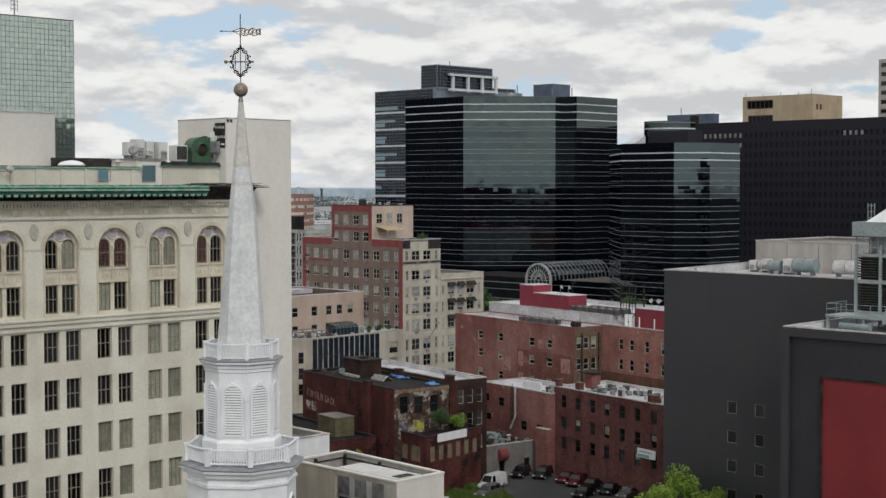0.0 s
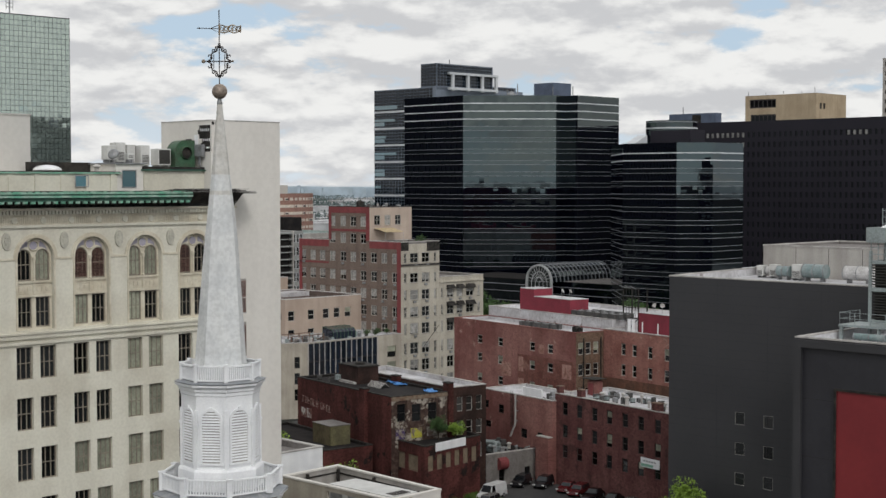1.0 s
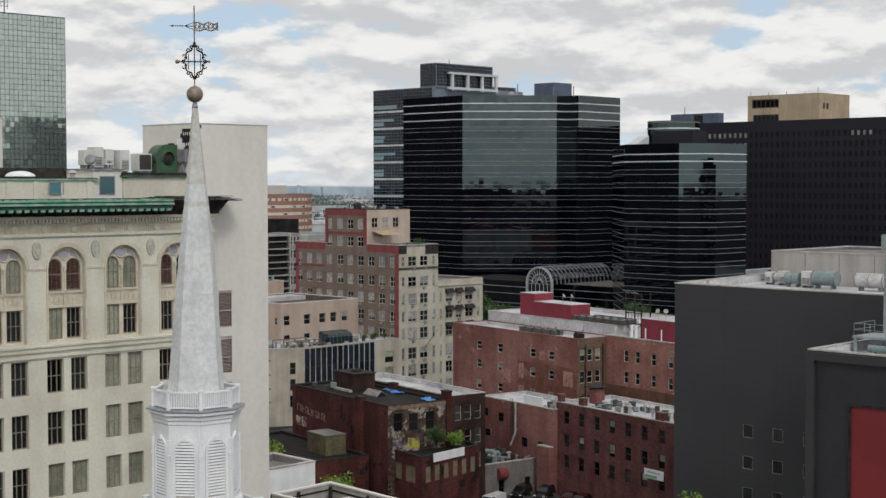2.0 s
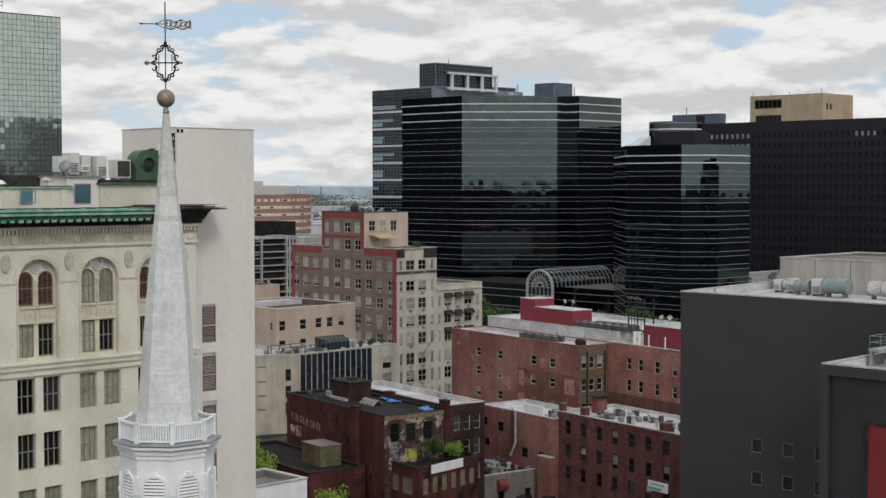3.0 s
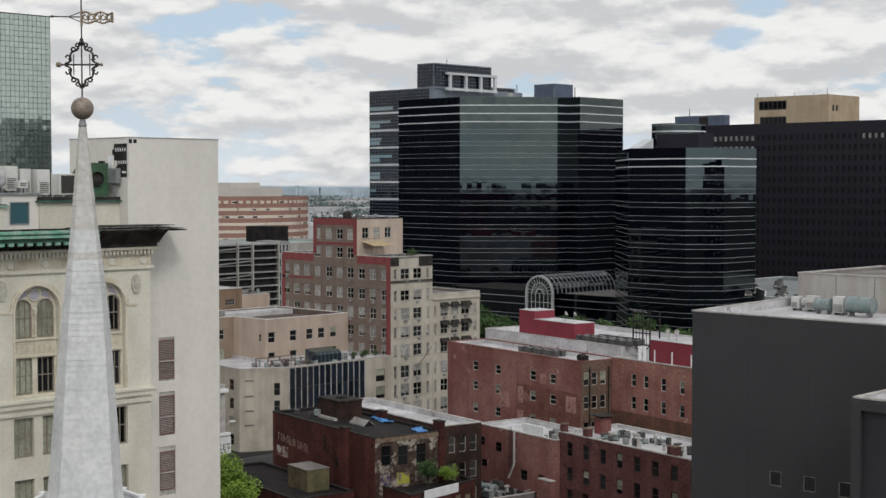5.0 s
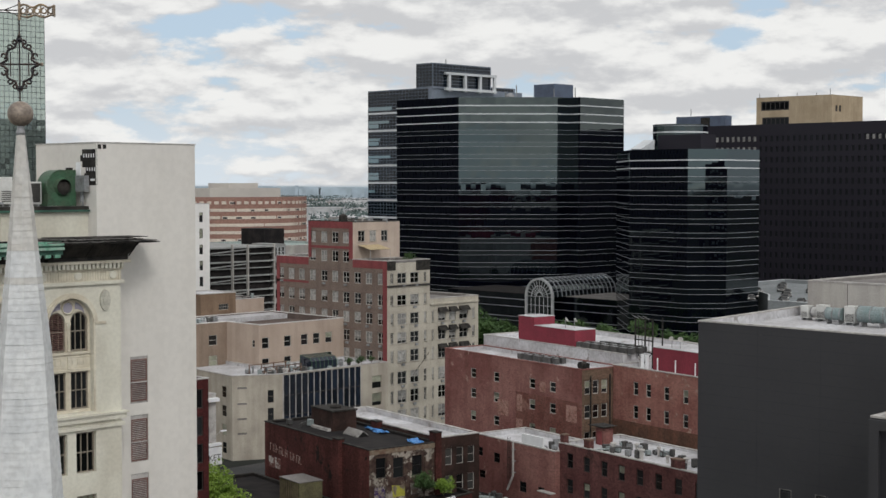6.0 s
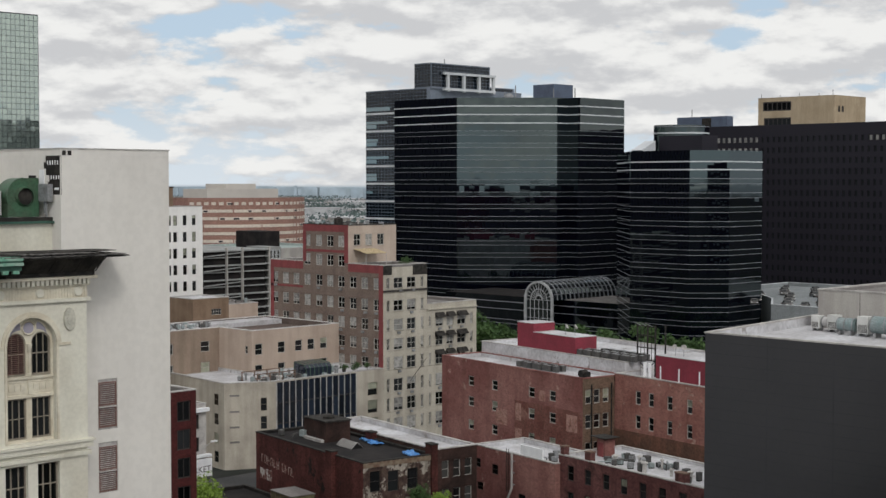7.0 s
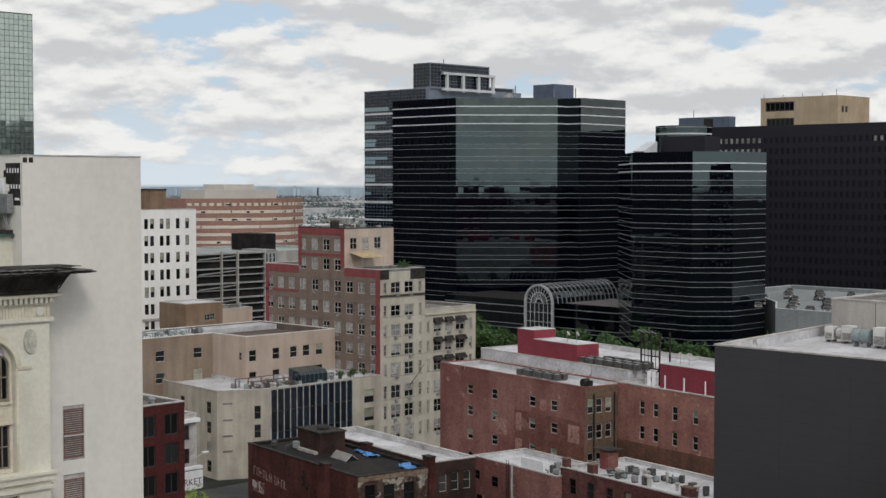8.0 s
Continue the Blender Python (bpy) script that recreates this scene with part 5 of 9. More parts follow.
def ac_unit(at, w, d, h, turn=0.0, fan=True, full=False):
    t = thing("air_conditioner", "pale grey metal air conditioning unit on the roof", "air conditioner", at, turn, "roof air conditioners")
    bm = bmesh.new()
    box(bm, -w / 2, -d / 2, 0.25, w / 2, d / 2, h)
    bmesh.ops.bevel(bm, geom=bm.edges[:], offset=0.03, segments=1, affect="EDGES")
    part("casing", bm, mat("white_enamel", (0.62, 0.62, 0.6), (0.54, 0.54, 0.52), 0.8, 0.4, 8, 0.03, streak=0.2, fine_amount=0.08), t)
    bm = bmesh.new()
    if full:
        box(bm, -w / 2 + 0.1, -d / 2 - 0.015, 0.36, w / 2 - 0.1, -d / 2 + 0.01, h - 0.1)
        part("screen", bm, COND_, t)
        bm = bmesh.new()
    for i in range(max(3, int((h if fan or full else h * 0.45) / 0.12))):
        box(bm, -w / 2 + 0.12, -d / 2 - 0.03, 0.4 + i * 0.11, w / 2 - 0.12, -d / 2 + 0.01, 0.44 + i * 0.11) if 0.44 + i * 0.11 < h - 0.1 else None
    part("grille", bm, FRAMED, t)
    for x in (-w / 2 + 0.15, w / 2 - 0.25):
        bm = bmesh.new()
        box(bm, x, -d / 2, 0, x + 0.1, d / 2, 0.25)
        part("foot", bm, GREYMETAL, t)
    if fan:
        bm = bmesh.new()
        cyl(bm, min(w, d) * 0.36, min(w, d) * 0.36, h, h + 0.12, 20)
        part("fan_guard", bm, GREYMETAL, t)
    return t


ac_unit((63.5, 97.9, 48.06), 0.8, 0.8, 1.3, 0, False)
ac_unit((64.5, 98.3, 47.9), 0.8, 0.9, 1.7, 0, False)
ac_unit((65.4, 98.3, 47.7), 0.7, 0.9, 1.75, 0, False)
ac_unit((66.3, 97.8, 47.66), 0.8, 0.9, 1.75, 0, False)
ac_unit((67.35, 96.9, 47.66), 1.15, 1.0, 1.5, 0, False, True)
ac_unit((64.4, 96.6, 48.06), 0.6, 0.5, 0.7, fan=False)
dish = thing("satellite_dish", "grey satellite dish on the roof edge", "satellite dish", (62.9, 96.4, 48.1))
bm = bmesh.new()
lathe(bm, [(0.02, 0.12), (0.2, 0.09), (0.36, 0.02), (0.42, -0.06), (0.41, -0.08), (0.3, 0.0), (0.02, 0.06)], 18, 0, pose(0, 0, 0.62, 65, 0, -50))
part("reflector", bm, GREYMETAL, dish, smooth=True)
bm = bmesh.new()
rod(bm, (0, 0, 0), (0, 0.05, 0.6), 0.04)
rod(bm, (0, 0, 0.55), (-0.35, -0.35, 0.75), 0.02)
part("mast", bm, GREYMETAL, dish)
GREENP = mat("dark_green_paint", (0.05, 0.13, 0.07), (0.06, 0.10, 0.06), 1.5, 0.5, 8, 0.1, streak=0.3)
blower = thing("exhaust_blower", "dark green centrifugal exhaust blower on the roof", "blower", (68.9, 96.6, 47.66))
bm = bmesh.new()
scroll = [(-0.85, 0.15), (0.95, 0.15), (0.95, 2.15), (0.35, 2.15)] + [(0.05 + (0.98 - 0.06 * i / 14) * math.cos(t), 1.15 + (1.0 - 0.08 * i / 14) * math.sin(t)) for i, t in enumerate([1.6 + 1.9 * j / 14 for j in range(15)])]
fr = [bm.verts.new((x, -0.55, z)) for x, z in scroll]
bk = [bm.verts.new((x, 0.55, z)) for x, z in scroll]
bm.faces.new(fr)
bm.faces.new(bk[::-1])
for i in range(len(scroll)):
    j = (i + 1) % len(scroll)
    bm.faces.new((fr[j], fr[i], bk[i], bk[j]))
part("housing", bm, GREENP, blower)
bm = bmesh.new()
for i in range(4, len(scroll) - 1):
    (x0, z0), (x1, z1) = scroll[i], scroll[i + 1]
    rod(bm, (x0, -0.56, z0), (x1, -0.56, z1), 0.03, 5)
part("rim", bm, GREENP, blower)
bm = bmesh.new()
cyl(bm, 0.52, 0.44, 0, 0.2, 24, pose(0.1, -0.55, 1.2, 90), caps=False)
part("inlet_ring", bm, GREENP, blower)
bm = bmesh.new()
cyl(bm, 0.46, 0.46, 0, 0.03, 24, pose(0.1, -0.555, 1.2, 90))
part("inlet", bm, CHAR, blower)
bm = bmesh.new()
for x in (-0.8, 0.6):
    box(bm, x, -0.6, 0, x + 0.2, 0.6, 0.16)
part("base", bm, GREYMETAL, blower)
vent = thing("roof_vent", "white mushroom roof vent", "vent", (61.4, 96.2, 47.25))
bm = bmesh.new()
lathe(bm, [(0.16, 0), (0.16, 0.45), (0.32, 0.5), (0.3, 0.58), (0.05, 0.72)], 14)
part("cowl", bm, COPING, vent)
dome = thing("skylight_dome", "white domed roof skylight", "skylight", (58.6, 98.2, 47.3))
bm = bmesh.new()
lathe(bm, [(1.0, 0.2), (1.0, 0.28), (0.85, 0.42), (0.5, 0.54), (0.05, 0.6)], 20)
part("dome", bm, WHITE, dome, smooth=True)
bm = bmesh.new()
box(bm, -0.9, -0.9, 0, 0.9, 0.9, 0.2)
part("kerb", bm, CHAR, dome)
lamp = thing("flood_lamp", "grey flood lamp on a bracket at the attic wall", "lamp", (51.0, 95.3, 46.6))
bm = bmesh.new()
rod(bm, (-1.0, 0, 0.3), (0.4, -0.3, 0.4), 0.04)
rod(bm, (-0.6, 0, -0.1), (-0.5, -0.2, 0.35), 0.03)
part("arm", bm, GREYMETAL, lamp)
bm = bmesh.new()
lathe(bm, [(0.08, 0), (0.28, 0.25), (0.3, 0.45), (0.05, 0.5)], 12, 0, pose(0.45, -0.35, 0.45, 70, 0, 40))
part("head", bm, COPING, lamp)

# ---- pale service tower, board by board ----
pale_t = thing("service_tower", "plain pale grey tower clad in horizontal siding boards", "building", (74, 98, 0))
TP0 = [(70.2, 101.0), (70.2, 94.5), (76.8, 94.5), (76.8, 101.0)]
LZS = [36.68 - 3.42 * k for k in range(8)]
bm = bmesh.new()
prism(bm, inset(TP0, 0.06), 0, 51.3)
put("core", bm, mat("tower_sheathing", (0.5, 0.48, 0.46), None, 0.3, 0.9, 4, 0.05), pale_t)
BH = 0.335


def board(o, ang, s0, s1, z):
    bm = bmesh.new()
    h = BH - 0.001
    vs = [bm.verts.new(p) for p in ((s0, 0.0, z), (s1, 0.0, z), (s1, 0.007, z + h), (s0, 0.007, z + h), (s0, 0.06, z), (s1, 0.06, z), (s1, 0.06, z + h), (s0, 0.06, z + h))]
    for q in ((0, 1, 2, 3), (0, 4, 5, 1), (3, 2, 6, 7), (0, 3, 7, 4), (1, 5, 6, 2)):
        bm.faces.new([vs[i] for i in q])
    bmesh.ops.transform(bm, matrix=face_pose(o, ang), verts=bm.verts)
    put("board", bm, SIDING, pale_t)


for k in range(96):
    z = 51.3 - BH * (k + 1)
    cuts = [zz for zz in LZS if zz - 0.05 < z + BH and z < zz + 2.45]
    if cuts:
        board((70.2, 94.5), 0, 0.42, 2.06, z)
        board((70.2, 94.5), 0, 3.24, 6.6, z)
    else:
        board((70.2, 94.5), 0, 0, 6.6, z)
for k in range(17):
    z = 51.3 - BH * (k + 1)
    if 1 <= k <= 6:
        board((70.2, 101), -90, 0, (5.0, 4.8, 5.0, 5.35, 5.2, 5.7)[k - 1], z)
    else:
        board((70.2, 101), -90, 0, 6.5, z)
bm = bmesh.new()
box(bm, 4.7, 0.03, 48.9, 6.5, 0.05, 51.0, face_pose((70.2, 101), -90))
put("torn_opening", bm, CHAR, pale_t, "black torn opening in the siding")
for s, z, w, h in ((5.2, 50.5, 0.05, 0.22), (5.45, 50.5, 0.05, 0.22), (5.7, 50.5, 0.05, 0.22), (5.95, 50.5, 0.05, 0.22), (6.2, 50.5, 0.05, 0.22), (5.55, 49.75, 0.05, 0.2), (5.8, 49.75, 0.05, 0.2),
                   (6.05, 49.75, 0.05, 0.2), (6.3, 49.75, 0.05, 0.2), (5.9, 49.2, 0.4, 0.12)):
    trim(pale_t, (70.2, 101), -90, s, z, w, h, WHITE, 0.015, "stud")
trim(pale_t, (70.2, 101), -90, 3.3, 49.55, 0.75, 0.4, CHAR, 0.015, "torn_patch")
trim(pale_t, (70.2, 101), -90, 3.25, 49.15, 1.1, 0.36, WHITE, 0.02, "bare_patch")
trim(pale_t, (70.2, 101), -90, 4.4, 49.5, 0.5, 0.75, WHITE, 0.02, "bare_patch")
for s in (0.1, 0.42):
    trim(pale_t, (70.2, 94.5), 0, s, 50.98, 0.22, 0.24, CHAR, 0.012, "torn_patch")
bm = bmesh.new()
ring(bm, TP0, -0.03, 0.25, 51.3, 51.36)
put("coping", bm, COPING, pale_t)
for z in LZS:
    lw = window(pale_t, face_pose((70.2, 94.5), 0, 2.1, z, -0.02), 1.1, 2.4, 1, 2, 0.05, LOUVER, CHAR)
    for k in range(22):
        ob = part("slat", SLAT, None, lw)
        ob.matrix_basis = pose(0.06, -0.03, 0.1 + 0.104 * k) @ Matrix.Diagonal((0.98, 1, 1, 1))
    bm = bmesh.new()
    box(bm, 0.0, -0.09, 1.06, 1.1, 0.02, 1.13)
    part("crossbar", bm, COPING, lw, "pale crossbar")
box_e = thing("electrical_box", "grey electrical cabinet and conduit on the tower wall", "cabinet", (70.1, 95.6, 48.6))
bm = bmesh.new()
box(bm, -0.3, -0.5, 0, 0, 0.45, 0.9)
part("cabinet", bm, GREYMETAL, box_e)
bm = bmesh.new()
rod(bm, (-0.1, 0, -0.9), (-0.1, 0, 0), 0.06)
rod(bm, (-0.1, 0.2, -0.6), (-0.1, 0.2, 0), 0.04)
part("conduit", bm, GREYMETAL, box_e)

# ---- church steeple ----
steeple = thing("church_steeple", "white octagonal church steeple with balustrades and a shingled spire", "steeple", (49.1, 64.8, 0), -119.0)
ROOFLEAD = mat("weathered_lead_ledge", (0.25, 0.27, 0.29), (0.34, 0.35, 0.36), 1.2, 0.6, 8, 0.1, streak=0.2)


def octo(bm, profile):
    lathe(bm, profile, 8, 0.0)


for name, prof, m_ in (("lower_storey", [(3.0, 0), (3.0, 29.77)], WHITE),
                       ("lower_cornice", [(3.0, 29.77), (3.1, 29.82), (3.1, 29.97), (3.0, 30.02), (3.0, 30.32), (3.2, 30.37), (3.25, 30.57), (3.42, 30.64), (3.45, 30.77)], WHITE),
                       ("lower_ledge", [(3.45, 30.78), (3.5, 30.84), (2.2, 31.12)], ROOFLEAD),
                       ("plinth", [(2.2, 31.05), (2.2, 32.1), (2.14, 32.2), (2.02, 32.25)], WHITE),
                       ("belfry_wall", [(2.0, 32.2), (2.0, 35.88)], WHITE),
                       ("upper_cornice", [(2.0, 35.88), (2.05, 35.93), (2.05, 36.08), (2.12, 36.13), (2.14, 36.28), (2.3, 36.38), (2.32, 36.49)], WHITE),
                       ("upper_ledge", [(2.32, 36.5), (2.36, 36.55), (1.4, 36.73)], ROOFLEAD)):
    bm = bmesh.new()
    octo(bm, prof)
    part(name, bm, m_, steeple)


def balustrade(r, z0, h, per_side, post):
    """Eight posts, rails between them and turned balusters."""
    for k in range(8):
        a, b = radians(45 * k), radians(45 * (k + 1))
        pa, pb = Vector((r * math.cos(a), r * math.sin(a), 0)), Vector((r * math.cos(b), r * math.sin(b), 0))
        bm = bmesh.new()
        box(bm, -post, -post, z0 - 0.04, post, post, z0 + h + 0.02, pose(pa.x, pa.y, 0, 0, 0, 45 * k))
        box(bm, -post * 1.3, -post * 1.3, z0 + h + 0.02, post * 1.3, post * 1.3, z0 + h + 0.07, pose(pa.x, pa.y, 0, 0, 0, 45 * k))
        part("post", bm, WHITE, steeple)
        ang = math.degrees(math.atan2(pb.y - pa.y, pb.x - pa.x))
        length = (pb - pa).length
        for zz, hh, ww in ((z0 + h - 0.09, 0.09, 0.07), (z0 + 0.06, 0.07, 0.05)):
            bm = bmesh.new()
            box(bm, post, -ww, zz, length - post, ww, zz + hh, pose(pa.x, pa.y, 0, 0, 0, ang))
            part("rail", bm, WHITE, steeple)
        for i in range(per_side):
            s = post + (length - 2 * post) * (i + 0.5) / per_side
            p = pa + (pb - pa) * (s / length)
            bm = bmesh.new()
            box(bm, -0.032, -0.032, z0 + 0.12, 0.032, 0.032, z0 + h - 0.08, pose(p.x, p.y, 0, 0, 0, ang))
            part("baluster", bm, WHITE, steeple)


balustrade(1.99, 36.61, 0.84, 12, 0.085)
balustrade(3.02, 31.04, 0.86, 14, 0.13)

# louvred openings of the belfry, with pilasters on its corners
RIN = 2.0 * math.cos(math.pi / 8)
for k in range(8):
    mid = 45 * k + 22.5
    m_ = pose(0, 0, 0, 0, 0, mid + 90) @ pose(0, -RIN, 0)
    bm = bmesh.new()
    lw, zs, zb = 0.46, 34.72, 32.55
    arch_band(bm, 0, zs, lw, lw + 0.12, -0.07, 0.01, 14)
    for s in (-1, 1):
        x0, x1 = sorted((s * lw, s * (lw + 0.12)))
        box(bm, x0, -0.07, zb, x1, 0.01, zs)
    box(bm, -lw - 0.16, -0.1, zb - 0.1, lw + 0.16, 0.01, zb)
    box(bm, -0.09, -0.1, zs + lw - 0.02, 0.09, 0.01, zs + lw + 0.2)
    bmesh.ops.transform(bm, matrix=m_, verts=bm.verts)
    surround = part("louver_surround", bm, WHITE, steeple)
    bm = bmesh.new()
    bm.faces.new([bm.verts.new((x, -0.006, z)) for x, z in [(-lw, zb), (lw, zb)] + arc_line(0, zs, lw, 14)])
    bmesh.ops.transform(bm, matrix=m_, verts=bm.verts)
    part("backing", bm, COPING, surround)
    for i in range(19):
        z = zb + 0.06 + 0.14 * i
        half = lw - 0.01 if z < zs else math.sqrt(max(0.0, lw * lw - (z - zs) ** 2))
        if half < 0.1:
            continue
        bm = bmesh.new()
        box(bm, -half, -0.07, 0, half, -0.045, 0.085, pose(0, 0, z, -28))
        bmesh.ops.transform(bm, matrix=m_, verts=bm.verts)
        part("slat", bm, WHITE, surround)
    bm = bmesh.new()
    box(bm, -0.1, -0.1, 32.25, 0.1, 0.1, 35.2, pose(1.97 * math.cos(radians(45 * k)), 1.97 * math.sin(radians(45 * k)), 0, 0, 0, 45 * k))
    box(bm, -0.14, -0.14, 34.4, 0.14, 0.14, 34.52, pose(1.97 * math.cos(radians(45 * k)), 1.97 * math.sin(radians(45 * k)), 0, 0, 0, 45 * k))
    part("pilaster", bm, WHITE, steeple)
    # round-headed windows of the storey below
    m2 = pose(0, 0, 0, 0, 0, mid + 90) @ pose(0, -3.0 * math.cos(math.pi / 8), 0)
    bm = bmesh.new()
    arch_band(bm, 0, 28.4, 0.55, 0.72, -0.08, 0.01, 14)
    for s in (-1, 1):
        x0, x1 = sorted((s * 0.55, s * 0.72))
        box(bm, x0, -0.08, 25.5, x1, 0.01, 28.4)
    bmesh.ops.transform(bm, matrix=m2, verts=bm.verts)
    sw = part("window", bm, WHITE, steeple)
    bm = bmesh.new()
    bm.faces.new([bm.verts.new((x, -0.006, z)) for x, z in [(-0.55, 25.5), (0.55, 25.5)] + arc_line(0, 28.4, 0.55, 14)])
    bmesh.ops.transform(bm, matrix=m2, verts=bm.verts)
    part("pane", bm, GLASSW, sw)

# spire, course by course
SPIRE = [(1.46, 36.5), (1.3, 37.6), (0.83, 43.8), (0.48, 46.9), (0.11, 50.75)]


def spire_r(z):
    for (r0, z0), (r1, z1) in zip(SPIRE, SPIRE[1:]):
        if z <= z1:
            return r0 + (r1 - r0) * (z - z0) / (z1 - z0)
    return SPIRE[-1][0]


def lean(z):
    """How far the old timbers have pulled the spire out of plumb."""
    k = 0.1 * min(1.0, (z - 36.5) / 8) - 0.04 * max(0.0, (z - 45) / 5.75)
    return Vector((k * math.cos(radians(74)), k * math.sin(radians(74)), 0))


LEADTOP = mat("stained_lead_shingle", (0.60, 0.58, 0.54), (0.66, 0.65, 0.62), 1.1, 0.55, 5, 0.1, streak=0.25, spread=0.04, fine_amount=0.15)
bm = bmesh.new()
octo(bm, [(r - 0.03, z) for r, z in SPIRE])
for v in bm.verts:
    v.co += lean(v.co.z)
part("spire_core", bm, LEAD, steeple)
zc = 36.55
rng = random.Random(11)
while zc < 50.6:
    # one lead course, lapped over the one below, its hips slightly uneven
    h = 0.205
    r0, r1 = spire_r(zc) + 0.008 + rng.uniform(0, 0.005), spire_r(min(zc + h, 50.75)) - 0.002
    bm = bmesh.new()
    wob = [rng.uniform(-0.004, 0.004) for _ in range(8)]
    rows = [[bm.verts.new(((r + wob[k]) * math.cos(radians(45 * k)), (r + wob[k]) * math.sin(radians(45 * k)), z)) for k in range(8)]
            for r, z in ((r0 - 0.025, zc), (r0, zc), (r1, zc + h))]
    for a, b in zip(rows, rows[1:]):
        for k in range(8):
            bm.faces.new((a[k], a[(k + 1) % 8], b[(k + 1) % 8], b[k]))
    for v in bm.verts:
        v.co += lean(v.co.z)
    part("shingle_course", bm, LEADTOP if zc > 46.6 + rng.uniform(-0.8, 0.8) else LEAD, steeple)
    zc += h
bm = bmesh.new()
lathe(bm, [(0.1, 50.45), (0.15, 50.62), (0.12, 50.72), (0.09, 50.9)], 14, 0, Matrix.Translation(lean(50.75)))
part("finial_collar", bm, GREYMETAL, steeple)
bm = bmesh.new()
bmesh.ops.create_uvsphere(bm, u_segments=28, v_segments=16, radius=0.39, matrix=Matrix.Translation(lean(50.75) + Vector((0, 0, 51.21))))
part("ball", bm, mat("dull_gilt_ball", (0.33, 0.27, 0.22), (0.22, 0.18, 0.15), 2.5, 0.5, 12, 0.1, metal=0.25), steeple, "dull gilded ball", smooth=True)

# wrought cross and banner vane; it lies across the line of the street
vane = thing("weather_vane", "wrought iron cross with a gilded banner vane on the spire", "weather vane", (49.14, 64.76, 51.58), -45)
bm = bmesh.new()
rod(bm, (0, 0, -0.05), (0, 0, 3.75), 0.026)
part("staff", bm, IRON, vane)


def scroll(bm, cx, cz, r, a0, a1, thick=0.028, n=10, shrink=0.35):
    """A flat bar curled into a scroll."""
    last = None
    for i in range(n + 1):
        t = radians(a0 + (a1 - a0) * i / n)
        rr = r * (1 - shrink * i / n)
        p = (cx + rr * math.cos(t), 0, cz + rr * math.sin(t))
        if last:
            rod(bm, last, p, thick, 6)
        last = p


for sx in (-1, 1):
    for sz in (-1, 1):
        bm = bmesh.new()
        c = 1.15
        # the S curve of one quarter, and its two curls
        line = [(0.03, 0.82), (0.1, 0.66), (0.13, 0.52), (0.27, 0.47), (0.38, 0.4), (0.4, 0.25), (0.36, 0.16), (0.45, 0.08), (0.58, 0.03)]
        for p, q in zip(line, line[1:]):
            rod(bm, (sx * p[0], 0, c + sz * p[1]), (sx * q[0], 0, c + sz * q[1]), 0.04, 6)
        for cx, cz, a in ((0.3, 0.52, 200), (0.5, 0.26, 250), (0.14, 0.66, 180)):
            pts = []
            for i in range(9):
                t = radians(a - 35 * i)
                rr = 0.1 * (1 - 0.07 * i)
                pts.append((sx * (cx + rr * math.cos(t)), 0, c + sz * (cz + rr * math.sin(t))))
            for p, q in zip(pts, pts[1:]):
                rod(bm, p, q, 0.032, 6)
        part("scroll", bm, IRON, vane)
bm = bmesh.new()
rod(bm, (-0.75, 0, 1.15), (0.66, 0, 1.15), 0.03)
for sx in (-1, 1):
    rod(bm, (sx * 0.28, 0, 0.78), (sx * 0.28, 0, 1.52), 0.02, 6)
part("cross_bar", bm, IRON, vane)
for x, r in ((-0.8, 0.1), (0.68, 0.06)):
    bm = bmesh.new()
    bmesh.ops.create_icosphere(bm, subdivisions=2, radius=r, matrix=pose(x, 0, 1.15) @ Matrix.Diagonal((1.1, 0.5, 1, 1)))
    part("finial", bm, GILT, vane)
for z in (0.42, 1.9, 2.02):
    bm = bmesh.new()
    lathe(bm, [(0.03, z - 0.06), (0.07, z), (0.03, z + 0.06)], 10)
    part("knop", bm, IRON, vane)
bm = bmesh.new()
rod(bm, (-1.0, 0, 2.82), (-0.05, 0, 2.80), 0.02)
rod(bm, (-0.45, 0, 2.81), (0, 0, 2.98), 0.015)
rod(bm, (-0.45, 0, 2.81), (0, 0, 2.62), 0.015)
cyl(bm, 0.055, 0.0, 0, 0.18, 8, pose(-0.98, 0, 2.82, 0, -90))
part("arrow", bm, IRON, vane)
bm = bmesh.new()
# pierced banner: two wavy rims, a swallow tail and curled tracery between
top = [(0.03 + 0.107 * i, 2.93 + 0.05 * math.sin(i * 1.3)) for i in range(11)]
bot = [(0.03 + 0.107 * i, 2.62 + 0.04 * math.sin(i * 1.3 + 2.2)) for i in range(11)]
for line in (top, bot):
    for p, q in zip(line, line[1:]):
        rod(bm, (p[0], 0, p[1]), (q[0], 0, q[1]), 0.035, 6)
for i in range(0, 11, 2):
    rod(bm, (top[i][0], 0, top[i][1]), (bot[i][0], 0, bot[i][1]), 0.022, 6)
for i in range(5):
    x = 0.15 + 0.21 * i
    scroll(bm, x, 2.78, 0.1, 90, 420, 0.026, 10)
rod(bm, (1.10, 0, 2.95), (1.03, 0, 2.78), 0.03, 6)
rod(bm, (1.10, 0, 2.6), (1.03, 0, 2.78), 0.03, 6)
part("banner", bm, GILT, vane, "pierced gilded banner")
bm = bmesh.new()
rod(bm, (0.01, 0, 2.5), (0.01, 0, 3.05), 0.045)
part("sleeve", bm, GILT, vane)

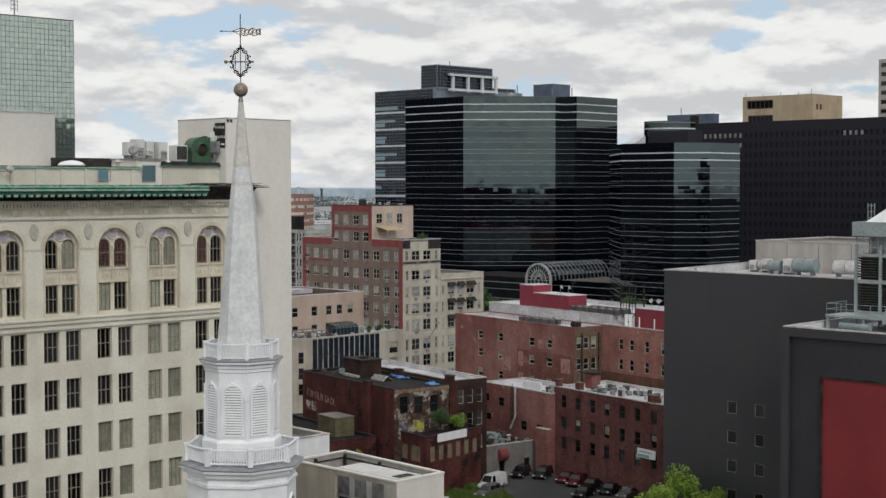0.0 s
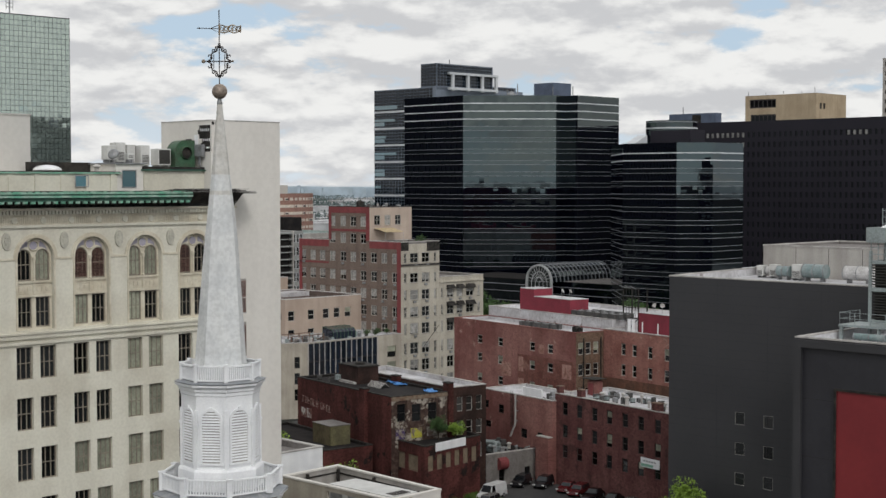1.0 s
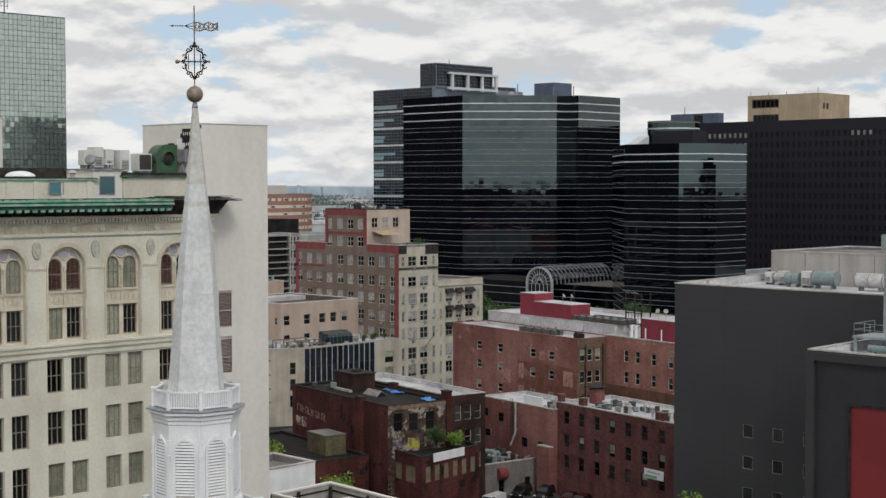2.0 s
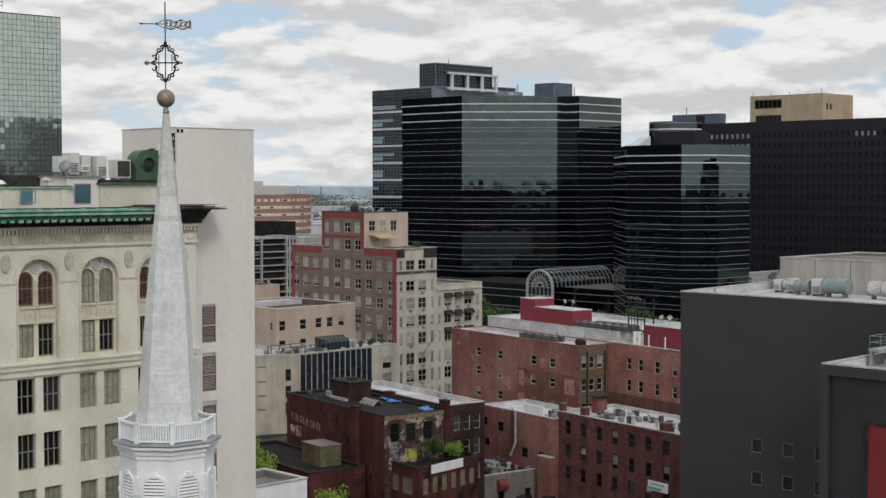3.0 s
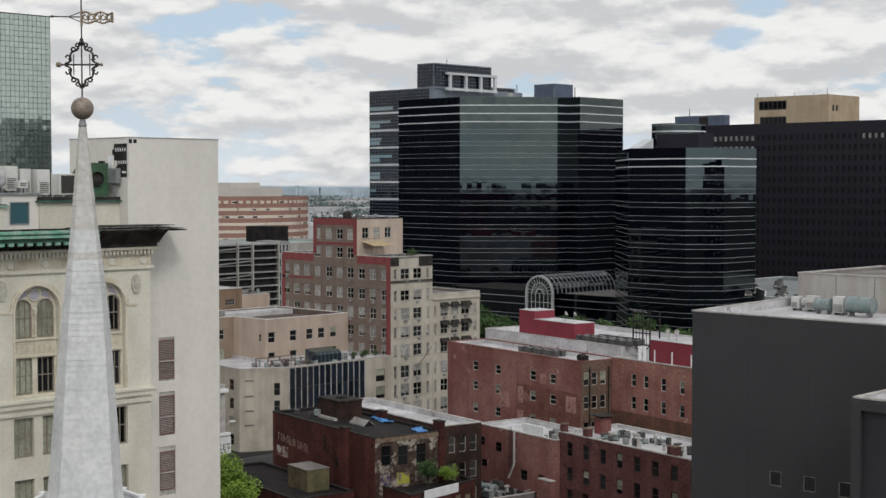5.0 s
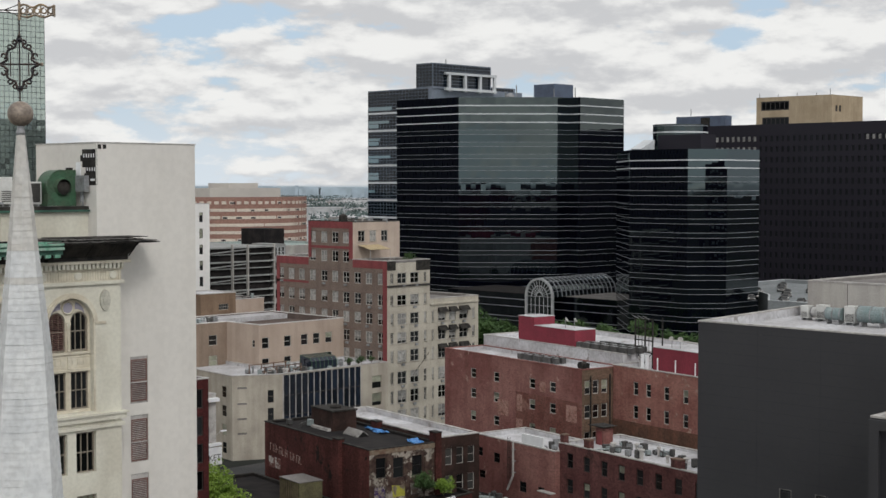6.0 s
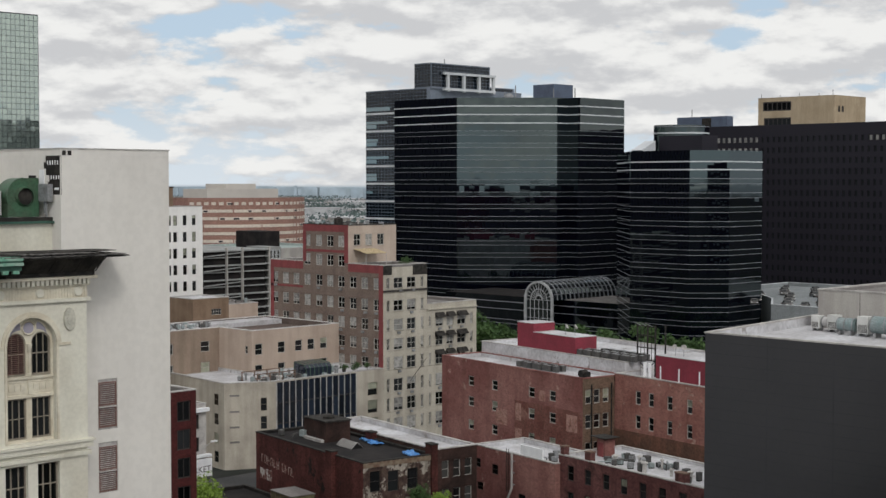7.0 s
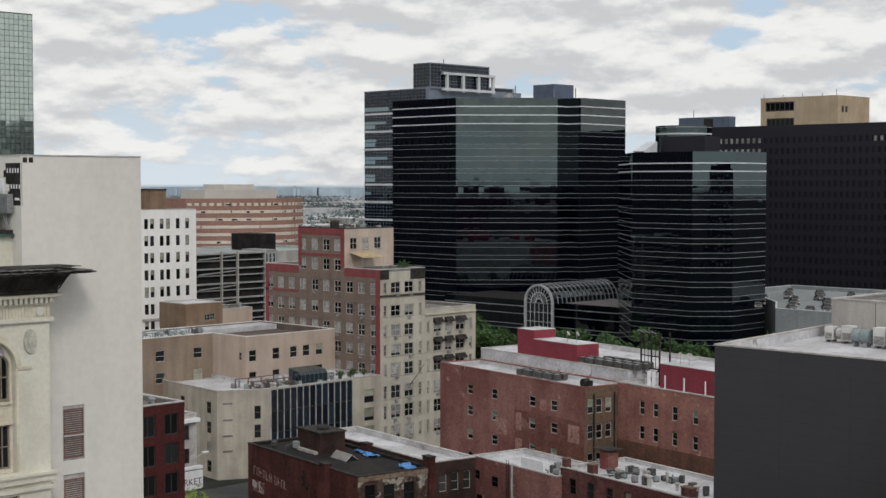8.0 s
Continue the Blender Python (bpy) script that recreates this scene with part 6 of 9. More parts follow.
# ---- gridded far towers ----


def panel_wall(parent, o, ang, length, z0, z1, w, h, gap, material, tilt, seed):
    """Many glass panels, each set a little out of true, in front of a dark backing."""
    rng = random.Random(seed)
    vs, fs = [], []
    m = face_pose(o, ang)
    z = z1 - h
    while z > z0:
        s = gap
        while s + w < length:
            a, b = rng.uniform(-tilt, tilt), rng.uniform(-tilt, tilt)
            i = len(vs)
            for x, zz, sx, sz in ((s, z, -1, -1), (s + w - gap, z, 1, -1), (s + w - gap, z + h - gap, 1, 1), (s, z + h - gap, -1, 1)):
                vs.append(m @ Vector((x, -0.15 + sx * a * w / 2 + sz * b * h / 2, zz)))
            fs.append((i, i + 1, i + 2, i + 3))
            s += w
        z -= h
    me = bpy.data.meshes.new("glazing")
    me.from_pydata(vs, [], fs)
    tagged(put("glazing", me, material, parent), kind="stuff")


PALEG = glass("pale_green_mirror", (0.41, 0.475, 0.435), 1.5, 0.06, spread=0.0, metal=0.85)
left_t = thing("glass_tower", "tall pale green mirror glass tower with a dark grid", "skyscraper", (270, 530, 0))
block(left_t, [(268, 514), (308.4, 514), (308.4, 545), (268, 545)], 0, 110.8, GRIDF, ROOFG, GRIDF)
panel_wall(left_t, (268, 514), 0, 40.4, 40, 110.7, 1.828, 2.02, 0.15, PALEG, 0.012, 4)
panel_wall(left_t, (308.4, 514), 90, 31, 40, 110.7, 1.812, 2.02, 0.16, PALEG, 0.012, 5)
# out of view; added and lengthened so the black towers' west glass mirrors dark
side_t = thing("office_block", "unseen dark brown office block added beside the mirror glass tower", "skyscraper", (200, 530, 0))
pierced(side_t, (-70, 512), 0, 336, 0, 104, [2 + 3.0 * k for k in range(111)], [3 + 3.8 * k for k in range(26)], 1.6, 2.0, GRIDF, GLASSW)
bm = bmesh.new()
prism(bm, [(-70, 512.5), (266, 512.5), (266, 560), (-70, 560)], 0, 103.9)
put("core", bm, GRIDF, side_t)
mast = thing("roof_antenna", "lattice antenna mast on the tower roof", "antenna", (283.5, 515, 110.9))
bm = bmesh.new()
rod(bm, (0, 0, 0), (0, 0, 11), 0.3, 6)
for z in (2.5, 4, 5.5):
    rod(bm, (-1.4, 0, z), (1.4, 0, z), 0.15, 6)
for x in (-1.4, 1.4):
    rod(bm, (x, 0, 1.5), (x, 0, 6.5), 0.12, 6)
part("mast", bm, GREYMETAL, mast)

strip = thing("glass_tower", "grey gridded glass tower with white spandrel strips", "skyscraper", (560, 570, 0))
STEELF = mat("grey_mullion", (0.19, 0.22, 0.27), (0.15, 0.18, 0.22), 0.2, 0.5, 3, 0.0, fine_amount=0.1)
SLATEG = glass("slate_glass", (0.004, 0.009, 0.016), 1.42, 0.04, spread=0.1)
block(strip, [(540, 592.2), (540, 545), (607, 545), (607, 592.2)], 0, 96.4, STEELF, ROOFG, STEELF)
panel_wall(strip, (540, 592.2), -90, 47.2, 20, 96.3, 2.36, 1.62, 0.22, SLATEG, 0.004, 8)
for k in range(7):
    trim(strip, (540, 592.2), -90, 0, 84.3 - 8.9 * k, 47.2, 1.0, BAND, 0.3, "band")
SKYG = glass("sky_blue_glass", (0.10, 0.18, 0.21), 2.0, 0.05, spread=0.1)
for k in range(5):
    trim(strip, (540, 592.2), -90, 0.3, 86.2 - 8.9 * k, 8.0 + 10 * (k == 0), 2.0, SKYG, 0.24, "bright_panel")
    trim(strip, (540, 592.2), -90, 0.3, 79.6 - 8.9 * k, (16.0, 9.0, 17.0, 8.0, 5.0)[k], 1.4, SKYG, 0.24, "bright_panel")
block(strip, [(540.02, 556.2), (540.02, 544.3), (582.2, 544.3), (582.2, 556.2)], 96.2, 108.6, STEELF, ROOFG, STEELF)
for o, ang, ln in (((540.02, 556.2), -90, 11.9), ((540.02, 544.3), 0, 42.1)):
    panel_wall(strip, o, ang, ln, 96.5, 108.5, 2.3, 1.62, 0.22, SLATEG, 0.004, 9)
block(strip, [(586, 549), (606, 549), (606, 560), (586, 560)], 95, 98.8, STEELF, ROOFG, STEELF)
panel_wall(strip, (586, 549), 0, 20, 95, 98.7, 2.3, 1.62, 0.22, SLATEG, 0.004, 10)
bm = bmesh.new()
rod(bm, (555, 550, 108.4), (555, 550, 111.5), 0.25, 6)
put("aerial", bm, GREYMETAL, strip)
steel = thing("steel_frame", "white steel roof frame in front of the tower top", "frame", (565, 543, 96))
for x in (549.2, 560.6, 571.6, 582.2):
    bm = bmesh.new()
    box(bm, x, 542.0, 94.9, x + 1.5, 543.2, 103.6)
    put("post", bm, BAND, steel)
for z in (95.4, 103.2):
    bm = bmesh.new()
    box(bm, 547.0, 541.8, z, 584, 543.4, z + 1.2)
    put("beam", bm, BAND, steel)
for x in (549.2, 582.2):
    bm = bmesh.new()
    box(bm, x, 543.4, 103.2, x + 1.2, 549, 104.2)
    put("tie_beam", bm, BAND, steel)
plant = thing("roof_plant", "blue grey plant room on the black tower roof", "plant room", (405, 345, 76.8))
BLUEG = mat("blue_grey_cladding", (0.10, 0.13, 0.19), (0.08, 0.10, 0.15), 0.3, 0.6, 3, 0.0)
bm = bmesh.new()
box(bm, 393.5, 339, 76.7, 403, 348, 81.6)
put("box", bm, BLUEG, plant)
for x, y, h in ((386, 349, 4.5), (393.5, 339.2, 3.5), (404, 339, 4), (383.5, 351.5, 2.5)):
    bm = bmesh.new()
    rod(bm, (x, y, 76.7), (x, y, 76.7 + h), 0.18, 6)
    put("antenna", bm, GREYMETAL, plant)
bm = bmesh.new()
lathe(bm, [(1.6, 76.7), (1.6, 77.6), (0.9, 78.4), (0.1, 78.7)], 12, 0, pose(384.5, 350.5, 0))
put("cowl", bm, GREYMETAL, plant)
plant2 = thing("roof_plant", "grey blue plant room on the dark bronze block", "plant room", (481, 339, 69.5))
bm = bmesh.new()
box(bm, 476, 328.5, 69.4, 480, 350.2, 73.6)
put("box", bm, BLUEG, plant2)
bm = bmesh.new()
box(bm, 475.9, 335.2, 69.45, 475.98, 339.2, 73.0)
put("door", bm, CHAR, plant2, "dark roller door")
bm = bmesh.new()
rod(bm, (478, 345, 73.5), (478, 345, 76.4), 0.16, 6)
put("aerial", bm, GREYMETAL, plant2)
# bright windows imitated by pale opaque sheets; nothing here gives light
for y in [343.5 - 2.25 * k for k in range(6, 15)]:
    for z in (63.7, 60.0):
        bm = bmesh.new()
        box(bm, 469.9, y - 0.5, z, 469.96, y + 0.5, z + 1.7)
        put("lit_pane", bm, BLINDP, grid_b)
for y in (268.5, 266.2, 264.0, 261.7):
    bm = bmesh.new()
    box(bm, 469.9, y - 0.5, 63.7, 469.96, y + 0.5, 65.3)
    put("lit_pane", bm, BLINDP, grid_b)
far_r = thing("office_block", "pale office tower with dark window bands", "skyscraper", (545, 270, 0))
block(far_r, [(530, 288.3), (530, 250), (560, 250), (560, 288.3)], 0, 95, CONC, ROOFG, CONC,
      {0: [(1.0, 92 - 3.6 * k, 37, 1.7) for k in range(6)]}, nx=8, nz=1, bar=0.3, pane_mat=GLASSW)

# ---- barrel-vaulted atrium ----
atrium = thing("glass_atrium", "barrel vaulted glass atrium with a white arched gable", "atrium", (355, 302.8, 0))
AX, AY, AR, AZ = 345.0, 302.8, 5.3, 16.4
ATW = mat("pale_steel_rib", (0.45, 0.46, 0.47), (0.36, 0.37, 0.38), 0.5, 0.5, 4, 0.0)
m_ = pose(AX, AY, 0, 0, 0, -90)
bm = bmesh.new()
arch_band(bm, 0, AZ, AR - 0.55, AR, -0.4, 0.3, 28)
for s in (-1, 1):
    x0, x1 = sorted((s * (AR - 0.55), s * AR))
    box(bm, x0, -0.4, 3, x1, 0.3, AZ)
bmesh.ops.transform(bm, matrix=m_, verts=bm.verts)
put("gable_arch", bm, ATW, atrium)
for k in range(1, 12):
    t = math.pi * k / 12
    bm = bmesh.new()
    rod(bm, (1.2 * math.cos(t), 0, AZ + 1.2 * math.sin(t)), ((AR - 0.4) * math.cos(t), 0, AZ + (AR - 0.4) * math.sin(t)), 0.1, 6)
    bmesh.ops.transform(bm, matrix=m_, verts=bm.verts)
    put("spoke", bm, ATW, atrium)
for r in (1.2, 3.0):
    bm = bmesh.new()
    arch_band(bm, 0, AZ, r - 0.1, r + 0.1, -0.1, 0.1, 20)
    bmesh.ops.transform(bm, matrix=m_, verts=bm.verts)
    put("ring_bar", bm, ATW, atrium)
for x in (-3.2, -1.6, 0, 1.6, 3.2):
    bm = bmesh.new()
    rod(bm, (x, 0, 3), (x, 0, AZ), 0.1, 6)
    bmesh.ops.transform(bm, matrix=m_, verts=bm.verts)
    put("mullion", bm, ATW, atrium)
for z in (6, 8.6, 11.2, 13.8, AZ):
    bm = bmesh.new()
    rod(bm, (-AR + 0.4, 0, z), (AR - 0.4, 0, z), 0.09, 6)
    bmesh.ops.transform(bm, matrix=m_, verts=bm.verts)
    put("transom", bm, ATW, atrium)
bm = bmesh.new()
bm.faces.new([bm.verts.new((x, 0.25, z)) for x, z in [(-AR + 0.3, 3), (AR - 0.3, 3)] + arc_line(0, AZ, AR - 0.3, 20)])
bmesh.ops.transform(bm, matrix=m_, verts=bm.verts)
put("gable_glass", bm, TOWERG, atrium)
bm = bmesh.new()
n = 20
a = [[bm.verts.new((x, (AR - 0.1) * math.cos(math.pi * i / n), AZ + (AR - 0.1) * math.sin(math.pi * i / n))) for i in range(n + 1)] for x in (0.3, 29)]
for i in range(n):
    bm.faces.new((a[0][i], a[1][i], a[1][i + 1], a[0][i + 1]))
bmesh.ops.transform(bm, matrix=pose(AX, AY, 0), verts=bm.verts)
put("vault_glass", bm, TOWERG, atrium)
for k in range(15):
    bm = bmesh.new()
    arch_band(bm, 0, AZ, AR - 0.08, AR + 0.12, 0, 0.22, 20)
    bmesh.ops.transform(bm, matrix=pose(AX + 1.9 * (k + 1), AY, 0, 0, 0, -90), verts=bm.verts)
    put("rib", bm, BANDD, atrium)
for k in range(1, 10):
    t = math.pi * k / 10
    bm = bmesh.new()
    rod(bm, (AX, AY + AR * math.cos(t), AZ + AR * math.sin(t)), (AX + 29, AY + AR * math.cos(t), AZ + AR * math.sin(t)), 0.07, 5)
    put("purlin", bm, BANDD, atrium)
bm = bmesh.new()
box(bm, 350.2, 270.2, 16.1, 371.8, 298, 16.45)
put("podium_roof", bm, ROOFG, atrium)
bm = bmesh.new()
box(bm, 350.2, 307.8, 16.1, 371.8, 344.8, 16.4)
put("podium_roof", bm, ROOFB, atrium)

# ---- curved brick offices: window bands and roof blocks ----
GLOW = mat("cream_window_band", (0.70, 0.62, 0.53), (0.60, 0.52, 0.44), 0.05, 0.5, 1, 0.0)
rng = random.Random(17)
for i, a, ang, length in edges(RPTS):
    if i > 11:
        continue
    for row, z in enumerate((34.6, 29.6, 24.5, 19.4, 14.3, 9.2)):
        if row == 0 or i > 7:
            n = 2
        else:
            n = 1
        for k in range(n):
            s0, s1 = length * k / n, length * (k + 1) / n
            m0 = 1.0 if n == 2 else (0.9 if (i + row) % 4 == 0 else 0.0)
            trim(round_b, a, ang, s0 + m0, z, s1 - s0 - m0 - (1.0 if n == 2 else 0), 2.0, GLOW, 0.25, "window_band")
            if rng.random() < 0.3:
                trim(round_b, a, ang, s0 + m0 + 0.6, z + 0.3, rng.uniform(1.5, 4), 1.1, GRIDF, 0.3, "open_pane")
for x0, y0, x1, y1, z in ((628, 852, 690, 880, 45.5), (650, 860, 676, 884, 49)):
    bm = bmesh.new()
    box(bm, x0, y0, 39, x1, y1, z)
    put("roof_block", bm, mat("pale_far_concrete", (0.50, 0.47, 0.43), (0.45, 0.42, 0.39), 0.02, 0.9, 0.2, 0.0, fine_amount=0.05), round_b)

# ---- distance: warehouses, woods and a far skyline ----
rng = random.Random(21)
view = Vector((0.7071, 0.7071))
side = Vector((0.7071, -0.7071))
PALER = mat("pale_warehouse", (0.55, 0.56, 0.57), (0.40, 0.41, 0.42), 0.01, 0.8, 0.1, 0.0)
for k in range(110):
    d, s = rng.uniform(1250, 3900), rng.uniform(-0.20, -0.02)
    p = view * d + side * d * s
    w, l, h = rng.uniform(25, 110), rng.uniform(20, 60), rng.uniform(6, 14)
    wh = thing("warehouse", "pale distant warehouse with a flat roof", "warehouse", (p.x, p.y, 0), rng.uniform(-10, 10), "distant warehouses")
    bm = bmesh.new()
    box(bm, -w / 2, -l / 2, 0, w / 2, l / 2, h)
    part("wall", bm, PALER if k % 3 else CONC, wh)
    bm = bmesh.new()
    box(bm, -w / 2 - 0.5, -l / 2 - 0.5, h, w / 2 + 0.5, l / 2 + 0.5, h + 0.8)
    part("roof", bm, ROOFW, wh)
vs, fs = [], []
for k in range(60000):
    d = 1300 + 3000 * rng.random() ** 0.8
    s = rng.uniform(-0.26, 0.02)
    p = view * d + side * d * s
    if noise.noise((p.x / 210, p.y / 210, 0)) < 0.12:
        continue
    size = rng.uniform(1.3, 2.8)
    c = Vector((p.x, p.y, rng.uniform(2, 15)))
    u = Vector((rng.uniform(-1, 1), rng.uniform(-1, 1), rng.uniform(-1, 1))).normalized() * size
    v = u.cross(Vector((rng.uniform(-1, 1), rng.uniform(-1, 1), rng.uniform(-1, 1)))).normalized() * size * rng.uniform(0.5, 0.9)
    i = len(vs)
    vs += [c - u, c + v * 0.8, c + u, c - v]
    fs.append((i, i + 1, i + 2, i + 3))
me = bpy.data.meshes.new("far_woods")
me.from_pydata(vs, [], fs)
# leaf colour lightened and greyed to imitate haze over the distance
tagged(part("far_woods", me, mat("haze_tinted_leaf", (0.10, 0.135, 0.13), (0.14, 0.18, 0.18), 0.01, 0.9, 0.2, 0.0)), "distant dark green woods between the warehouses", "woods", kind="stuff")
# aerial haze is painted into this blue-grey colour; there is no volume
HAZE = mat("haze_tinted_skyline", (0.40, 0.49, 0.57), (0.46, 0.55, 0.62), 0.002, 1.0, 0.02, 0.0)
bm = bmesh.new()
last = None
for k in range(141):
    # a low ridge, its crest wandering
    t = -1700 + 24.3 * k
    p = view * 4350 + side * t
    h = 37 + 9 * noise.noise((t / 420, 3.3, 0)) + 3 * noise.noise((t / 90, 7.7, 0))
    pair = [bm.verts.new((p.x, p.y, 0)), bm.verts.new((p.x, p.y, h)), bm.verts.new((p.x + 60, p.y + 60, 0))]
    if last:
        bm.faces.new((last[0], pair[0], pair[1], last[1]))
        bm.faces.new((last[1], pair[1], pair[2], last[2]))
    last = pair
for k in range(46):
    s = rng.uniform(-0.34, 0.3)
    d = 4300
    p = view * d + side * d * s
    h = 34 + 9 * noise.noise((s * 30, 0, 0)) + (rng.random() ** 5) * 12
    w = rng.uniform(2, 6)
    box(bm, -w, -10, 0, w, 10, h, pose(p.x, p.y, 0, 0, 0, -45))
tagged(part("backdrop", bm, HAZE), "far skyline with blue haze painted into its colour", "backdrop", kind="structure")

# ---- near roofs ----
encl = thing("roof_enclosure", "pale rooftop plant enclosure with an open top", "enclosure", (93, 102, 0))
EP = [(89.4, 110.2), (89.4, 95.3), (95.5, 95.4), (96.5, 110.5)]
for i, a, ang, length in edges(EP):
    front(encl, a, ang, length, 0, 19.35, [(7.6, 16.2, 6.2, 2.85)] if i == 0 else [], SIDING if i else BEIGE, depth=0.25, nx=1, nz=1, bar=0.02, pane_mat=CHAR) if i else \
        put("wall", wall_skin(a, ang, length, 0, 19.35, [(6.4, 13.4, 7.6, 5.55)], 0.3), BEIGE, encl)
bm = bmesh.new()
ring(bm, EP, -0.06, 0.4, 19.35, 19.5)
put("coping", bm, SIDING, encl)
for i, a, ang, length in edges(EP):
    if i:
        bm = bmesh.new()
        box(bm, 0.35, 0.28, 16.2, length - 0.35, 0.32, 19.34, face_pose(a, ang))
        put("lining", bm, CONC, encl)
        bm = bmesh.new()
        box(bm, 0.35, 0.22, 18.75, length - 0.35, 0.38, 18.9, face_pose(a, ang))
        put("wind_beam", bm, CHAR, encl)
bm = bmesh.new()
prism(bm, inset(EP, 0.35), 15.0, 15.2)
put("roof", bm, ROOFG, encl)
for x, y in ((95.3, 104), (95.6, 109.4), (92, 109.6)):
    bm = bmesh.new()
    box(bm, x - 0.12, y - 0.12, 16.2, x + 0.12, y + 0.12, 19.3)
    put("post", bm, CHAR, encl)
chill = thing("chiller", "large pale roof chiller inside the enclosure", "air conditioner", (92.6, 101.2, 16.2))
bm = bmesh.new()
box(bm, -1.7, -4.2, 0.3, 1.7, 4.2, 3.0)
bmesh.ops.bevel(bm, geom=bm.edges[:], offset=0.08, segments=2, affect="EDGES")
part("casing", bm, mat("white_enamel", (0.62, 0.62, 0.6), (0.5, 0.5, 0.48), 1.5, 0.4, 8, 0.05, streak=0.2), chill)
bm = bmesh.new()
for y in (-4.0, -3.4):
    for k in range(6):
        box(bm, -1.0 + 0.35 * k, y, 3.0, -0.85 + 0.35 * k, y + 0.5, 3.06)
part("grille", bm, FRAMED, chill)
for y in (-2.6, -0.2, 2.2):
    bm = bmesh.new()
    box(bm, -1.76, y, 0.6, -1.7, y + 1.6, 2.7)
    part("door", bm, GREYMETAL, chill)
bm = bmesh.new()
box(bm, -1.6, -4.1, -1.0, -1.4, 4.1, 0.3)
box(bm, 1.4, -4.1, -1.0, 1.6, 4.1, 0.3)
box(bm, -1.4, -0.2, -0.2, 1.4, 0.2, 0.1)
part("skid", bm, CHAR, chill)
ac_unit((90.9, 105.6, 15.2), 1.3, 1.3, 1.9)
ac_unit((91.6, 107.6, 15.2), 1.2, 1.2, 1.4)
low_w = thing("low_building", "low white building with a parapet and dark window", "building", (95, 122, 0))
block(low_w, [(84, 127), (84, 120.3), (102.9, 120.3), (103, 127)], 0, 19.1, WHITE, ROOFG, COPING,
      {1: [(9.5, 14.5, 1.2, 2.2), (13.2, 14.5, 1.2, 2.2)]}, pane_mat=GLASSW)

# ---- plant on the dark clad buildings ----
dpent = thing("roof_penthouse", "pale concrete plant penthouse on the dark building", "penthouse", (170, 97, 35))
block(dpent, [(162, 105.1), (162, 84), (180, 84), (180, 105.1)], 34.9, 38.8, CONC, ROOFG, COPING, parapet=0.3)
for y in (100.5, 96, 91.5, 87):
    trim(dpent, (162, 105.1), -90, 105.1 - y, 35, 0.06, 3.7, FRAMED, 0.01, "joint")


WRAPW = mat("white_foil_wrap", (0.56, 0.55, 0.54), (0.42, 0.41, 0.40), 1.2, 0.45, 6, 0.2, streak=0.2)


def duct(at, length, r, turn, wrap=None):
    t = thing("roof_duct", "round grey insulated duct on roof stands", "duct", at, turn, "roof ducts")
    bm = bmesh.new()
    cyl(bm, r, r, 0, length, 18, pose(-length / 2, 0, r + 0.4, 0, 90))
    part("pipe", bm, wrap or mat("duct_wrap", (0.20, 0.27, 0.27), (0.28, 0.33, 0.33), 0.8, 0.4, 6, 0.1, metal=0.2), t)
    for x in (-length / 2 + 0.09, 0, length / 2 - 0.09):
        bm = bmesh.new()
        cyl(bm, r + 0.05, r + 0.05, -0.05, 0.05, 18, pose(x, 0, r + 0.4, 0, 90))
        part("flange", bm, GREYMETAL, t)
    for x in (-length / 3, length / 3):
        bm = bmesh.new()
        box(bm, x - 0.05, -r * 0.7, 0, x + 0.05, r * 0.7, 0.5)
        part("stand", bm, GREYMETAL, t)
    return t


duct((157.5, 99.3, 35.0), 1.8, 0.62, -90)
duct((157.2, 94.9, 35.0), 3.0, 0.82, -90)
duct((157.5, 89.4, 35.0), 3.6, 0.8, -90, WRAPW)
duct((159.6, 101.0, 35.0), 4.2, 0.5, -90, WRAPW)
ac_unit((159.4, 103.6, 35.0), 0.9, 1.0, 1.5, -90, False)
ac_unit((159.2, 101.6, 35.0), 1.1, 1.0, 1.7, -90, False)
ac_unit((157.8, 97.5, 35.0), 1.2, 1.2, 1.9, -90, False)
cool = thing("cooling_tower", "grey cooling tower with dark louvres and a white cap", "cooling tower", (134, 68, 32))
AQUA = mat("grey_green_steel", (0.33, 0.38, 0.38), (0.27, 0.31, 0.31), 0.6, 0.5, 6, 0.05, streak=0.15)
bm = bmesh.new()
box(bm, 130.6, 63, 33.6, 138, 72.7, 39.3)
put("body", bm, CHAR, cool)
bm = bmesh.new()
box(bm, 131.2, 63.4, 39.3, 137.6, 72.2, 41.0)
put("drum", bm, GREYMETAL, cool)
for z0, z1 in ((33.2, 33.7), (36.4, 36.75), (39.0, 39.3), (41.0, 42.4)):
    bm = bmesh.new()
    box(bm, 130.2 if z1 < 42 else 129.9, 62.5, z0, 138.4, 73.1 if z1 < 42 else 73.3, z1)
    put("band", bm, AQUA, cool)
for k in range(20):
    z = 33.8 + 0.26 * k
    if 36.2 < z < 36.8:
        continue
    bm = bmesh.new()
    box(bm, 0, -0.35, 0, 10.0, -0.1, 0.05, face_pose((130.6, 72.9), -90, 0.0, z) @ pose(0, 0, 0, -25))
    put("louver", bm, COND_, cool)
for k in range(14):
    bm = bmesh.new()
    rod(bm, (130.3, 73.0 - 0.75 * k, 39.3), (130.3, 73.0 - 0.75 * k, 41.0), 0.05, 5)
    put("cage_bar", bm, AQUA, cool)
for z in (39.9, 40.5):
    bm = bmesh.new()
    rod(bm, (130.3, 73.0, z), (130.3, 63, z), 0.04, 5)
    put("cage_rail", bm, AQUA, cool)
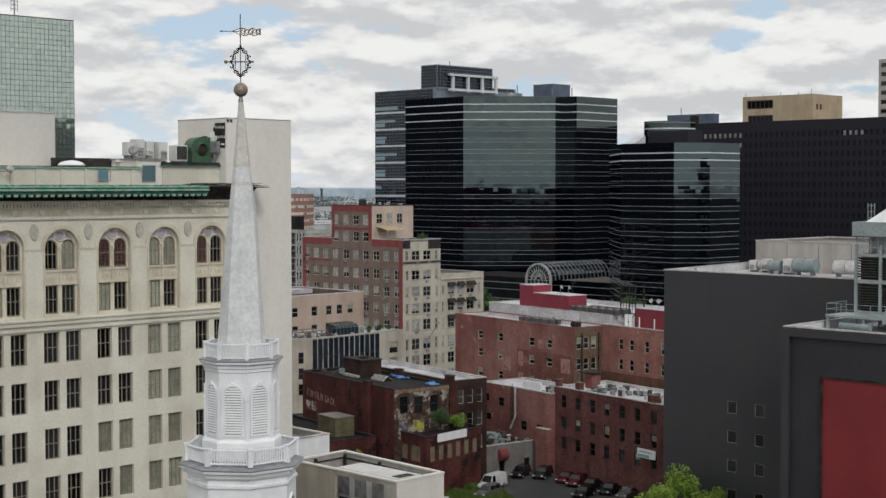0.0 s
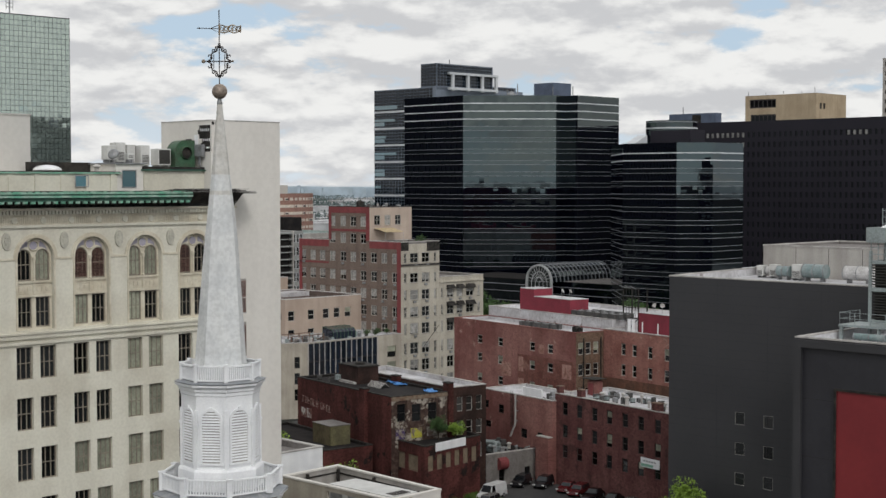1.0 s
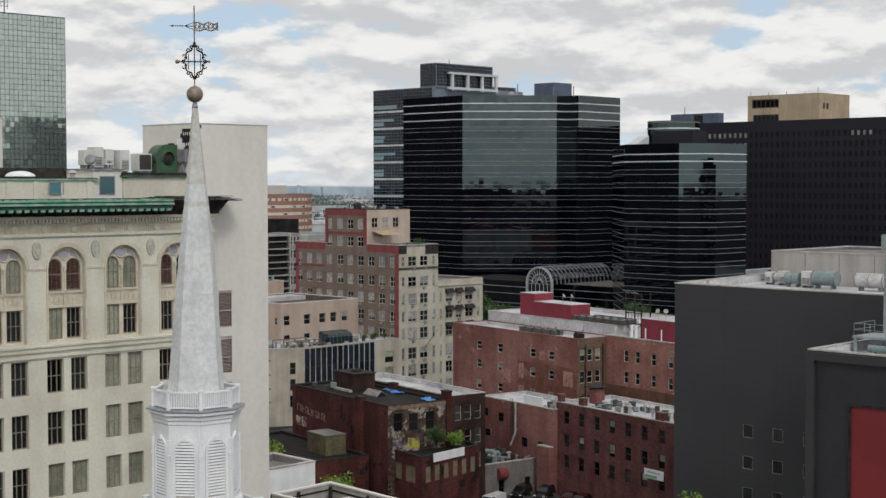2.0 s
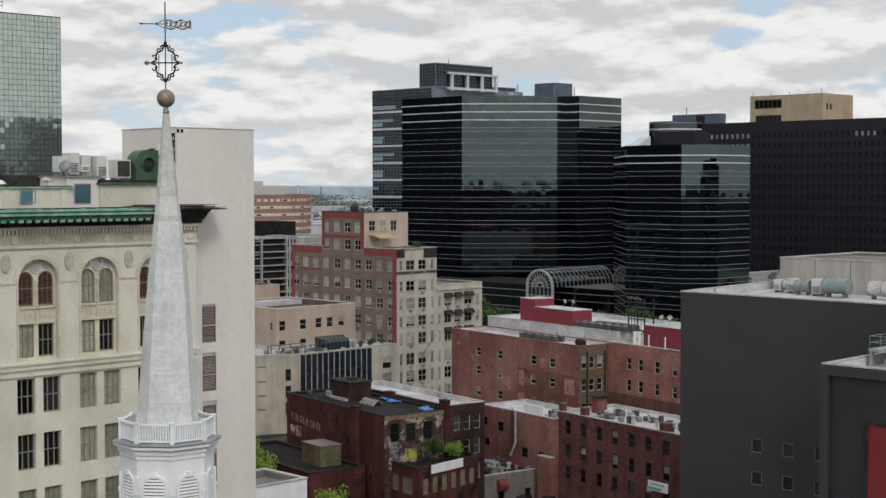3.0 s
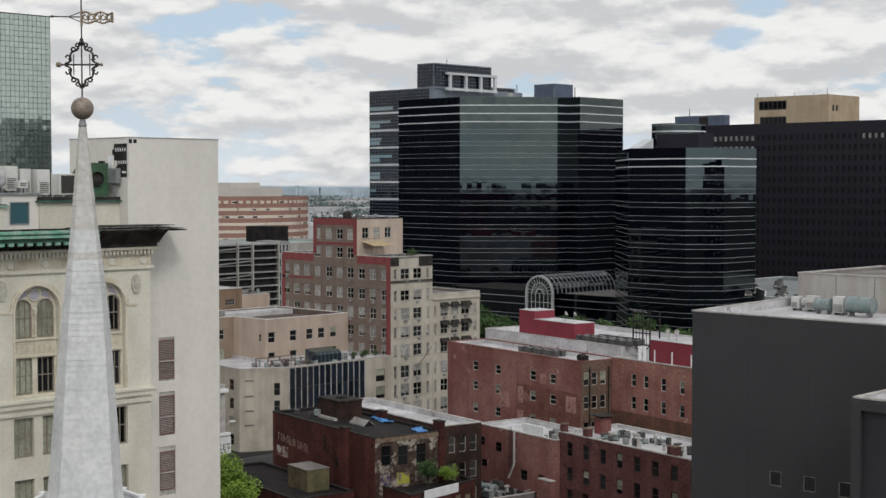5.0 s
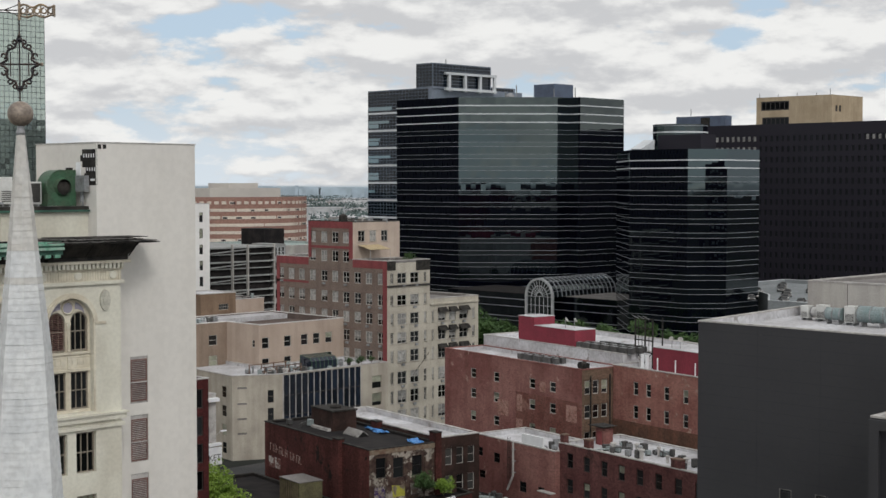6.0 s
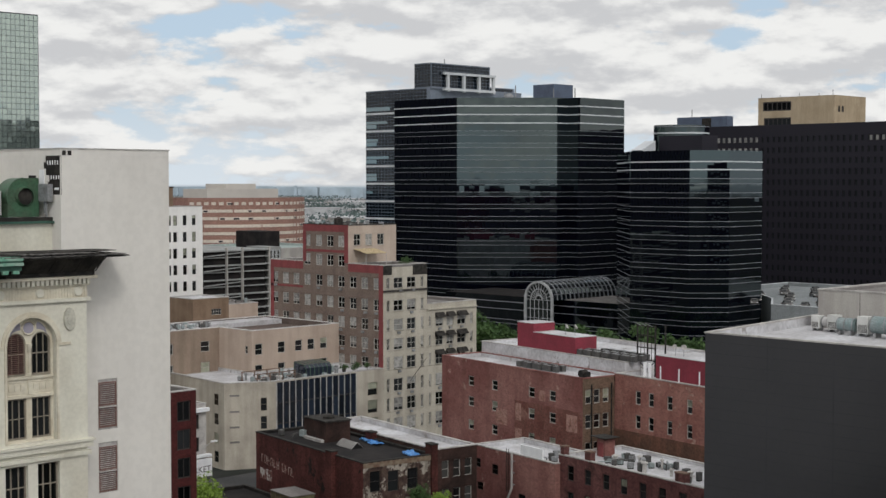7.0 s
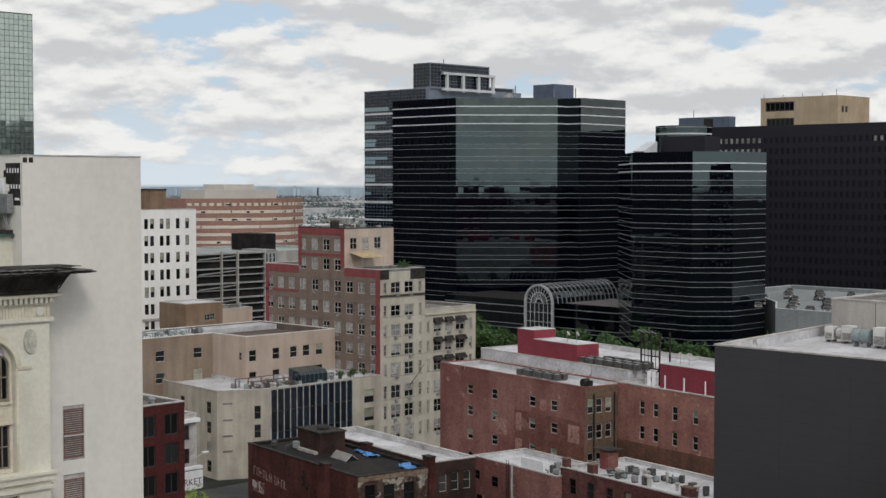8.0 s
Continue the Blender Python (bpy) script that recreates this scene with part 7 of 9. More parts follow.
for y in (73.0, 70.4, 67.8, 65.2):
    bm = bmesh.new()
    box(bm, 130.1, y - 0.12, 32.2, 130.4, y + 0.12, 40.2)
    put("post", bm, AQUA, cool)
bm = bmesh.new()
lo = [bm.verts.new(p) for p in ((130.2, 72.0, 42.4), (130.2, 62, 42.4), (138, 62, 42.4), (138, 72.0, 42.4))]
hi = [bm.verts.new(p) for p in ((131.5, 69.0, 44.6), (131.5, 62, 44.6), (137, 62, 44.6), (137, 69.0, 44.6))]
bm.faces.new(hi[::-1])
for i in range(4):
    j = (i + 1) % 4
    bm.faces.new((lo[i], hi[i], hi[j], lo[j]))
put("cap", bm, WHITE, cool)
bm = bmesh.new()
for dy in (0, 0.35, 0.7):
    rod(bm, (130.6, 72.0 - dy, 42.4), (130.6, 72.0 - dy, 44.2), 0.04, 5)
for z in (42.8, 43.4, 44.0):
    rod(bm, (130.6, 72.0, z), (130.6, 71.3, z), 0.03, 5)
put("ladder", bm, AQUA, cool)


def railing(parent, pts, z, h, step, material):
    for (x0, y0), (x1, y1) in zip(pts, pts[1:]):
        n = max(1, round(math.hypot(x1 - x0, y1 - y0) / step))
        for i in range(n + 1):
            x, y = x0 + (x1 - x0) * i / n, y0 + (y1 - y0) * i / n
            bm = bmesh.new()
            rod(bm, (x, y, z), (x, y, z + h), 0.03, 6)
            put("rail_post", bm, material, parent)
        for k in (0.5, 1.0):
            bm = bmesh.new()
            rod(bm, (x0, y0, z + h * k), (x1, y1, z + h * k), 0.025, 6)
            put("rail", bm, material, parent)


plat = thing("roof_platform", "grey steel service platform with handrails", "platform", (128, 70, 32))
bm = bmesh.new()
box(bm, 126.2, 60, 33.3, 130.1, 74.0, 33.5)
put("deck", bm, AQUA, plat)
for y in (73.8, 70, 66, 62):
    bm = bmesh.new()
    box(bm, 126.3, y - 0.12, 32.0, 126.6, y + 0.12, 33.3)
    put("leg", bm, AQUA, plat)
railing(plat, [(130.0, 73.9), (126.3, 73.9), (126.3, 60)], 33.5, 1.1, 1.6, AQUA)
duct((124.5, 69.8, 32.0), 3.2, 0.3, -90)

# ---- roofs of the brick block ----
U = face_pose(A0, SKEW)


def on_a(s, d, z):
    """A place s along and d behind the long brick wall."""
    p = U @ Vector((s, d, 0))
    return (p.x, p.y, z)


head = thing("roof_bulkhead", "red painted stepped roof bulkhead", "bulkhead", on_a(18, 11, 23))
for s0, s1, z1 in ((9.3, 13.4, 27.3), (13.42, 23.6, 25.95)):
    bm = bmesh.new()
    box(bm, s0, 8.3, 22.6, s1, 12.6, z1, U)
    put("wall", bm, CRIMSON, head)
    bm = bmesh.new()
    box(bm, s0 - 0.05, 8.25, z1, s1 + 0.05, 12.65, z1 + 0.08, U)
    put("roof", bm, ROOFW, head)
UB = face_pose(B0, SKEW)
head2 = thing("roof_bulkhead", "red painted roof bulkhead with white pipes", "bulkhead", tuple(UB @ Vector((14, 4, 21))))
bm = bmesh.new()
box(bm, 6.3, 2.2, 21.2, 26, 9, 25.0, UB)
put("wall", bm, CRIMSON, head2)
bm = bmesh.new()
box(bm, 6.25, 2.15, 25.0, 26.05, 9.05, 25.08, UB)
put("roof", bm, ROOFW, head2)
for s in (7.9, 11.6, 15.6):
    bm = bmesh.new()
    rod(bm, UB @ Vector((s, 1.6, 21.3)), UB @ Vector((s, 1.6, 23.6)), 0.1, 8)
    put("pipe", bm, WHITE, head2)
COND = mat("dark_condenser", (0.06, 0.06, 0.06), (0.10, 0.095, 0.09), 1.5, 0.6, 8, 0.1)


def condenser(at, turn, scale=1.0):
    t = thing("condenser_unit", "small dark condenser unit on a white roof", "air conditioner", at, turn, "roof condensers")
    bm = bmesh.new()
    box(bm, -0.45 * scale, -0.4 * scale, 0.15, 0.45 * scale, 0.4 * scale, 0.95 * scale)
    part("casing", bm, COND, t)
    bm = bmesh.new()
    cyl(bm, 0.34 * scale, 0.34 * scale, 0.95 * scale, 1.0 * scale, 14)
    part("fan_guard", bm, GREYMETAL, t)
    bm = bmesh.new()
    box(bm, -0.4 * scale, -0.35 * scale, 0, 0.4 * scale, 0.35 * scale, 0.15)
    part("foot", bm, GREYMETAL, t)
    return t


first = condenser(on_a(15.2, 4.2, 20.9), SKEW)
for k in range(1, 16):
    copy_thing(first, pose(*on_a(15.2 + 1.2 * (k % 8), 4.2 + 0.3 * (k % 2) + 1.3 * (k // 8), 20.9), 0, 0, SKEW))
for k in range(24):
    copy_thing(first, pose(*on_a(24.2 + 1.05 * (k % 12), 8.9 + 1.7 * (k // 12) + 0.3 * (k % 2), 23.25), 0, 0, SKEW + 90 * (k % 2)))
for k in range(9):
    copy_thing(first, pose(*on_a(25.5 + 1.15 * k, 12.6 + 0.5 * (k % 2), 23.25), 0, 0, SKEW))
fan = thing("roof_fan", "black round exhaust fan on the white roof", "fan", on_a(32.4, 2.4, 20.9), SKEW)
bm = bmesh.new()
cyl(bm, 0.6, 0.6, -0.5, 0.5, 18, pose(0, 0, 0.9, 90))
part("drum", bm, CHAR, fan)
bm = bmesh.new()
box(bm, -0.5, -0.4, 0, 0.5, 0.4, 0.4)
part("base", bm, GREYMETAL, fan)
bm = bmesh.new()
box(bm, 0.7, -0.4, 0.2, 1.2, 0.4, 1.3)
part("motor_box", bm, CHAR, fan)


def big_dish(at, turn, r=0.4):
    t = thing("satellite_dish", "pale satellite dish on a roof mast", "satellite dish", at, turn, "roof dishes")
    bm = bmesh.new()
    lathe(bm, [(0.02, 0.0), (r * 0.5, 0.05), (r * 0.85, 0.16), (r, 0.26), (r - 0.03, 0.27), (r * 0.5, 0.1), (0.02, 0.05)], 16, 0, pose(0, 0, 1.2, 60))
    part("reflector", bm, COPING, t, smooth=True)
    bm = bmesh.new()
    rod(bm, (0, 0, 0), (0, 0.05, 1.2), 0.05)
    part("mast", bm, GREYMETAL, t)
    return t


d0 = big_dish(on_a(19.8, 9.6, 26.03), 20)
copy_thing(d0, pose(*on_a(21.3, 10.2, 26.03), 0, 0, 60))
for s, d in ((9.0, 3.4), (10.3, 3.8), (18.0, 4)):
    p = UB @ Vector((s, d, 25.1))
    copy_thing(d0, pose(p.x, p.y, p.z, 0, 0, 30 * s))
for s, d, z in ((1.2, 4.0, 21.4), (4.5, 7.5, 21.4)):
    p = UB @ Vector((s, d, z))
    copy_thing(d0, pose(p.x, p.y, p.z, 0, 0, 50 * s))
UC = UB @ pose(-2.4, 0, -0.6)
scaff = thing("billboard_frame", "dark steel frame of an empty rooftop billboard", "billboard", tuple(UC @ Vector((3.4, 6, 21))))
for s in (1.6, 5.4):
    for d in (5.2, 7.2):
        bm = bmesh.new()
        rod(bm, UC @ Vector((s, d, 21.2)), UC @ Vector((s, d, 29.4)), 0.13, 6)
        put("post", bm, CHAR, scaff)
for z in (24.2, 26.0, 27.8, 29.2):
    bm = bmesh.new()
    rod(bm, UC @ Vector((1.4, 5.2, z)), UC @ Vector((5.6, 5.2, z)), 0.09, 6)
    put("beam", bm, CHAR, scaff)
for k in range(6):
    s = 1.6 + 0.76 * k
    bm = bmesh.new()
    rod(bm, UC @ Vector((s, 5.15, 24.2)), UC @ Vector((s, 5.15, 29.2)), 0.05, 5)
    put("slat", bm, CHAR, scaff)
for a, b in (((1.6, 21.2), (5.4, 24.2)), ((5.4, 21.2), (1.6, 24.2))):
    bm = bmesh.new()
    rod(bm, UC @ Vector((a[0], 5.2, a[1])), UC @ Vector((b[0], 5.2, b[1])), 0.08, 6)
    put("brace", bm, CHAR, scaff)
for k in range(3):
    bm = bmesh.new()
    rod(bm, UC @ Vector((2.4 + 1.2 * k, 5.2, 29.2)), UC @ Vector((2.2 + 1.2 * k, 3.9, 29.8)), 0.05, 5)
    put("lamp_arm", bm, GREYMETAL, scaff)
wp = thing("vent_pipe", "pair of thick white vent pipes on the roof edge", "pipe", tuple(UB @ Vector((4.9, 1.4, 21.3))), SKEW)
bm = bmesh.new()
cyl(bm, 0.28, 0.28, 0, 2.6, 12)
cyl(bm, 0.28, 0.28, 0, 2.5, 12, pose(0.75, 0.2, 0))
part("pipe", bm, WHITE, wp)
chim = thing("chimney_stack", "brick chimney stack against the side wall", "chimney", on_a(35.6, 1.0, 0), SKEW)
for s, d in ((35.05, 1.6), (35.05, 5.4)):
    bm = bmesh.new()
    rod(bm, on_a(s + 0.2, d, 3), on_a(s + 0.2, d, 20.6), 0.12, 8)
    put("drainpipe", bm, CHAR, chim)

# ---- roofs of the front row ----
UR = face_pose(R0, SKEW)


def on_r(s, d, z):
    p = UR @ Vector((s, d, 0))
    return (p.x, p.y, z)


for s, w in ((5.6, 1.0), (22.3, 1.6), (0.6, 0.7)):
    st = thing("chimney", "square brick chimney on the parapet", "chimney", on_r(s, 0.4, 14.1), SKEW)
    bm = bmesh.new()
    box(bm, -w / 2, -0.35, -0.2, w / 2, 0.55, 1.1)
    part("shaft", bm, BRICK2, st)
    bm = bmesh.new()
    box(bm, -w / 2 - 0.08, -0.42, 1.1, w / 2 + 0.08, 0.62, 1.25)
    part("cap", bm, COPINGR, st)
rng = random.Random(31)


def clutter(place, n, s0, s1, d0_, d1, z, label):
    """Small plant on a flat roof: boxes, cowls and bent pipes, each a thing of its own."""
    for k in range(n):
        s, d = rng.uniform(s0, s1), rng.uniform(d0_, d1)
        kind = rng.choice(("box", "cowl", "pipe", "box"))
        if kind == "box":
            t = thing("roof_box", label, "roof plant", place(s, d, z), rng.uniform(-15, 15) + SKEW)
            w, l, h = rng.uniform(0.4, 1.0), rng.uniform(0.4, 0.9), rng.uniform(0.5, 1.2)
            bm = bmesh.new()
            box(bm, -w / 2, -l / 2, 0.12, w / 2, l / 2, h)
            bmesh.ops.bevel(bm, geom=bm.edges[:], offset=0.03, segments=1, affect="EDGES")
            part("casing", bm, rng.choice((GREYMETAL, COND, COND, AQUA)), t)
            bm = bmesh.new()
            box(bm, -w / 2 + 0.05, -l / 2 + 0.05, 0, w / 2 - 0.05, l / 2 - 0.05, 0.12)
            part("foot", bm, CHAR, t)
        elif kind == "cowl":
            t = thing("roof_vent", label, "vent", place(s, d, z))
            r, h = rng.uniform(0.15, 0.3), rng.uniform(0.5, 1.1)
            bm = bmesh.new()
            lathe(bm, [(r, 0), (r, h), (r * 1.7, h + 0.06), (r * 1.6, h + 0.2), (0.05, h + 0.35)], 12)
            part("cowl", bm, rng.choice((GREYMETAL, COPING)), t)
        else:
            t = thing("roof_pipe", label, "pipe", place(s, d, z), rng.uniform(0, 180))
            l, h = rng.uniform(0.8, 2.2), rng.uniform(0.3, 0.9)
            bm = bmesh.new()
            rod(bm, (0, 0, 0), (0, 0, h), 0.1)
            rod(bm, (0, 0, h), (l, 0, h), 0.1)
            rod(bm, (l, 0, h), (l, 0, 0), 0.1)
            part("pipe", bm, rng.choice((GREYMETAL, AQUA, COND)), t)


clutter(on_r, 34, 6.6, 15, 2.0, 7.0, 13.75, "weathered metal plant on a white brick building roof")
clutter(on_r, 12, 16, 29, 1.5, 6.0, 13.75, "weathered metal plant on a white brick building roof")
UM = face_pose(M0, SKEW)


def on_m(s, d, z):
    p = UM @ Vector((s, d, 0))
    return (p.x, p.y, z)


clutter(on_m, 8, 11.2, 16.8, 2.5, 6.0, 12.35, "dark rooftop clutter behind a white parapet")
hatch = thing("roof_shelter", "small red brick stair head with a metal canopy", "bulkhead", on_r(2.8, 5.5, 13.7), SKEW)
bm = bmesh.new()
box(bm, -0.8, -0.7, 0, 0.8, 1.0, 2.3)
part("wall", bm, BRICK, hatch)
bm = bmesh.new()
box(bm, -1.5, -1.4, 2.6, 1.5, 1.2, 2.68)
part("canopy", bm, CHAR, hatch)
bm = bmesh.new()
box(bm, -0.45, -0.75, 0, 0.45, -0.69, 1.9)
part("door", bm, REDPAINT, hatch)
flue = thing("drainpipe", "bent galvanised flue pipe on a brick wall", "pipe", on_m(9.2, -0.3, 0), SKEW)
bm = bmesh.new()
rod(bm, (0, -0.1, 8.4), (0, -0.1, 13.2), 0.16)
rod(bm, (0, -0.1, 8.4), (-1.0, -0.3, 6.3), 0.16)
part("pipe", bm, COPING, flue)
for z in (8.8, 10.4, 12.0):
    bm = bmesh.new()
    box(bm, -0.22, -0.2, z, 0.22, 0.35, z + 0.08)
    part("bracket", bm, GREYMETAL, flue)
lad = thing("wall_ladder", "dark steel ladder on a brick wall", "ladder", on_m(8.0, -0.2, 0), SKEW)
bm = bmesh.new()
for x in (-0.25, 0.25):
    rod(bm, (x, 0, 7.6), (x, 0, 13.6), 0.035, 6)
for k in range(16):
    rod(bm, (-0.25, 0, 8.0 + 0.34 * k), (0.25, 0, 8.0 + 0.34 * k), 0.02, 5)
part("ladder", bm, CHAR, lad)
raised = thing("parapet_wall", "white rendered parapet wall on the brick roof", "wall", on_m(12.3, 0.4, 12.9), SKEW)
bm = bmesh.new()
box(bm, -2.1, -0.1, 0, 2.6, 0.15, 1.5)
part("wall", bm, WHITE, raised)
store = thing("store_building", "low grey shop with a red awning and roof plant", "building", (172, 160, 0))
SPL = rect((168.0, 170.5), SKEW, 13.4, 14.5)
block(store, SPL, 0, 5.0, mat("grey_render", (0.25, 0.235, 0.22), (0.20, 0.185, 0.175), 0.4, 0.9, 4, 0.1, streak=0.3), ROOFB, COPING,
      {1: [(3.6, 0.1, 1.1, 2.3), (8.6, 0.1, 1.1, 2.3)]}, pane_mat=GLASSW, parapet=0.3)
bm = bmesh.new()
cyl(bm, 0.95, 0.95, 0, 1.6, 16, face_pose(SPL[1], -10, 3.3, 3.4) @ pose(0, 0, 0, 0, 90))
awn = part("awning", bm, REDPAINT)
tagged(awn, "round red fabric awning over the shop door", "awning")
US = face_pose((168.0, 170.5), SKEW)


def on_s(s, d, z):
    p = US @ Vector((s, d, 0))
    return (p.x, p.y, z)


clutter(on_s, 42, 3, 12.6, 0.6, 10, 4.7, "tangled metal ducts and plant on a low shop roof")
for k, (s_, d_, l_, h_, r_) in enumerate(((8.2, 1.6, 2.6, 1.5, 0.3), (9.6, 3.0, 1.8, 2.3, 0.36), (10.8, 1.4, 2.2, 1.1, 0.28), (11.6, 4.2, 3.0, 1.8, 0.32), (7.0, 3.4, 2.4, 2.6, 0.26), (10.2, 6.0, 2.8, 1.3, 0.34))):
    bent = thing("bent_duct", "bent grey sheet metal duct on a low shop roof", "duct", on_s(s_, d_, 4.7), 37 * k, "shop roof ducts")
    bm = bmesh.new()
    path = [(0, 0, 0), (0, 0, h_ * 0.75), (0.18, 0, h_ * 0.94), (0.5, 0, h_), (l_ * 0.8, 0.1, h_ * 0.95), (l_, 0.25, h_ * 0.7)]
    for a, b in zip(path, path[1:]):
        rod(bm, a, b, r_, 12)
    part("duct", bm, AQUA if k % 2 else COPING, bent)
    bm = bmesh.new()
    box(bm, -r_ - 0.15, -r_ - 0.15, 0, r_ + 0.15, r_ + 0.15, 0.25)
    part("kerb", bm, GREYMETAL, bent)
sidebox = thing("brick_building", "small red brick shed with a white roof", "building", (180, 160, 0))
block(sidebox, rect(local(M0, SKEW, 15.2, -0.9), SKEW, 2.8, 0.85), 0, 7.3, BRICK, ROOFW, COPING, parapet=0.15)
banner = thing("wall_banner", "pale green and white banner sign on the brick wall", "sign", on_r(19.6, -0.15, 5.9), SKEW)
bm = bmesh.new()
box(bm, 0, -0.06, 0, 3.9, 0, 1.35)
part("board", bm, WHITE, banner)
bm = bmesh.new()
box(bm, 0.1, -0.08, 0.1, 2.6, -0.06, 0.5)
part("stripe", bm, mat("mint_green", (0.25, 0.5, 0.38), None, 1, 0.6, 5, 0), banner)
bm = bmesh.new()
for k in range(5):
    box(bm, 0.6 + 0.55 * k, -0.08, 0.8, 0.95 + 0.55 * k, -0.06, 1.0)
part("lettering", bm, GREYMETAL, banner)

# ---- trees ----


def tree(at, height, spread, leaves, leaf, seed, dark=False, stem=0.35, label="green leafy tree with an uneven crown"):
    """A tapered trunk with limbs, and a crown of many small leaves in loose clumps."""
    rng = random.Random(seed)
    t = thing("tree", label, "tree", at)
    bm = bmesh.new()
    trunk = height * stem
    r = height * 0.022
    cyl(bm, r * 1.3, r * 0.8, 0, trunk, 9)
    tips = []
    for k in range(9):
        a = k * 2.4 + rng.uniform(-0.3, 0.3)
        out = spread * rng.uniform(0.25, 0.72)
        z0, z1 = trunk * rng.uniform(0.75, 1.0), height * rng.uniform(0.55, 0.9)
        tip = Vector((out * math.cos(a), out * math.sin(a), z1))
        mid = Vector((tip.x * 0.4, tip.y * 0.4, z0 + (z1 - z0) * 0.55))
        rod(bm, (0, 0, z0), mid, r * 0.5, 6)
        rod(bm, mid, tip, r * 0.28, 5)
        tips += [tip, mid + (tip - mid) * 0.5]
    tips.append(Vector((0, 0, height * 0.92)))
    part("trunk", bm, BARK, t)
    clumps = []
    for tip in tips:
        for _ in range(3):
            clumps.append((tip + Vector((rng.gauss(0, 1), rng.gauss(0, 1), rng.gauss(0, 0.7))) * spread * 0.2, spread * rng.uniform(0.16, 0.34)))
    vs, fs = [], []
    for k in range(leaves):
        c, rad = rng.choice(clumps)
        d = Vector((rng.gauss(0, 1), rng.gauss(0, 1), rng.gauss(0, 0.8)))
        p = c + d.normalized() * rad * rng.random() ** 0.4
        n = Vector((rng.uniform(-1, 1), rng.uniform(-1, 1), rng.uniform(0, 1.2))).normalized()
        u = n.orthogonal().normalized()
        u.rotate(Matrix.Rotation(rng.uniform(0, 6.28), 3, n))
        v = n.cross(u)
        s = leaf * rng.uniform(0.6, 1.3)
        i = len(vs)
        vs += [p - u * s, p - v * s * 0.5, p + u * s, p + v * s * 0.5]
        fs.append((i, i + 1, i + 2, i + 3))
    me = bpy.data.meshes.new("crown")
    me.from_pydata(vs, [], fs)
    part("crown", me, LEAFD if dark else LEAF, t)
    return t


tree((138.2, 99.6, 0), 12.5, 4.9, 34000, 0.17, 1, label="bright green leafy tree beside the dark building")
tree((139.0, 94.6, 0), 11.3, 3.6, 16000, 0.17, 2, label="bright green leafy tree beside the dark building")
tree((137.6, 178.2, 0), 11.8, 4.8, 9000, 0.22, 3, False, label="dense green tree by the low dark roof")
tree((134.4, 170.5, 0), 10.2, 4.2, 8000, 0.22, 4, False, label="dense green tree by the low dark roof")
tree((133.6, 152.6, 0), 8.2, 3.6, 6500, 0.18, 5, label="pale green shrubby tree in the yard")
tree((140.5, 163.0, 0), 4.2, 2.4, 2500, 0.18, 6, label="pale green shrubby tree in the yard")
tree((156.8, 157.4, 8.5), 3.6, 1.8, 2600, 0.13, 7, True, 0.25, "dark shrub growing on the annex roof")
tree((159.3, 156.4, 8.5), 2.2, 1.5, 2000, 0.13, 8, False, 0.25, "bright green shrub growing on the annex roof")
for k in range(19):
    y = 324 - 7.2 * k
    tree((306 + 6 * math.sin(k * 2.1), y, 0), 13.4 + 1.6 * math.sin(k * 1.7), 6.6, 9500, 0.42, 40 + k, True, label="dark green street tree before the black podium")
tree((318, 212, 0), 14, 7, 2400, 0.5, 70, True, label="dark green street tree by the parking deck")
tree((322, 203, 0), 13, 7, 2400, 0.5, 71, True, label="dark green street tree by the parking deck")
vs, fs = [], []
rng = random.Random(77)
sheet("verge", [(147, 150.5), (160.5, 155.6), (165.5, 154.2), (160, 147), (157, 142), (146, 143)], 0.035, mat("rough_grass", (0.06, 0.085, 0.025), (0.10, 0.105, 0.045), 0.6, 0.95, 4, 0.2), "rough green verge beside the parking lot", "grass")
for k in range(16000):
    x, y = rng.uniform(146, 166), rng.uniform(142.5, 156)
    if noise.noise((x / 3, y / 3, 3)) < -0.2 or y > 150.5 + (x - 147) * 0.35 or x > 157 + (y - 142) * 0.6:
        continue
    h, a = rng.uniform(0.25, 0.9), rng.uniform(0, 6.28)
    i = len(vs)
    u = Vector((math.cos(a), math.sin(a), 0)) * 0.16
    p = Vector((x, y, 0.02))
    vs += [p - u, p + u, p + Vector((rng.uniform(-0.2, 0.2), rng.uniform(-0.2, 0.2), h))]
    fs.append((i, i + 1, i + 2))
me = bpy.data.meshes.new("weeds")
me.from_pydata(vs, [], fs)
tagged(part("weeds", me, mat("weed_leaf", (0.07, 0.125, 0.025), (0.11, 0.16, 0.04), 0.8, 0.8, 4, 0.0)), "rough green weeds at the edge of the lot", "grass", kind="stuff")

# ---- parked cars ----
TYRE = mat("tyre_rubber", (0.02, 0.02, 0.02), None, 4, 0.9, 9, 0)
CARGLASS = glass("car_glass", (0.01, 0.012, 0.014), 1.5, 0.05)
HEADL = mat("lamp_lens", (0.7, 0.7, 0.68), None, 4, 0.2, 9, 0)
TAILL = mat("tail_lens", (0.35, 0.02, 0.02), None, 4, 0.3, 9, 0)


def car_paint(name, rgb):
    return mat(name, rgb, tuple(c * 0.85 for c in rgb), 0.8, 0.22, 6, 0.0, fine_amount=0.05)


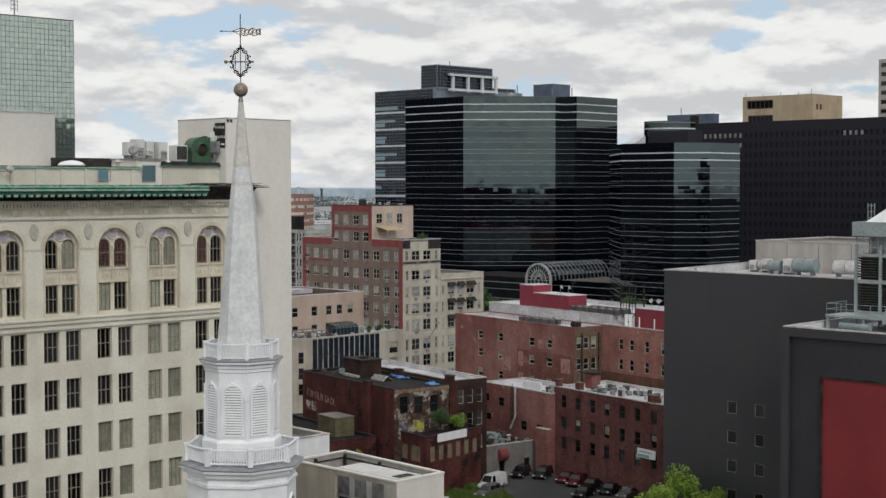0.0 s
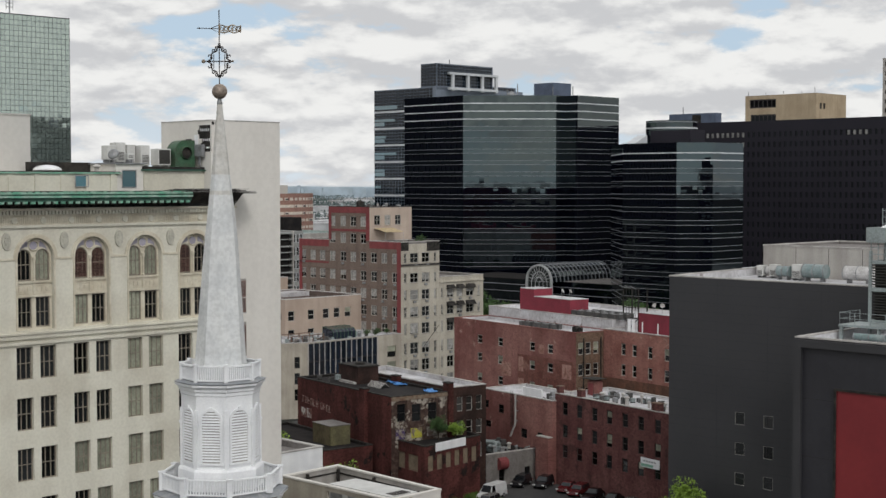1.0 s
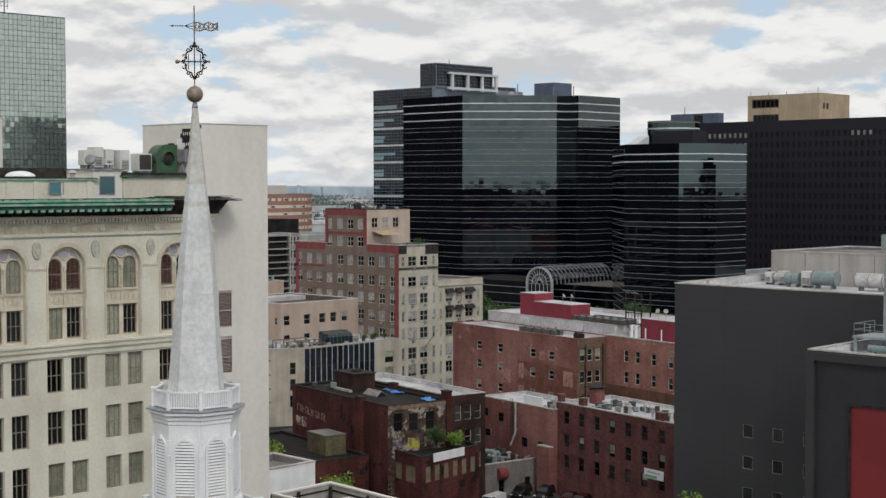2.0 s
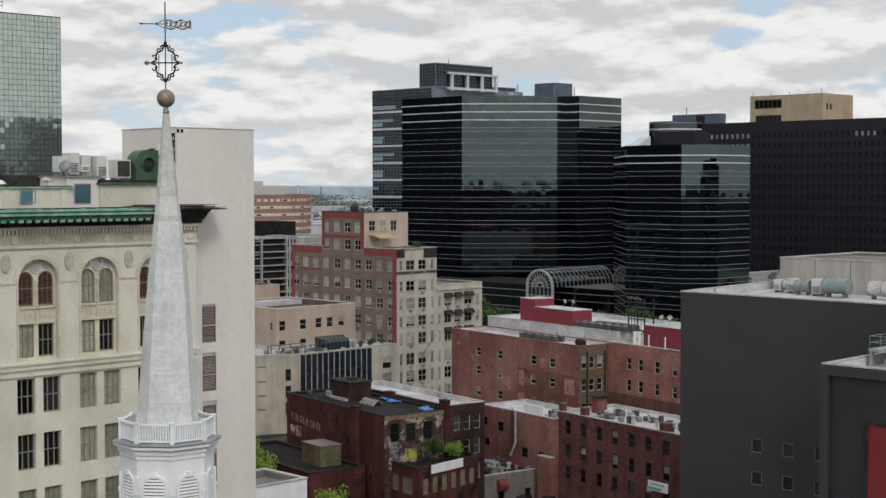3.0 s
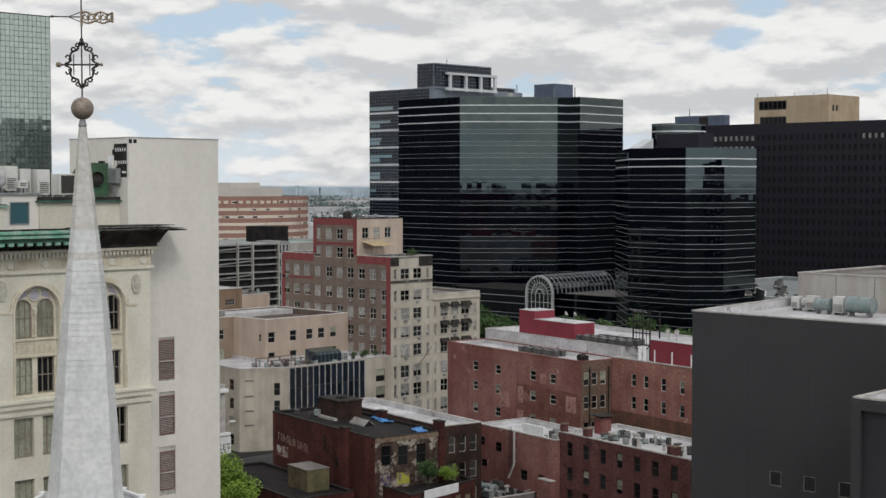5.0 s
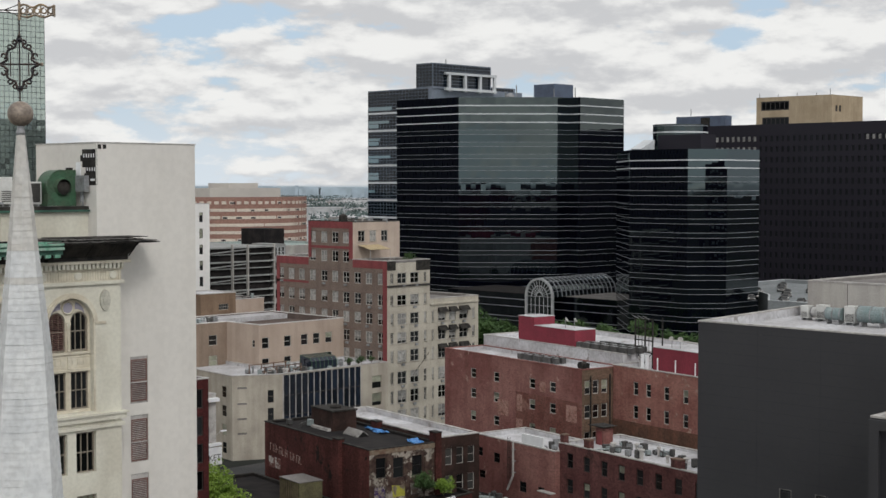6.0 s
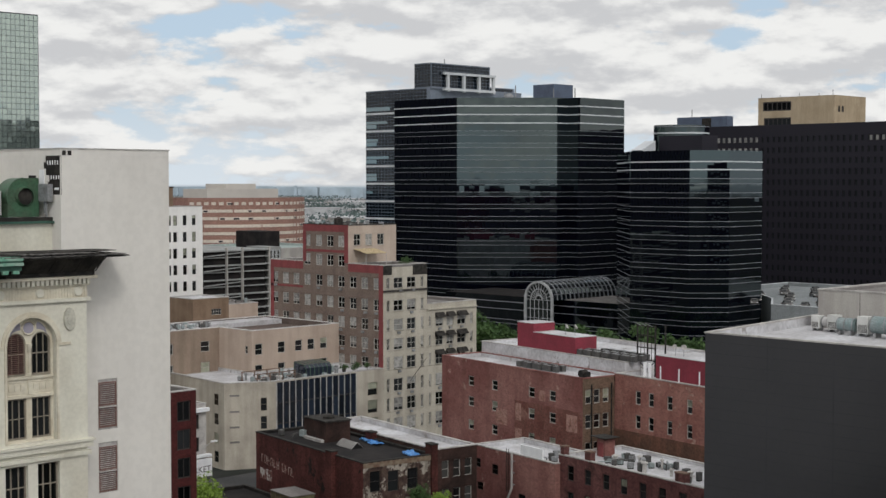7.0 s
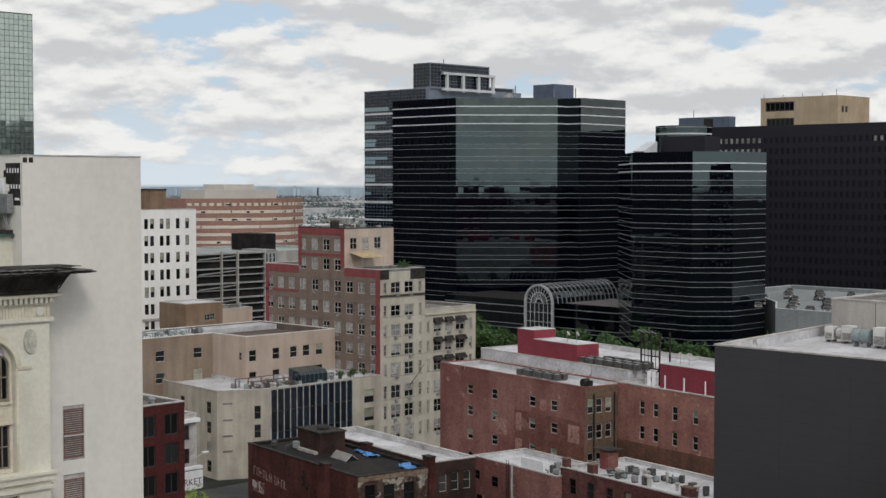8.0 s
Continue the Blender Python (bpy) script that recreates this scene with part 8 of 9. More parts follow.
def car(name, label, at, turn, paint, length=4.6, width=1.8, height=1.45, kind="sedan"):
    """Nose to +x. Lower body, cabin with its glass, wheels, lamps, bumpers."""
    t = thing(name, label, "van" if kind == "van" else "car", at, turn)
    L, W2, H = length / 2, width / 2, height
    belt = H * (0.62 if kind != "van" else 0.5)
    prof = [(-L, 0.32), (L, 0.32), (L + 0.02, 0.55), (L - 0.12, belt * 0.82), (L * 0.45, belt), (-L * 0.8, belt * 1.02), (-L, belt * 0.9)]
    if kind == "van":
        prof = [(-L, 0.35), (L, 0.35), (L + 0.02, 0.6), (L - 0.15, belt * 0.9), (L * 0.62, belt), (-L, belt)]
    bm = bmesh.new()

    def extrude(pr, w_at):
        a = [bm.verts.new((x, -w_at(z), z)) for x, z in pr]
        b = [bm.verts.new((x, w_at(z), z)) for x, z in pr]
        bm.faces.new(a)
        bm.faces.new(b[::-1])
        for i in range(len(pr)):
            j = (i + 1) % len(pr)
            bm.faces.new((a[j], a[i], b[i], b[j]))

    extrude(prof, lambda z: W2 * (1.0 if z < belt * 0.9 else 0.97))
    bmesh.ops.bevel(bm, geom=bm.edges[:], offset=0.06, segments=2, affect="EDGES")
    part("body", bm, paint, t)
    cab = {"sedan": [(-L * 0.72, belt), (L * 0.42, belt), (L * 0.12, H), (-L * 0.42, H)],
           "suv": [(-L * 0.96, belt), (L * 0.45, belt), (L * 0.2, H), (-L * 0.85, H)],
           "van": [(-L, belt), (L * 0.68, belt), (L * 0.42, H), (-L * 0.97, H)]}[kind]
    bm = bmesh.new()
    extrude(cab, lambda z: W2 * (0.95 if z < belt + 0.1 else 0.8))
    bmesh.ops.bevel(bm, geom=bm.edges[:], offset=0.05, segments=2, affect="EDGES")
    part("cabin", bm, paint, t)
    # glass: windscreen, rear and side lights, a finger proud of the cabin
    def quad(name_, pts):
        bm = bmesh.new()
        bm.faces.new([bm.verts.new(p) for p in pts])
        part(name_, bm, CARGLASS, t)
    (xr, _), (xf, _), (xt, _), (xb, _) = cab
    zb, zt = belt + 0.06, H - 0.08
    f = lambda k: xf + (xt - xf) * k + 0.03
    g = lambda k: xr + (xb - xr) * k - 0.03
    quad("windscreen", [(f(0.1), -W2 * 0.85, zb), (f(0.1), W2 * 0.85, zb), (f(0.9), W2 * 0.72, zt), (f(0.9), -W2 * 0.72, zt)])
    if kind != "van":
        quad("rear_window", [(g(0.1), W2 * 0.85, zb), (g(0.1), -W2 * 0.85, zb), (g(0.9), -W2 * 0.72, zt), (g(0.9), W2 * 0.72, zt)])
    for s in (-1, 1):
        cuts = [(0.1, 0.48), (0.52, 0.9)] if kind != "van" else [(0.7, 0.92)]
        for k0, k1 in cuts:
            xa, xb_ = xr + (xf - xr) * k0, xr + (xf - xr) * k1
            ya, yb = s * (W2 * 0.955), s * (W2 * 0.825)
            pts = [(xa, ya, zb), (xb_, ya, zb), (min(xb_, xt + 0.1) if k1 > 0.6 else xb_, yb, zt), (max(xa, xb - 0.1) if k0 < 0.3 else xa, yb, zt)]
            quad("side_window", pts if s < 0 else pts[::-1])
    for x in (-L * 0.62, L * 0.64):
        for s in (-1, 1):
            bm = bmesh.new()
            cyl(bm, 0.33, 0.33, -0.11, 0.11, 18, pose(x, s * (W2 - 0.09), 0.33, 90))
            wheel = part("wheel", bm, TYRE, t)
            bm = bmesh.new()
            cyl(bm, 0.19, 0.17, 0, 0.03, 14, pose(x, s * (W2 + 0.02), 0.33, -90 * s))
            part("rim", bm, GREYMETAL, wheel)
    for s in (-1, 1):
        for x, m2, nm in ((L - 0.04, HEADL, "headlight"), (-L - 0.01, TAILL, "tail_light")):
            bm = bmesh.new()
            box(bm, x - 0.05, s * W2 * 0.78 - 0.2, 0.6, x + 0.05, s * W2 * 0.78 + 0.2, 0.78)
            part(nm, bm, m2, t)
        bm = bmesh.new()
        box(bm, xf - 0.35, s * (W2 + 0.02) - 0.09, belt - 0.02, xf - 0.15, s * (W2 + 0.02) + 0.09, belt + 0.14)
        part("mirror", bm, paint, t)
    return t


BLK, GRY, RED_, WHT, GRN = (car_paint("black_car_paint", (0.01, 0.01, 0.012)), car_paint("grey_car_paint", (0.12, 0.115, 0.11)), car_paint("red_car_paint", (0.09, 0.008, 0.01)),
                            car_paint("white_car_paint", (0.62, 0.62, 0.62)), car_paint("green_black_paint", (0.012, 0.02, 0.018)))
car("cargo_van", "white cargo van parked in the lot", (161.8, 151.2, 0.02), 190, WHT, 5.4, 2.0, 2.2, "van")
car("parked_car", "grey sport utility car parked in the lot", (157.0, 147.6, 0.02), 190, GRY, 4.7, 1.85, 1.8, "suv")
car("parked_car", "black sport utility car parked by the shop", (171.6, 154.2, 0.02), 200, BLK, 4.7, 1.85, 1.7, "suv")
car("parked_car", "black sport utility car parked by the shop", (173.4, 151.2, 0.02), 200, BLK, 4.7, 1.85, 1.7, "suv")
car("parked_car", "dark red car parked along the brick wall", (173.4, 146.4, 0.02), 195, RED_, 4.5, 1.8, 1.5, "sedan")
car("parked_car", "dark red car parked along the brick wall", (172.6, 143.6, 0.02), 195, RED_, 4.5, 1.85, 1.65, "suv")
car("parked_car", "black car parked along the brick wall", (172.2, 140.4, 0.02), 192, BLK, 4.6, 1.8, 1.5, "sedan")
car("parked_car", "black car parked in the second row", (167.0, 137.6, 0.02), 192, BLK, 4.6, 1.8, 1.5, "sedan")
car("parked_car", "black green car parked along the brick wall", (171.4, 136.2, 0.02), 192, GRN, 4.6, 1.8, 1.5, "sedan")
car("parked_car", "grey car parked along the brick wall", (171.0, 132.6, 0.02), 192, GRY, 4.6, 1.8, 1.5, "sedan")
car("parked_car", "white car parked on the weeds", (146.8, 147.0, 0.02), 200, WHT, 4.4, 1.8, 1.45, "sedan")

# ---- ruined building: roof, piers, plaster ----
UU = face_pose(U0, SKEW)


def on_u(s, d, z):
    p = UU @ Vector((s, d, 0))
    return (p.x, p.y, z)


bulk = thing("roof_bulkhead", "sooty brick stair bulkhead on the black roof", "bulkhead", on_u(8.5, 6.2, 15), SKEW)
bm = bmesh.new()
box(bm, -2.9, -1.8, 0, 2.9, 2.0, 2.7)
part("wall", bm, MATS["charred_brick"], bulk)
bm = bmesh.new()
box(bm, -3.05, -1.95, 2.7, 3.05, 2.15, 2.9)
part("roof", bm, CHAR, bulk)
bm = bmesh.new()
lathe(bm, [(0.8, 2.9), (0.8, 3.15), (0.5, 3.35), (0.05, 3.4)], 12, 0, pose(0.6, 0, 0))
part("vent", bm, CHAR, bulk)
bm = bmesh.new()
box(bm, -2.0, -2.4, 0, 2.6, -1.9, 0.4)
part("kerb", bm, COPING, bulk)
sky_l = thing("roof_skylight", "old ribbed roof skylight", "skylight", on_u(15.5, 5.6, 15.05), SKEW)
bm = bmesh.new()
lo = [(-2.0, -0.9, 0), (2.0, -0.9, 0), (2.0, 0.9, 0), (-2.0, 0.9, 0)]
hi = [(-1.9, 0, 0.75), (1.9, 0, 0.75)]
v = [bm.verts.new(p) for p in lo + hi]
for q in ((0, 1, 5, 4), (2, 3, 4, 5), (1, 2, 5), (3, 0, 4)):
    bm.faces.new([v[i] for i in q])
part("glazing", bm, GLASSM, sky_l)
for k in range(9):
    bm = bmesh.new()
    x = -1.8 + 0.45 * k
    rod(bm, (x, -0.92, 0.02), (x, 0, 0.78), 0.06, 5)
    rod(bm, (x, 0, 0.78), (x, 0.92, 0.02), 0.06, 5)
    part("rib", bm, COPING, sky_l)


def tarp(s, d, w, l, seed):
    rng = random.Random(seed)
    bm = bmesh.new()
    n = 9
    g = [[bm.verts.new((w * (i / n - 0.5) + rng.uniform(-0.12, 0.12), l * (j / n - 0.5) + rng.uniform(-0.12, 0.12), 0.05 + 0.35 * rng.random())) for j in range(n + 1)] for i in range(n + 1)]
    for i in range(n):
        for j in range(n):
            bm.faces.new((g[i][j], g[i + 1][j], g[i + 1][j + 1], g[i][j + 1]))
    ob = part("tarpaulin", bm, TARP)
    ob.matrix_world = pose(*on_u(s, d, 15.06), 0, 0, SKEW + rng.uniform(-20, 20))
    tagged(ob, "crumpled blue tarpaulin lying on the black roof", "tarpaulin", "blue tarpaulins")


tarp(14.0, 9.4, 4.2, 0.9, 1)
tarp(16.2, 9.2, 2.0, 1.4, 2)
tarp(25.2, 8.8, 3.6, 1.6, 3)
for s, d, h in ((13.4, 10.2, 0.9), (27.4, 10.4, 1.3), (20.5, -0.2, 0.5)):
    st = thing("chimney", "dark brick chimney at the roof edge", "chimney", on_u(s, d, 0), SKEW)
    bm = bmesh.new()
    box(bm, -0.75, -0.4, 0.0 if d < 1 or s > 26 else 14, 0.75, 0.5, 15.3 + h)
    part("shaft", bm, RUINB, st)
    bm = bmesh.new()
    box(bm, -0.83, -0.48, 15.3 + h, 0.83, 0.58, 15.45 + h)
    part("cap", bm, CHAR, st)
clutter(on_u, 6, 1, 7, 2, 8, 15.06, "debris and vents on a black felt roof")
# crumbling front: brick piers between the openings, smeared paint
FU = face_pose(UP[1], -10)
PAINTS = [mat("yellow_spray_paint", (0.26, 0.23, 0.17), (0.15, 0.11, 0.08), 1.2, 0.8, 6, 0, patch=((0.44, 0.42, 0.07), 0.9, 0.56)),
          mat("violet_spray_paint", (0.33, 0.30, 0.27), (0.2, 0.16, 0.13), 1.5, 0.8, 6, 0, patch=((0.07, 0.045, 0.12), 1.6, 0.5)),
          mat("pale_spray_paint", (0.16, 0.11, 0.09), (0.26, 0.23, 0.2), 1.5, 0.8, 6, 0, patch=((0.42, 0.4, 0.36), 1.3, 0.47))]
for k, (s, z, w, h, m2) in enumerate(((3.4, 8.95, 2.3, 1.55, 0), (0.2, 8.95, 2.2, 1.6, 1), (6.2, 9.0, 2.2, 1.5, 2))):
    rng = random.Random(k)
    bm = bmesh.new()
    pts = [(s + rng.uniform(0, 0.15), z), (s + w - rng.uniform(0, 0.15), z), (s + w, z + h * 0.6), (s + w - rng.uniform(0, 0.3), z + h), (s + w * 0.45, z + h * 0.93), (s, z + h)]
    bm.faces.new([bm.verts.new((x, -0.012, zz)) for x, zz in pts])
    bmesh.ops.transform(bm, matrix=FU, verts=bm.verts)
    put("spray_paint", bm, PAINTS[m2], ruin)
trim(ruin, UP[1], -10, 0.0, 14.7, 10.6, 0.6, mat("rust_streaked_timber", (0.16, 0.10, 0.07), (0.25, 0.20, 0.15), 1.5, 0.9, 6, 0.2), 0.12, "fascia")
for s in (0.0, 2.6, 5.4, 8.4):
    trim(ruin, UP[1], -10, s, 8.9, 0.7, 5.8, PLASTER, 0.1, "pier")
# faded wall lettering on the side wall, kept as plain strokes
FADED = mat("faded_white_paint", (0.42, 0.33, 0.30), (0.24, 0.13, 0.11), 2.5, 0.9, 8, 0)
x = 1.6
for ch in range(11):
    if ch == 6:
        x += 0.6
        continue
    bm = bmesh.new()
    drop = -0.07 * ch
    box(bm, x, -0.02, 11.5 + drop, x + 0.14, -0.006, 12.6 + drop, UU)
    box(bm, x + 0.14, -0.02, (12.46, 11.5, 11.98)[ch % 3] + drop, x + 0.52, -0.006, (12.6, 11.64, 12.12)[ch % 3] + drop, UU)
    if ch % 2:
        box(bm, x + 0.52, -0.02, 11.5 + drop, x + 0.64, -0.006, 12.6 + drop, UU)
    put("lettering", bm, FADED, ruin)
    x += 0.86
wall_patch(ruin, U0, SKEW, [(1.2, 9.2), (4.6, 10.7)], [], mat("scrawled_white_paint", (0.13, 0.06, 0.05), (0.2, 0.1, 0.09), 1.2, 0.9, 6, 0, patch=((0.5, 0.46, 0.43), 0.9, 0.5)), "spray_paint")
bulk2 = thing("roof_bulkhead", "olive green plank shed on the low roof", "shed", on_u(17.4, -4.0, 7.6), SKEW)
OLIVE = mat("olive_planks", (0.17, 0.155, 0.085), (0.12, 0.11, 0.065), 0.8, 0.9, 5, 0.1, streak=0.3)
bm = bmesh.new()
box(bm, -2.6, -1.7, 0, 2.6, 1.7, 2.9)
part("wall", bm, OLIVE, bulk2)
bm = bmesh.new()
box(bm, -2.7, -1.8, 2.9, 2.7, 1.8, 3.0)
part("roof", bm, ROOFG, bulk2)
for k in range(9):
    bm = bmesh.new()
    box(bm, -2.6 + 0.58 * k, -1.74, 0.02, -2.54 + 0.58 * k, -1.7, 2.88)
    part("batten", bm, COPINGR, bulk2)
ac_unit(on_u(25.5, -7.5, 0), 2.2, 1.6, 1.8, SKEW, False)

# ---- loft building: awnings, air conditioners, terrace, roof plant ----
for s, w in wing_cols[1:4]:
    for z in (24.15, 20.5, 16.95):
        bm = bmesh.new()
        v = [bm.verts.new(p) for p in ((s - 0.15, -0.02, z + 0.5), (s + w + 0.15, -0.02, z + 0.5), (s + w + 0.15, -0.9, z - 0.4), (s - 0.15, -0.9, z - 0.4),
                                        (s - 0.15, -0.02, z - 0.4), (s + w + 0.15, -0.02, z - 0.4))]
        for q in ((3, 2, 1, 0), (0, 4, 3), (1, 2, 5)):
            bm.faces.new([v[i] for i in q])
        bmesh.ops.transform(bm, matrix=face_pose((227.22, 228), 0), verts=bm.verts)
        put("awning", bm, CHAR, loft)
rng = random.Random(13)
bm = bmesh.new()
box(bm, -0.35, -0.3, 0, 0.35, 0.05, 0.42)
acm = bpy.data.meshes.new("window_air_conditioner")
bm.to_mesh(acm)
bm.free()
acm.materials.append(GREYMETAL)


def ac_on(o, ang, s, z):
    ob = part("window_air_conditioner", acm, None, loft)
    ob.matrix_basis = face_pose(o, ang, s, z, 0.02)
    ob.matrix_parent_inverse = loft.matrix_world.inverted()


for c in left_cols:
    for z in LZ[:6]:
        if rng.random() < 0.55:
            ac_on((215.8, 261.4), -90, c + rng.choice((-0.4, 0.0, 0.4)), z - 0.62)
for s, w in pale_cols[1:3]:
    for z, h in RZ:
        if rng.random() < 0.7:
            ac_on((215.8, 228), 0, s + w / 2 + rng.uniform(-0.4, 0.4), z - 0.62)
for s, w in wing_cols[1:4]:
    for z, h in RZ[2:]:
        if rng.random() < 0.6:
            ac_on((227.22, 228), 0, s + w / 2, z - 0.62)
terrace = thing("terrace_awning", "cream striped terrace awning on a steel frame", "awning", (219, 235.5, 34))
CANVAS = mat("cream_canvas", (0.52, 0.42, 0.26), (0.42, 0.33, 0.2), 1.5, 0.8, 5, 0.05)
bm = bmesh.new()
v = [bm.verts.new(p) for p in ((217.0, 237.6, 37.0), (222.4, 237.6, 37.0), (222.4, 234.0, 36.2), (217.0, 234.0, 36.2))]
bm.faces.new(v[::-1])
w2 = [bm.verts.new((p.co.x, p.co.y, p.co.z - 0.06)) for p in v]
bm.faces.new(w2)
put("canvas", bm, CANVAS, terrace)
for x, y in ((217.1, 234.1), (222.3, 234.1)):
    bm = bmesh.new()
    rod(bm, (x, y, 33.7), (x, y, 36.2), 0.05, 6)
    put("pole", bm, COPING, terrace)
hedge = tree((225.0, 231.5, 33.7), 1.6, 1.5, 900, 0.12, 90, True, 0.2, "dark potted shrubs on the loft terrace")
clutter(lambda s, d, z: (216.5 + d, 250.8 - s, z), 14, 0.6, 12.5, 1, 10, 41.0, "dark roof plant on the loft tower")
tank = thing("roof_tank", "dark round water tank on the loft roof", "tank", (220.5, 246, 41.0))
bm = bmesh.new()
lathe(bm, [(0.9, 0.3), (0.9, 1.6), (0.1, 2.0)], 14)
part("tank", bm, CHAR, tank)
bm = bmesh.new()
box(bm, -0.8, -0.8, 0, 0.8, 0.8, 0.3)
part("base", bm, GREYMETAL, tank)
fe = thing("wall_bracket_cable", "thin black cable stay slung from the loft wall", "cable", (222.6, 227.8, 12), 0)
bm = bmesh.new()
rod(bm, (222.4, 227.7, 12.0), (226.4, 227.3, 16.2), 0.05, 5)
put("cable", bm, CHAR, fe)

# ---- roofs of the beige and tan buildings ----
green_h = thing("roof_greenhouse", "dark glazed rooftop greenhouse with curved eaves", "greenhouse", (202.5, 232.5, 14.5))
bm = bmesh.new()
prof = [(-1.7, 0), (-1.7, 1.7), (-1.2, 2.3), (1.7, 2.7), (1.7, 0)]
a = [bm.verts.new((-3.0, y, z)) for y, z in prof]
b_ = [bm.verts.new((3.0, y, z)) for y, z in prof]
bm.faces.new(a)
bm.faces.new(b_[::-1])
for i in range(len(prof)):
    j = (i + 1) % len(prof)
    bm.faces.new((a[j], a[i], b_[i], b_[j]))
part("glazing", bm, CWG, green_h)
for k in range(7):
    bm = bmesh.new()
    for p, q in zip(prof, prof[1:]):
        rod(bm, (-3.0 + k, p[0], p[1]), (-3.0 + k, q[0], q[1]), 0.06, 5)
    part("rib", bm, GREENP, green_h)


def patio_set(at, turn):
    t = thing("patio_table", "small dark roof terrace table with legs", "table", at, turn, "terrace tables")
    bm = bmesh.new()
    cyl(bm, 0.6, 0.6, 0.7, 0.75, 14)
    part("tabletop", bm, COPINGR, t)
    for k in range(4):
        bm = bmesh.new()
        rod(bm, (0.4 * math.cos(k * 1.57), 0.4 * math.sin(k * 1.57), 0), (0.3 * math.cos(k * 1.57), 0.3 * math.sin(k * 1.57), 0.7), 0.03, 5)
        part("leg", bm, CHAR, t)


on_bg = lambda s, d, z: (187.0 + s, 229.2 + d, z)
clutter(on_bg, 56, 2, 26, 0.4, 8, 14.52, "pale and dark terrace clutter on the white roof")
for k in range(6):
    patio_set((189 + 2.3 * k, 231.2 + 1.3 * (k % 3), 14.52), 20 * k)
perg = thing("pergola", "brown timber pergola frame on the white roof", "pergola", (193.0, 233.5, 14.5))
for x in (188.8, 191.6, 194.4, 197.2):
    for y in (231.2, 235.6):
        bm = bmesh.new()
        box(bm, x - 0.08, y - 0.08, 14.5, x + 0.08, y + 0.08, 16.0)
        put("post", bm, COPINGR, perg)
for y in (231.2, 235.6):
    bm = bmesh.new()
    box(bm, 188.6, y - 0.08, 16.0, 197.4, y + 0.08, 16.16)
    put("beam", bm, COPINGR, perg)
for s in (210, 212.4, 213.8, 208.6):
    tree((s, 229.6 + (s % 3) * 0.8, 14.52), 1.7, 0.9, 500, 0.1, int(s), True, 0.3, "potted plant on the white roof terrace")
on_tn = lambda s, d, z: (s, 251.2 + d, z)
clutter(on_tn, 46, 176, 195, 0.6, 6, 22.42, "rusty and pale roof plant on the tan building")
tbox = thing("roof_penthouse", "ochre brick roof house with a barred window", "penthouse", (205, 268, 22))
block(tbox, [(198.0, 263.2), (206.6, 263.2), (206.6, 272), (198.0, 272)], 0, 26.9, TAN2, ROOFW, COPING, {0: [(4.4, 23.6, 2.4, 1.2)]}, parapet=0.2, nx=4, nz=2, frame_mat=FRAMEW, pane_mat=GLASSW)
block(tbox, [(206.7, 263.4), (214.0, 263.4), (214.0, 272), (206.7, 272)], 0, 25.4, TAN, ROOFG, COPING, parapet=0.2)
clutter(lambda s, d, z: (s, 265 + d, z), 5, 207, 213, 0, 5, 25.3, "grey roof plant on the tan roof house")
wcap = thing("roof_penthouse", "brown roof house on the white building", "penthouse", (203.5, 290, 44))
bm = bmesh.new()
box(bm, 206.2, 287, 43.9, 210.0, 294, 48.6)
put("wall", bm, TAN2, wcap)
bm = bmesh.new()
box(bm, 206.0, 286.8, 48.6, 210.2, 294.2, 48.8)
put("roof", bm, CHAR, wcap)
trim(white_b, (190, 281.7), 0, 0, 22.2, 23.7, 0.5, COPING, 0.2)

# ---- garage: ramps, screen, side stair ----
for k in range(7):
    bm = bmesh.new()
    v = [bm.verts.new(p) for p in ((241.5, 319.6, 31.5 - 3.6 * k), (252.6, 319.6, 32.2 - 3.6 * k), (252.6, 319.6, 32.45 - 3.6 * k), (241.5, 319.6, 31.75 - 3.6 * k))]
    w2 = [bm.verts.new((p.co.x, 319.9, p.co.z)) for p in v]
    bm.faces.new(v)
    bm.faces.new(w2[::-1])
    for i in range(4):
        j = (i + 1) % 4
        bm.faces.new((v[i], w2[i], w2[j], v[j]))
    put("ramp_edge", bm, GDECK, garage)
for x, w in ((262.2, 4.0),):
    bm = bmesh.new()
    box(bm, x, 321, 0, x + w, 330, 33.4)
    put("stair_block", bm, GDECK, garage)
    for k in range(7):
        for i in range(3):
            window(garage, pose(x + 0.3 + 1.2 * i, 320.95, 30.2 - 3.6 * k), 0.9, 2.4, 1, 2, 0.06, BAND, GLASSM)
low_far = thing("low_building", "low grey building with a pale green roof", "building", (290, 350, 0))
block(low_far, [(268, 345), (310, 345), (310, 380), (268, 380)], 0, 31.5, CONC, mat("pale_green_roof", (0.36, 0.42, 0.40), (0.30, 0.36, 0.34), 0.1, 0.8, 2, 0), COPING)

# ---- maroon building roof, corner shop, street lamp ----
clutter(lambda s, d, z: (s, 167.6 + d, z), 9, 120, 128.5, 0, 4, 25.3, "white pipes and plant on the maroon building roof")
shop = thing("corner_shop", "narrow white stone shop house with a market sign", "shop", (151, 200, 0))
block(shop, [(143, 196), (152.4, 196), (152.4, 206), (143, 206)], 0, 18.6, COPING, ROOFG, COPING,
      {0: [(s, z, 1.2, 2.0) for s in (2.2, 4.6, 7.0) for z in (15.2, 12.0)]}, pane_mat=GLASSM)
trim(shop, (143, 196), 0, 0, 17.6, 9.6, 0.5, WHITE, 0.6)
trim(shop, (143, 196), 0, 0, 11.2, 9.9, 0.35, WHITE, 0.7)
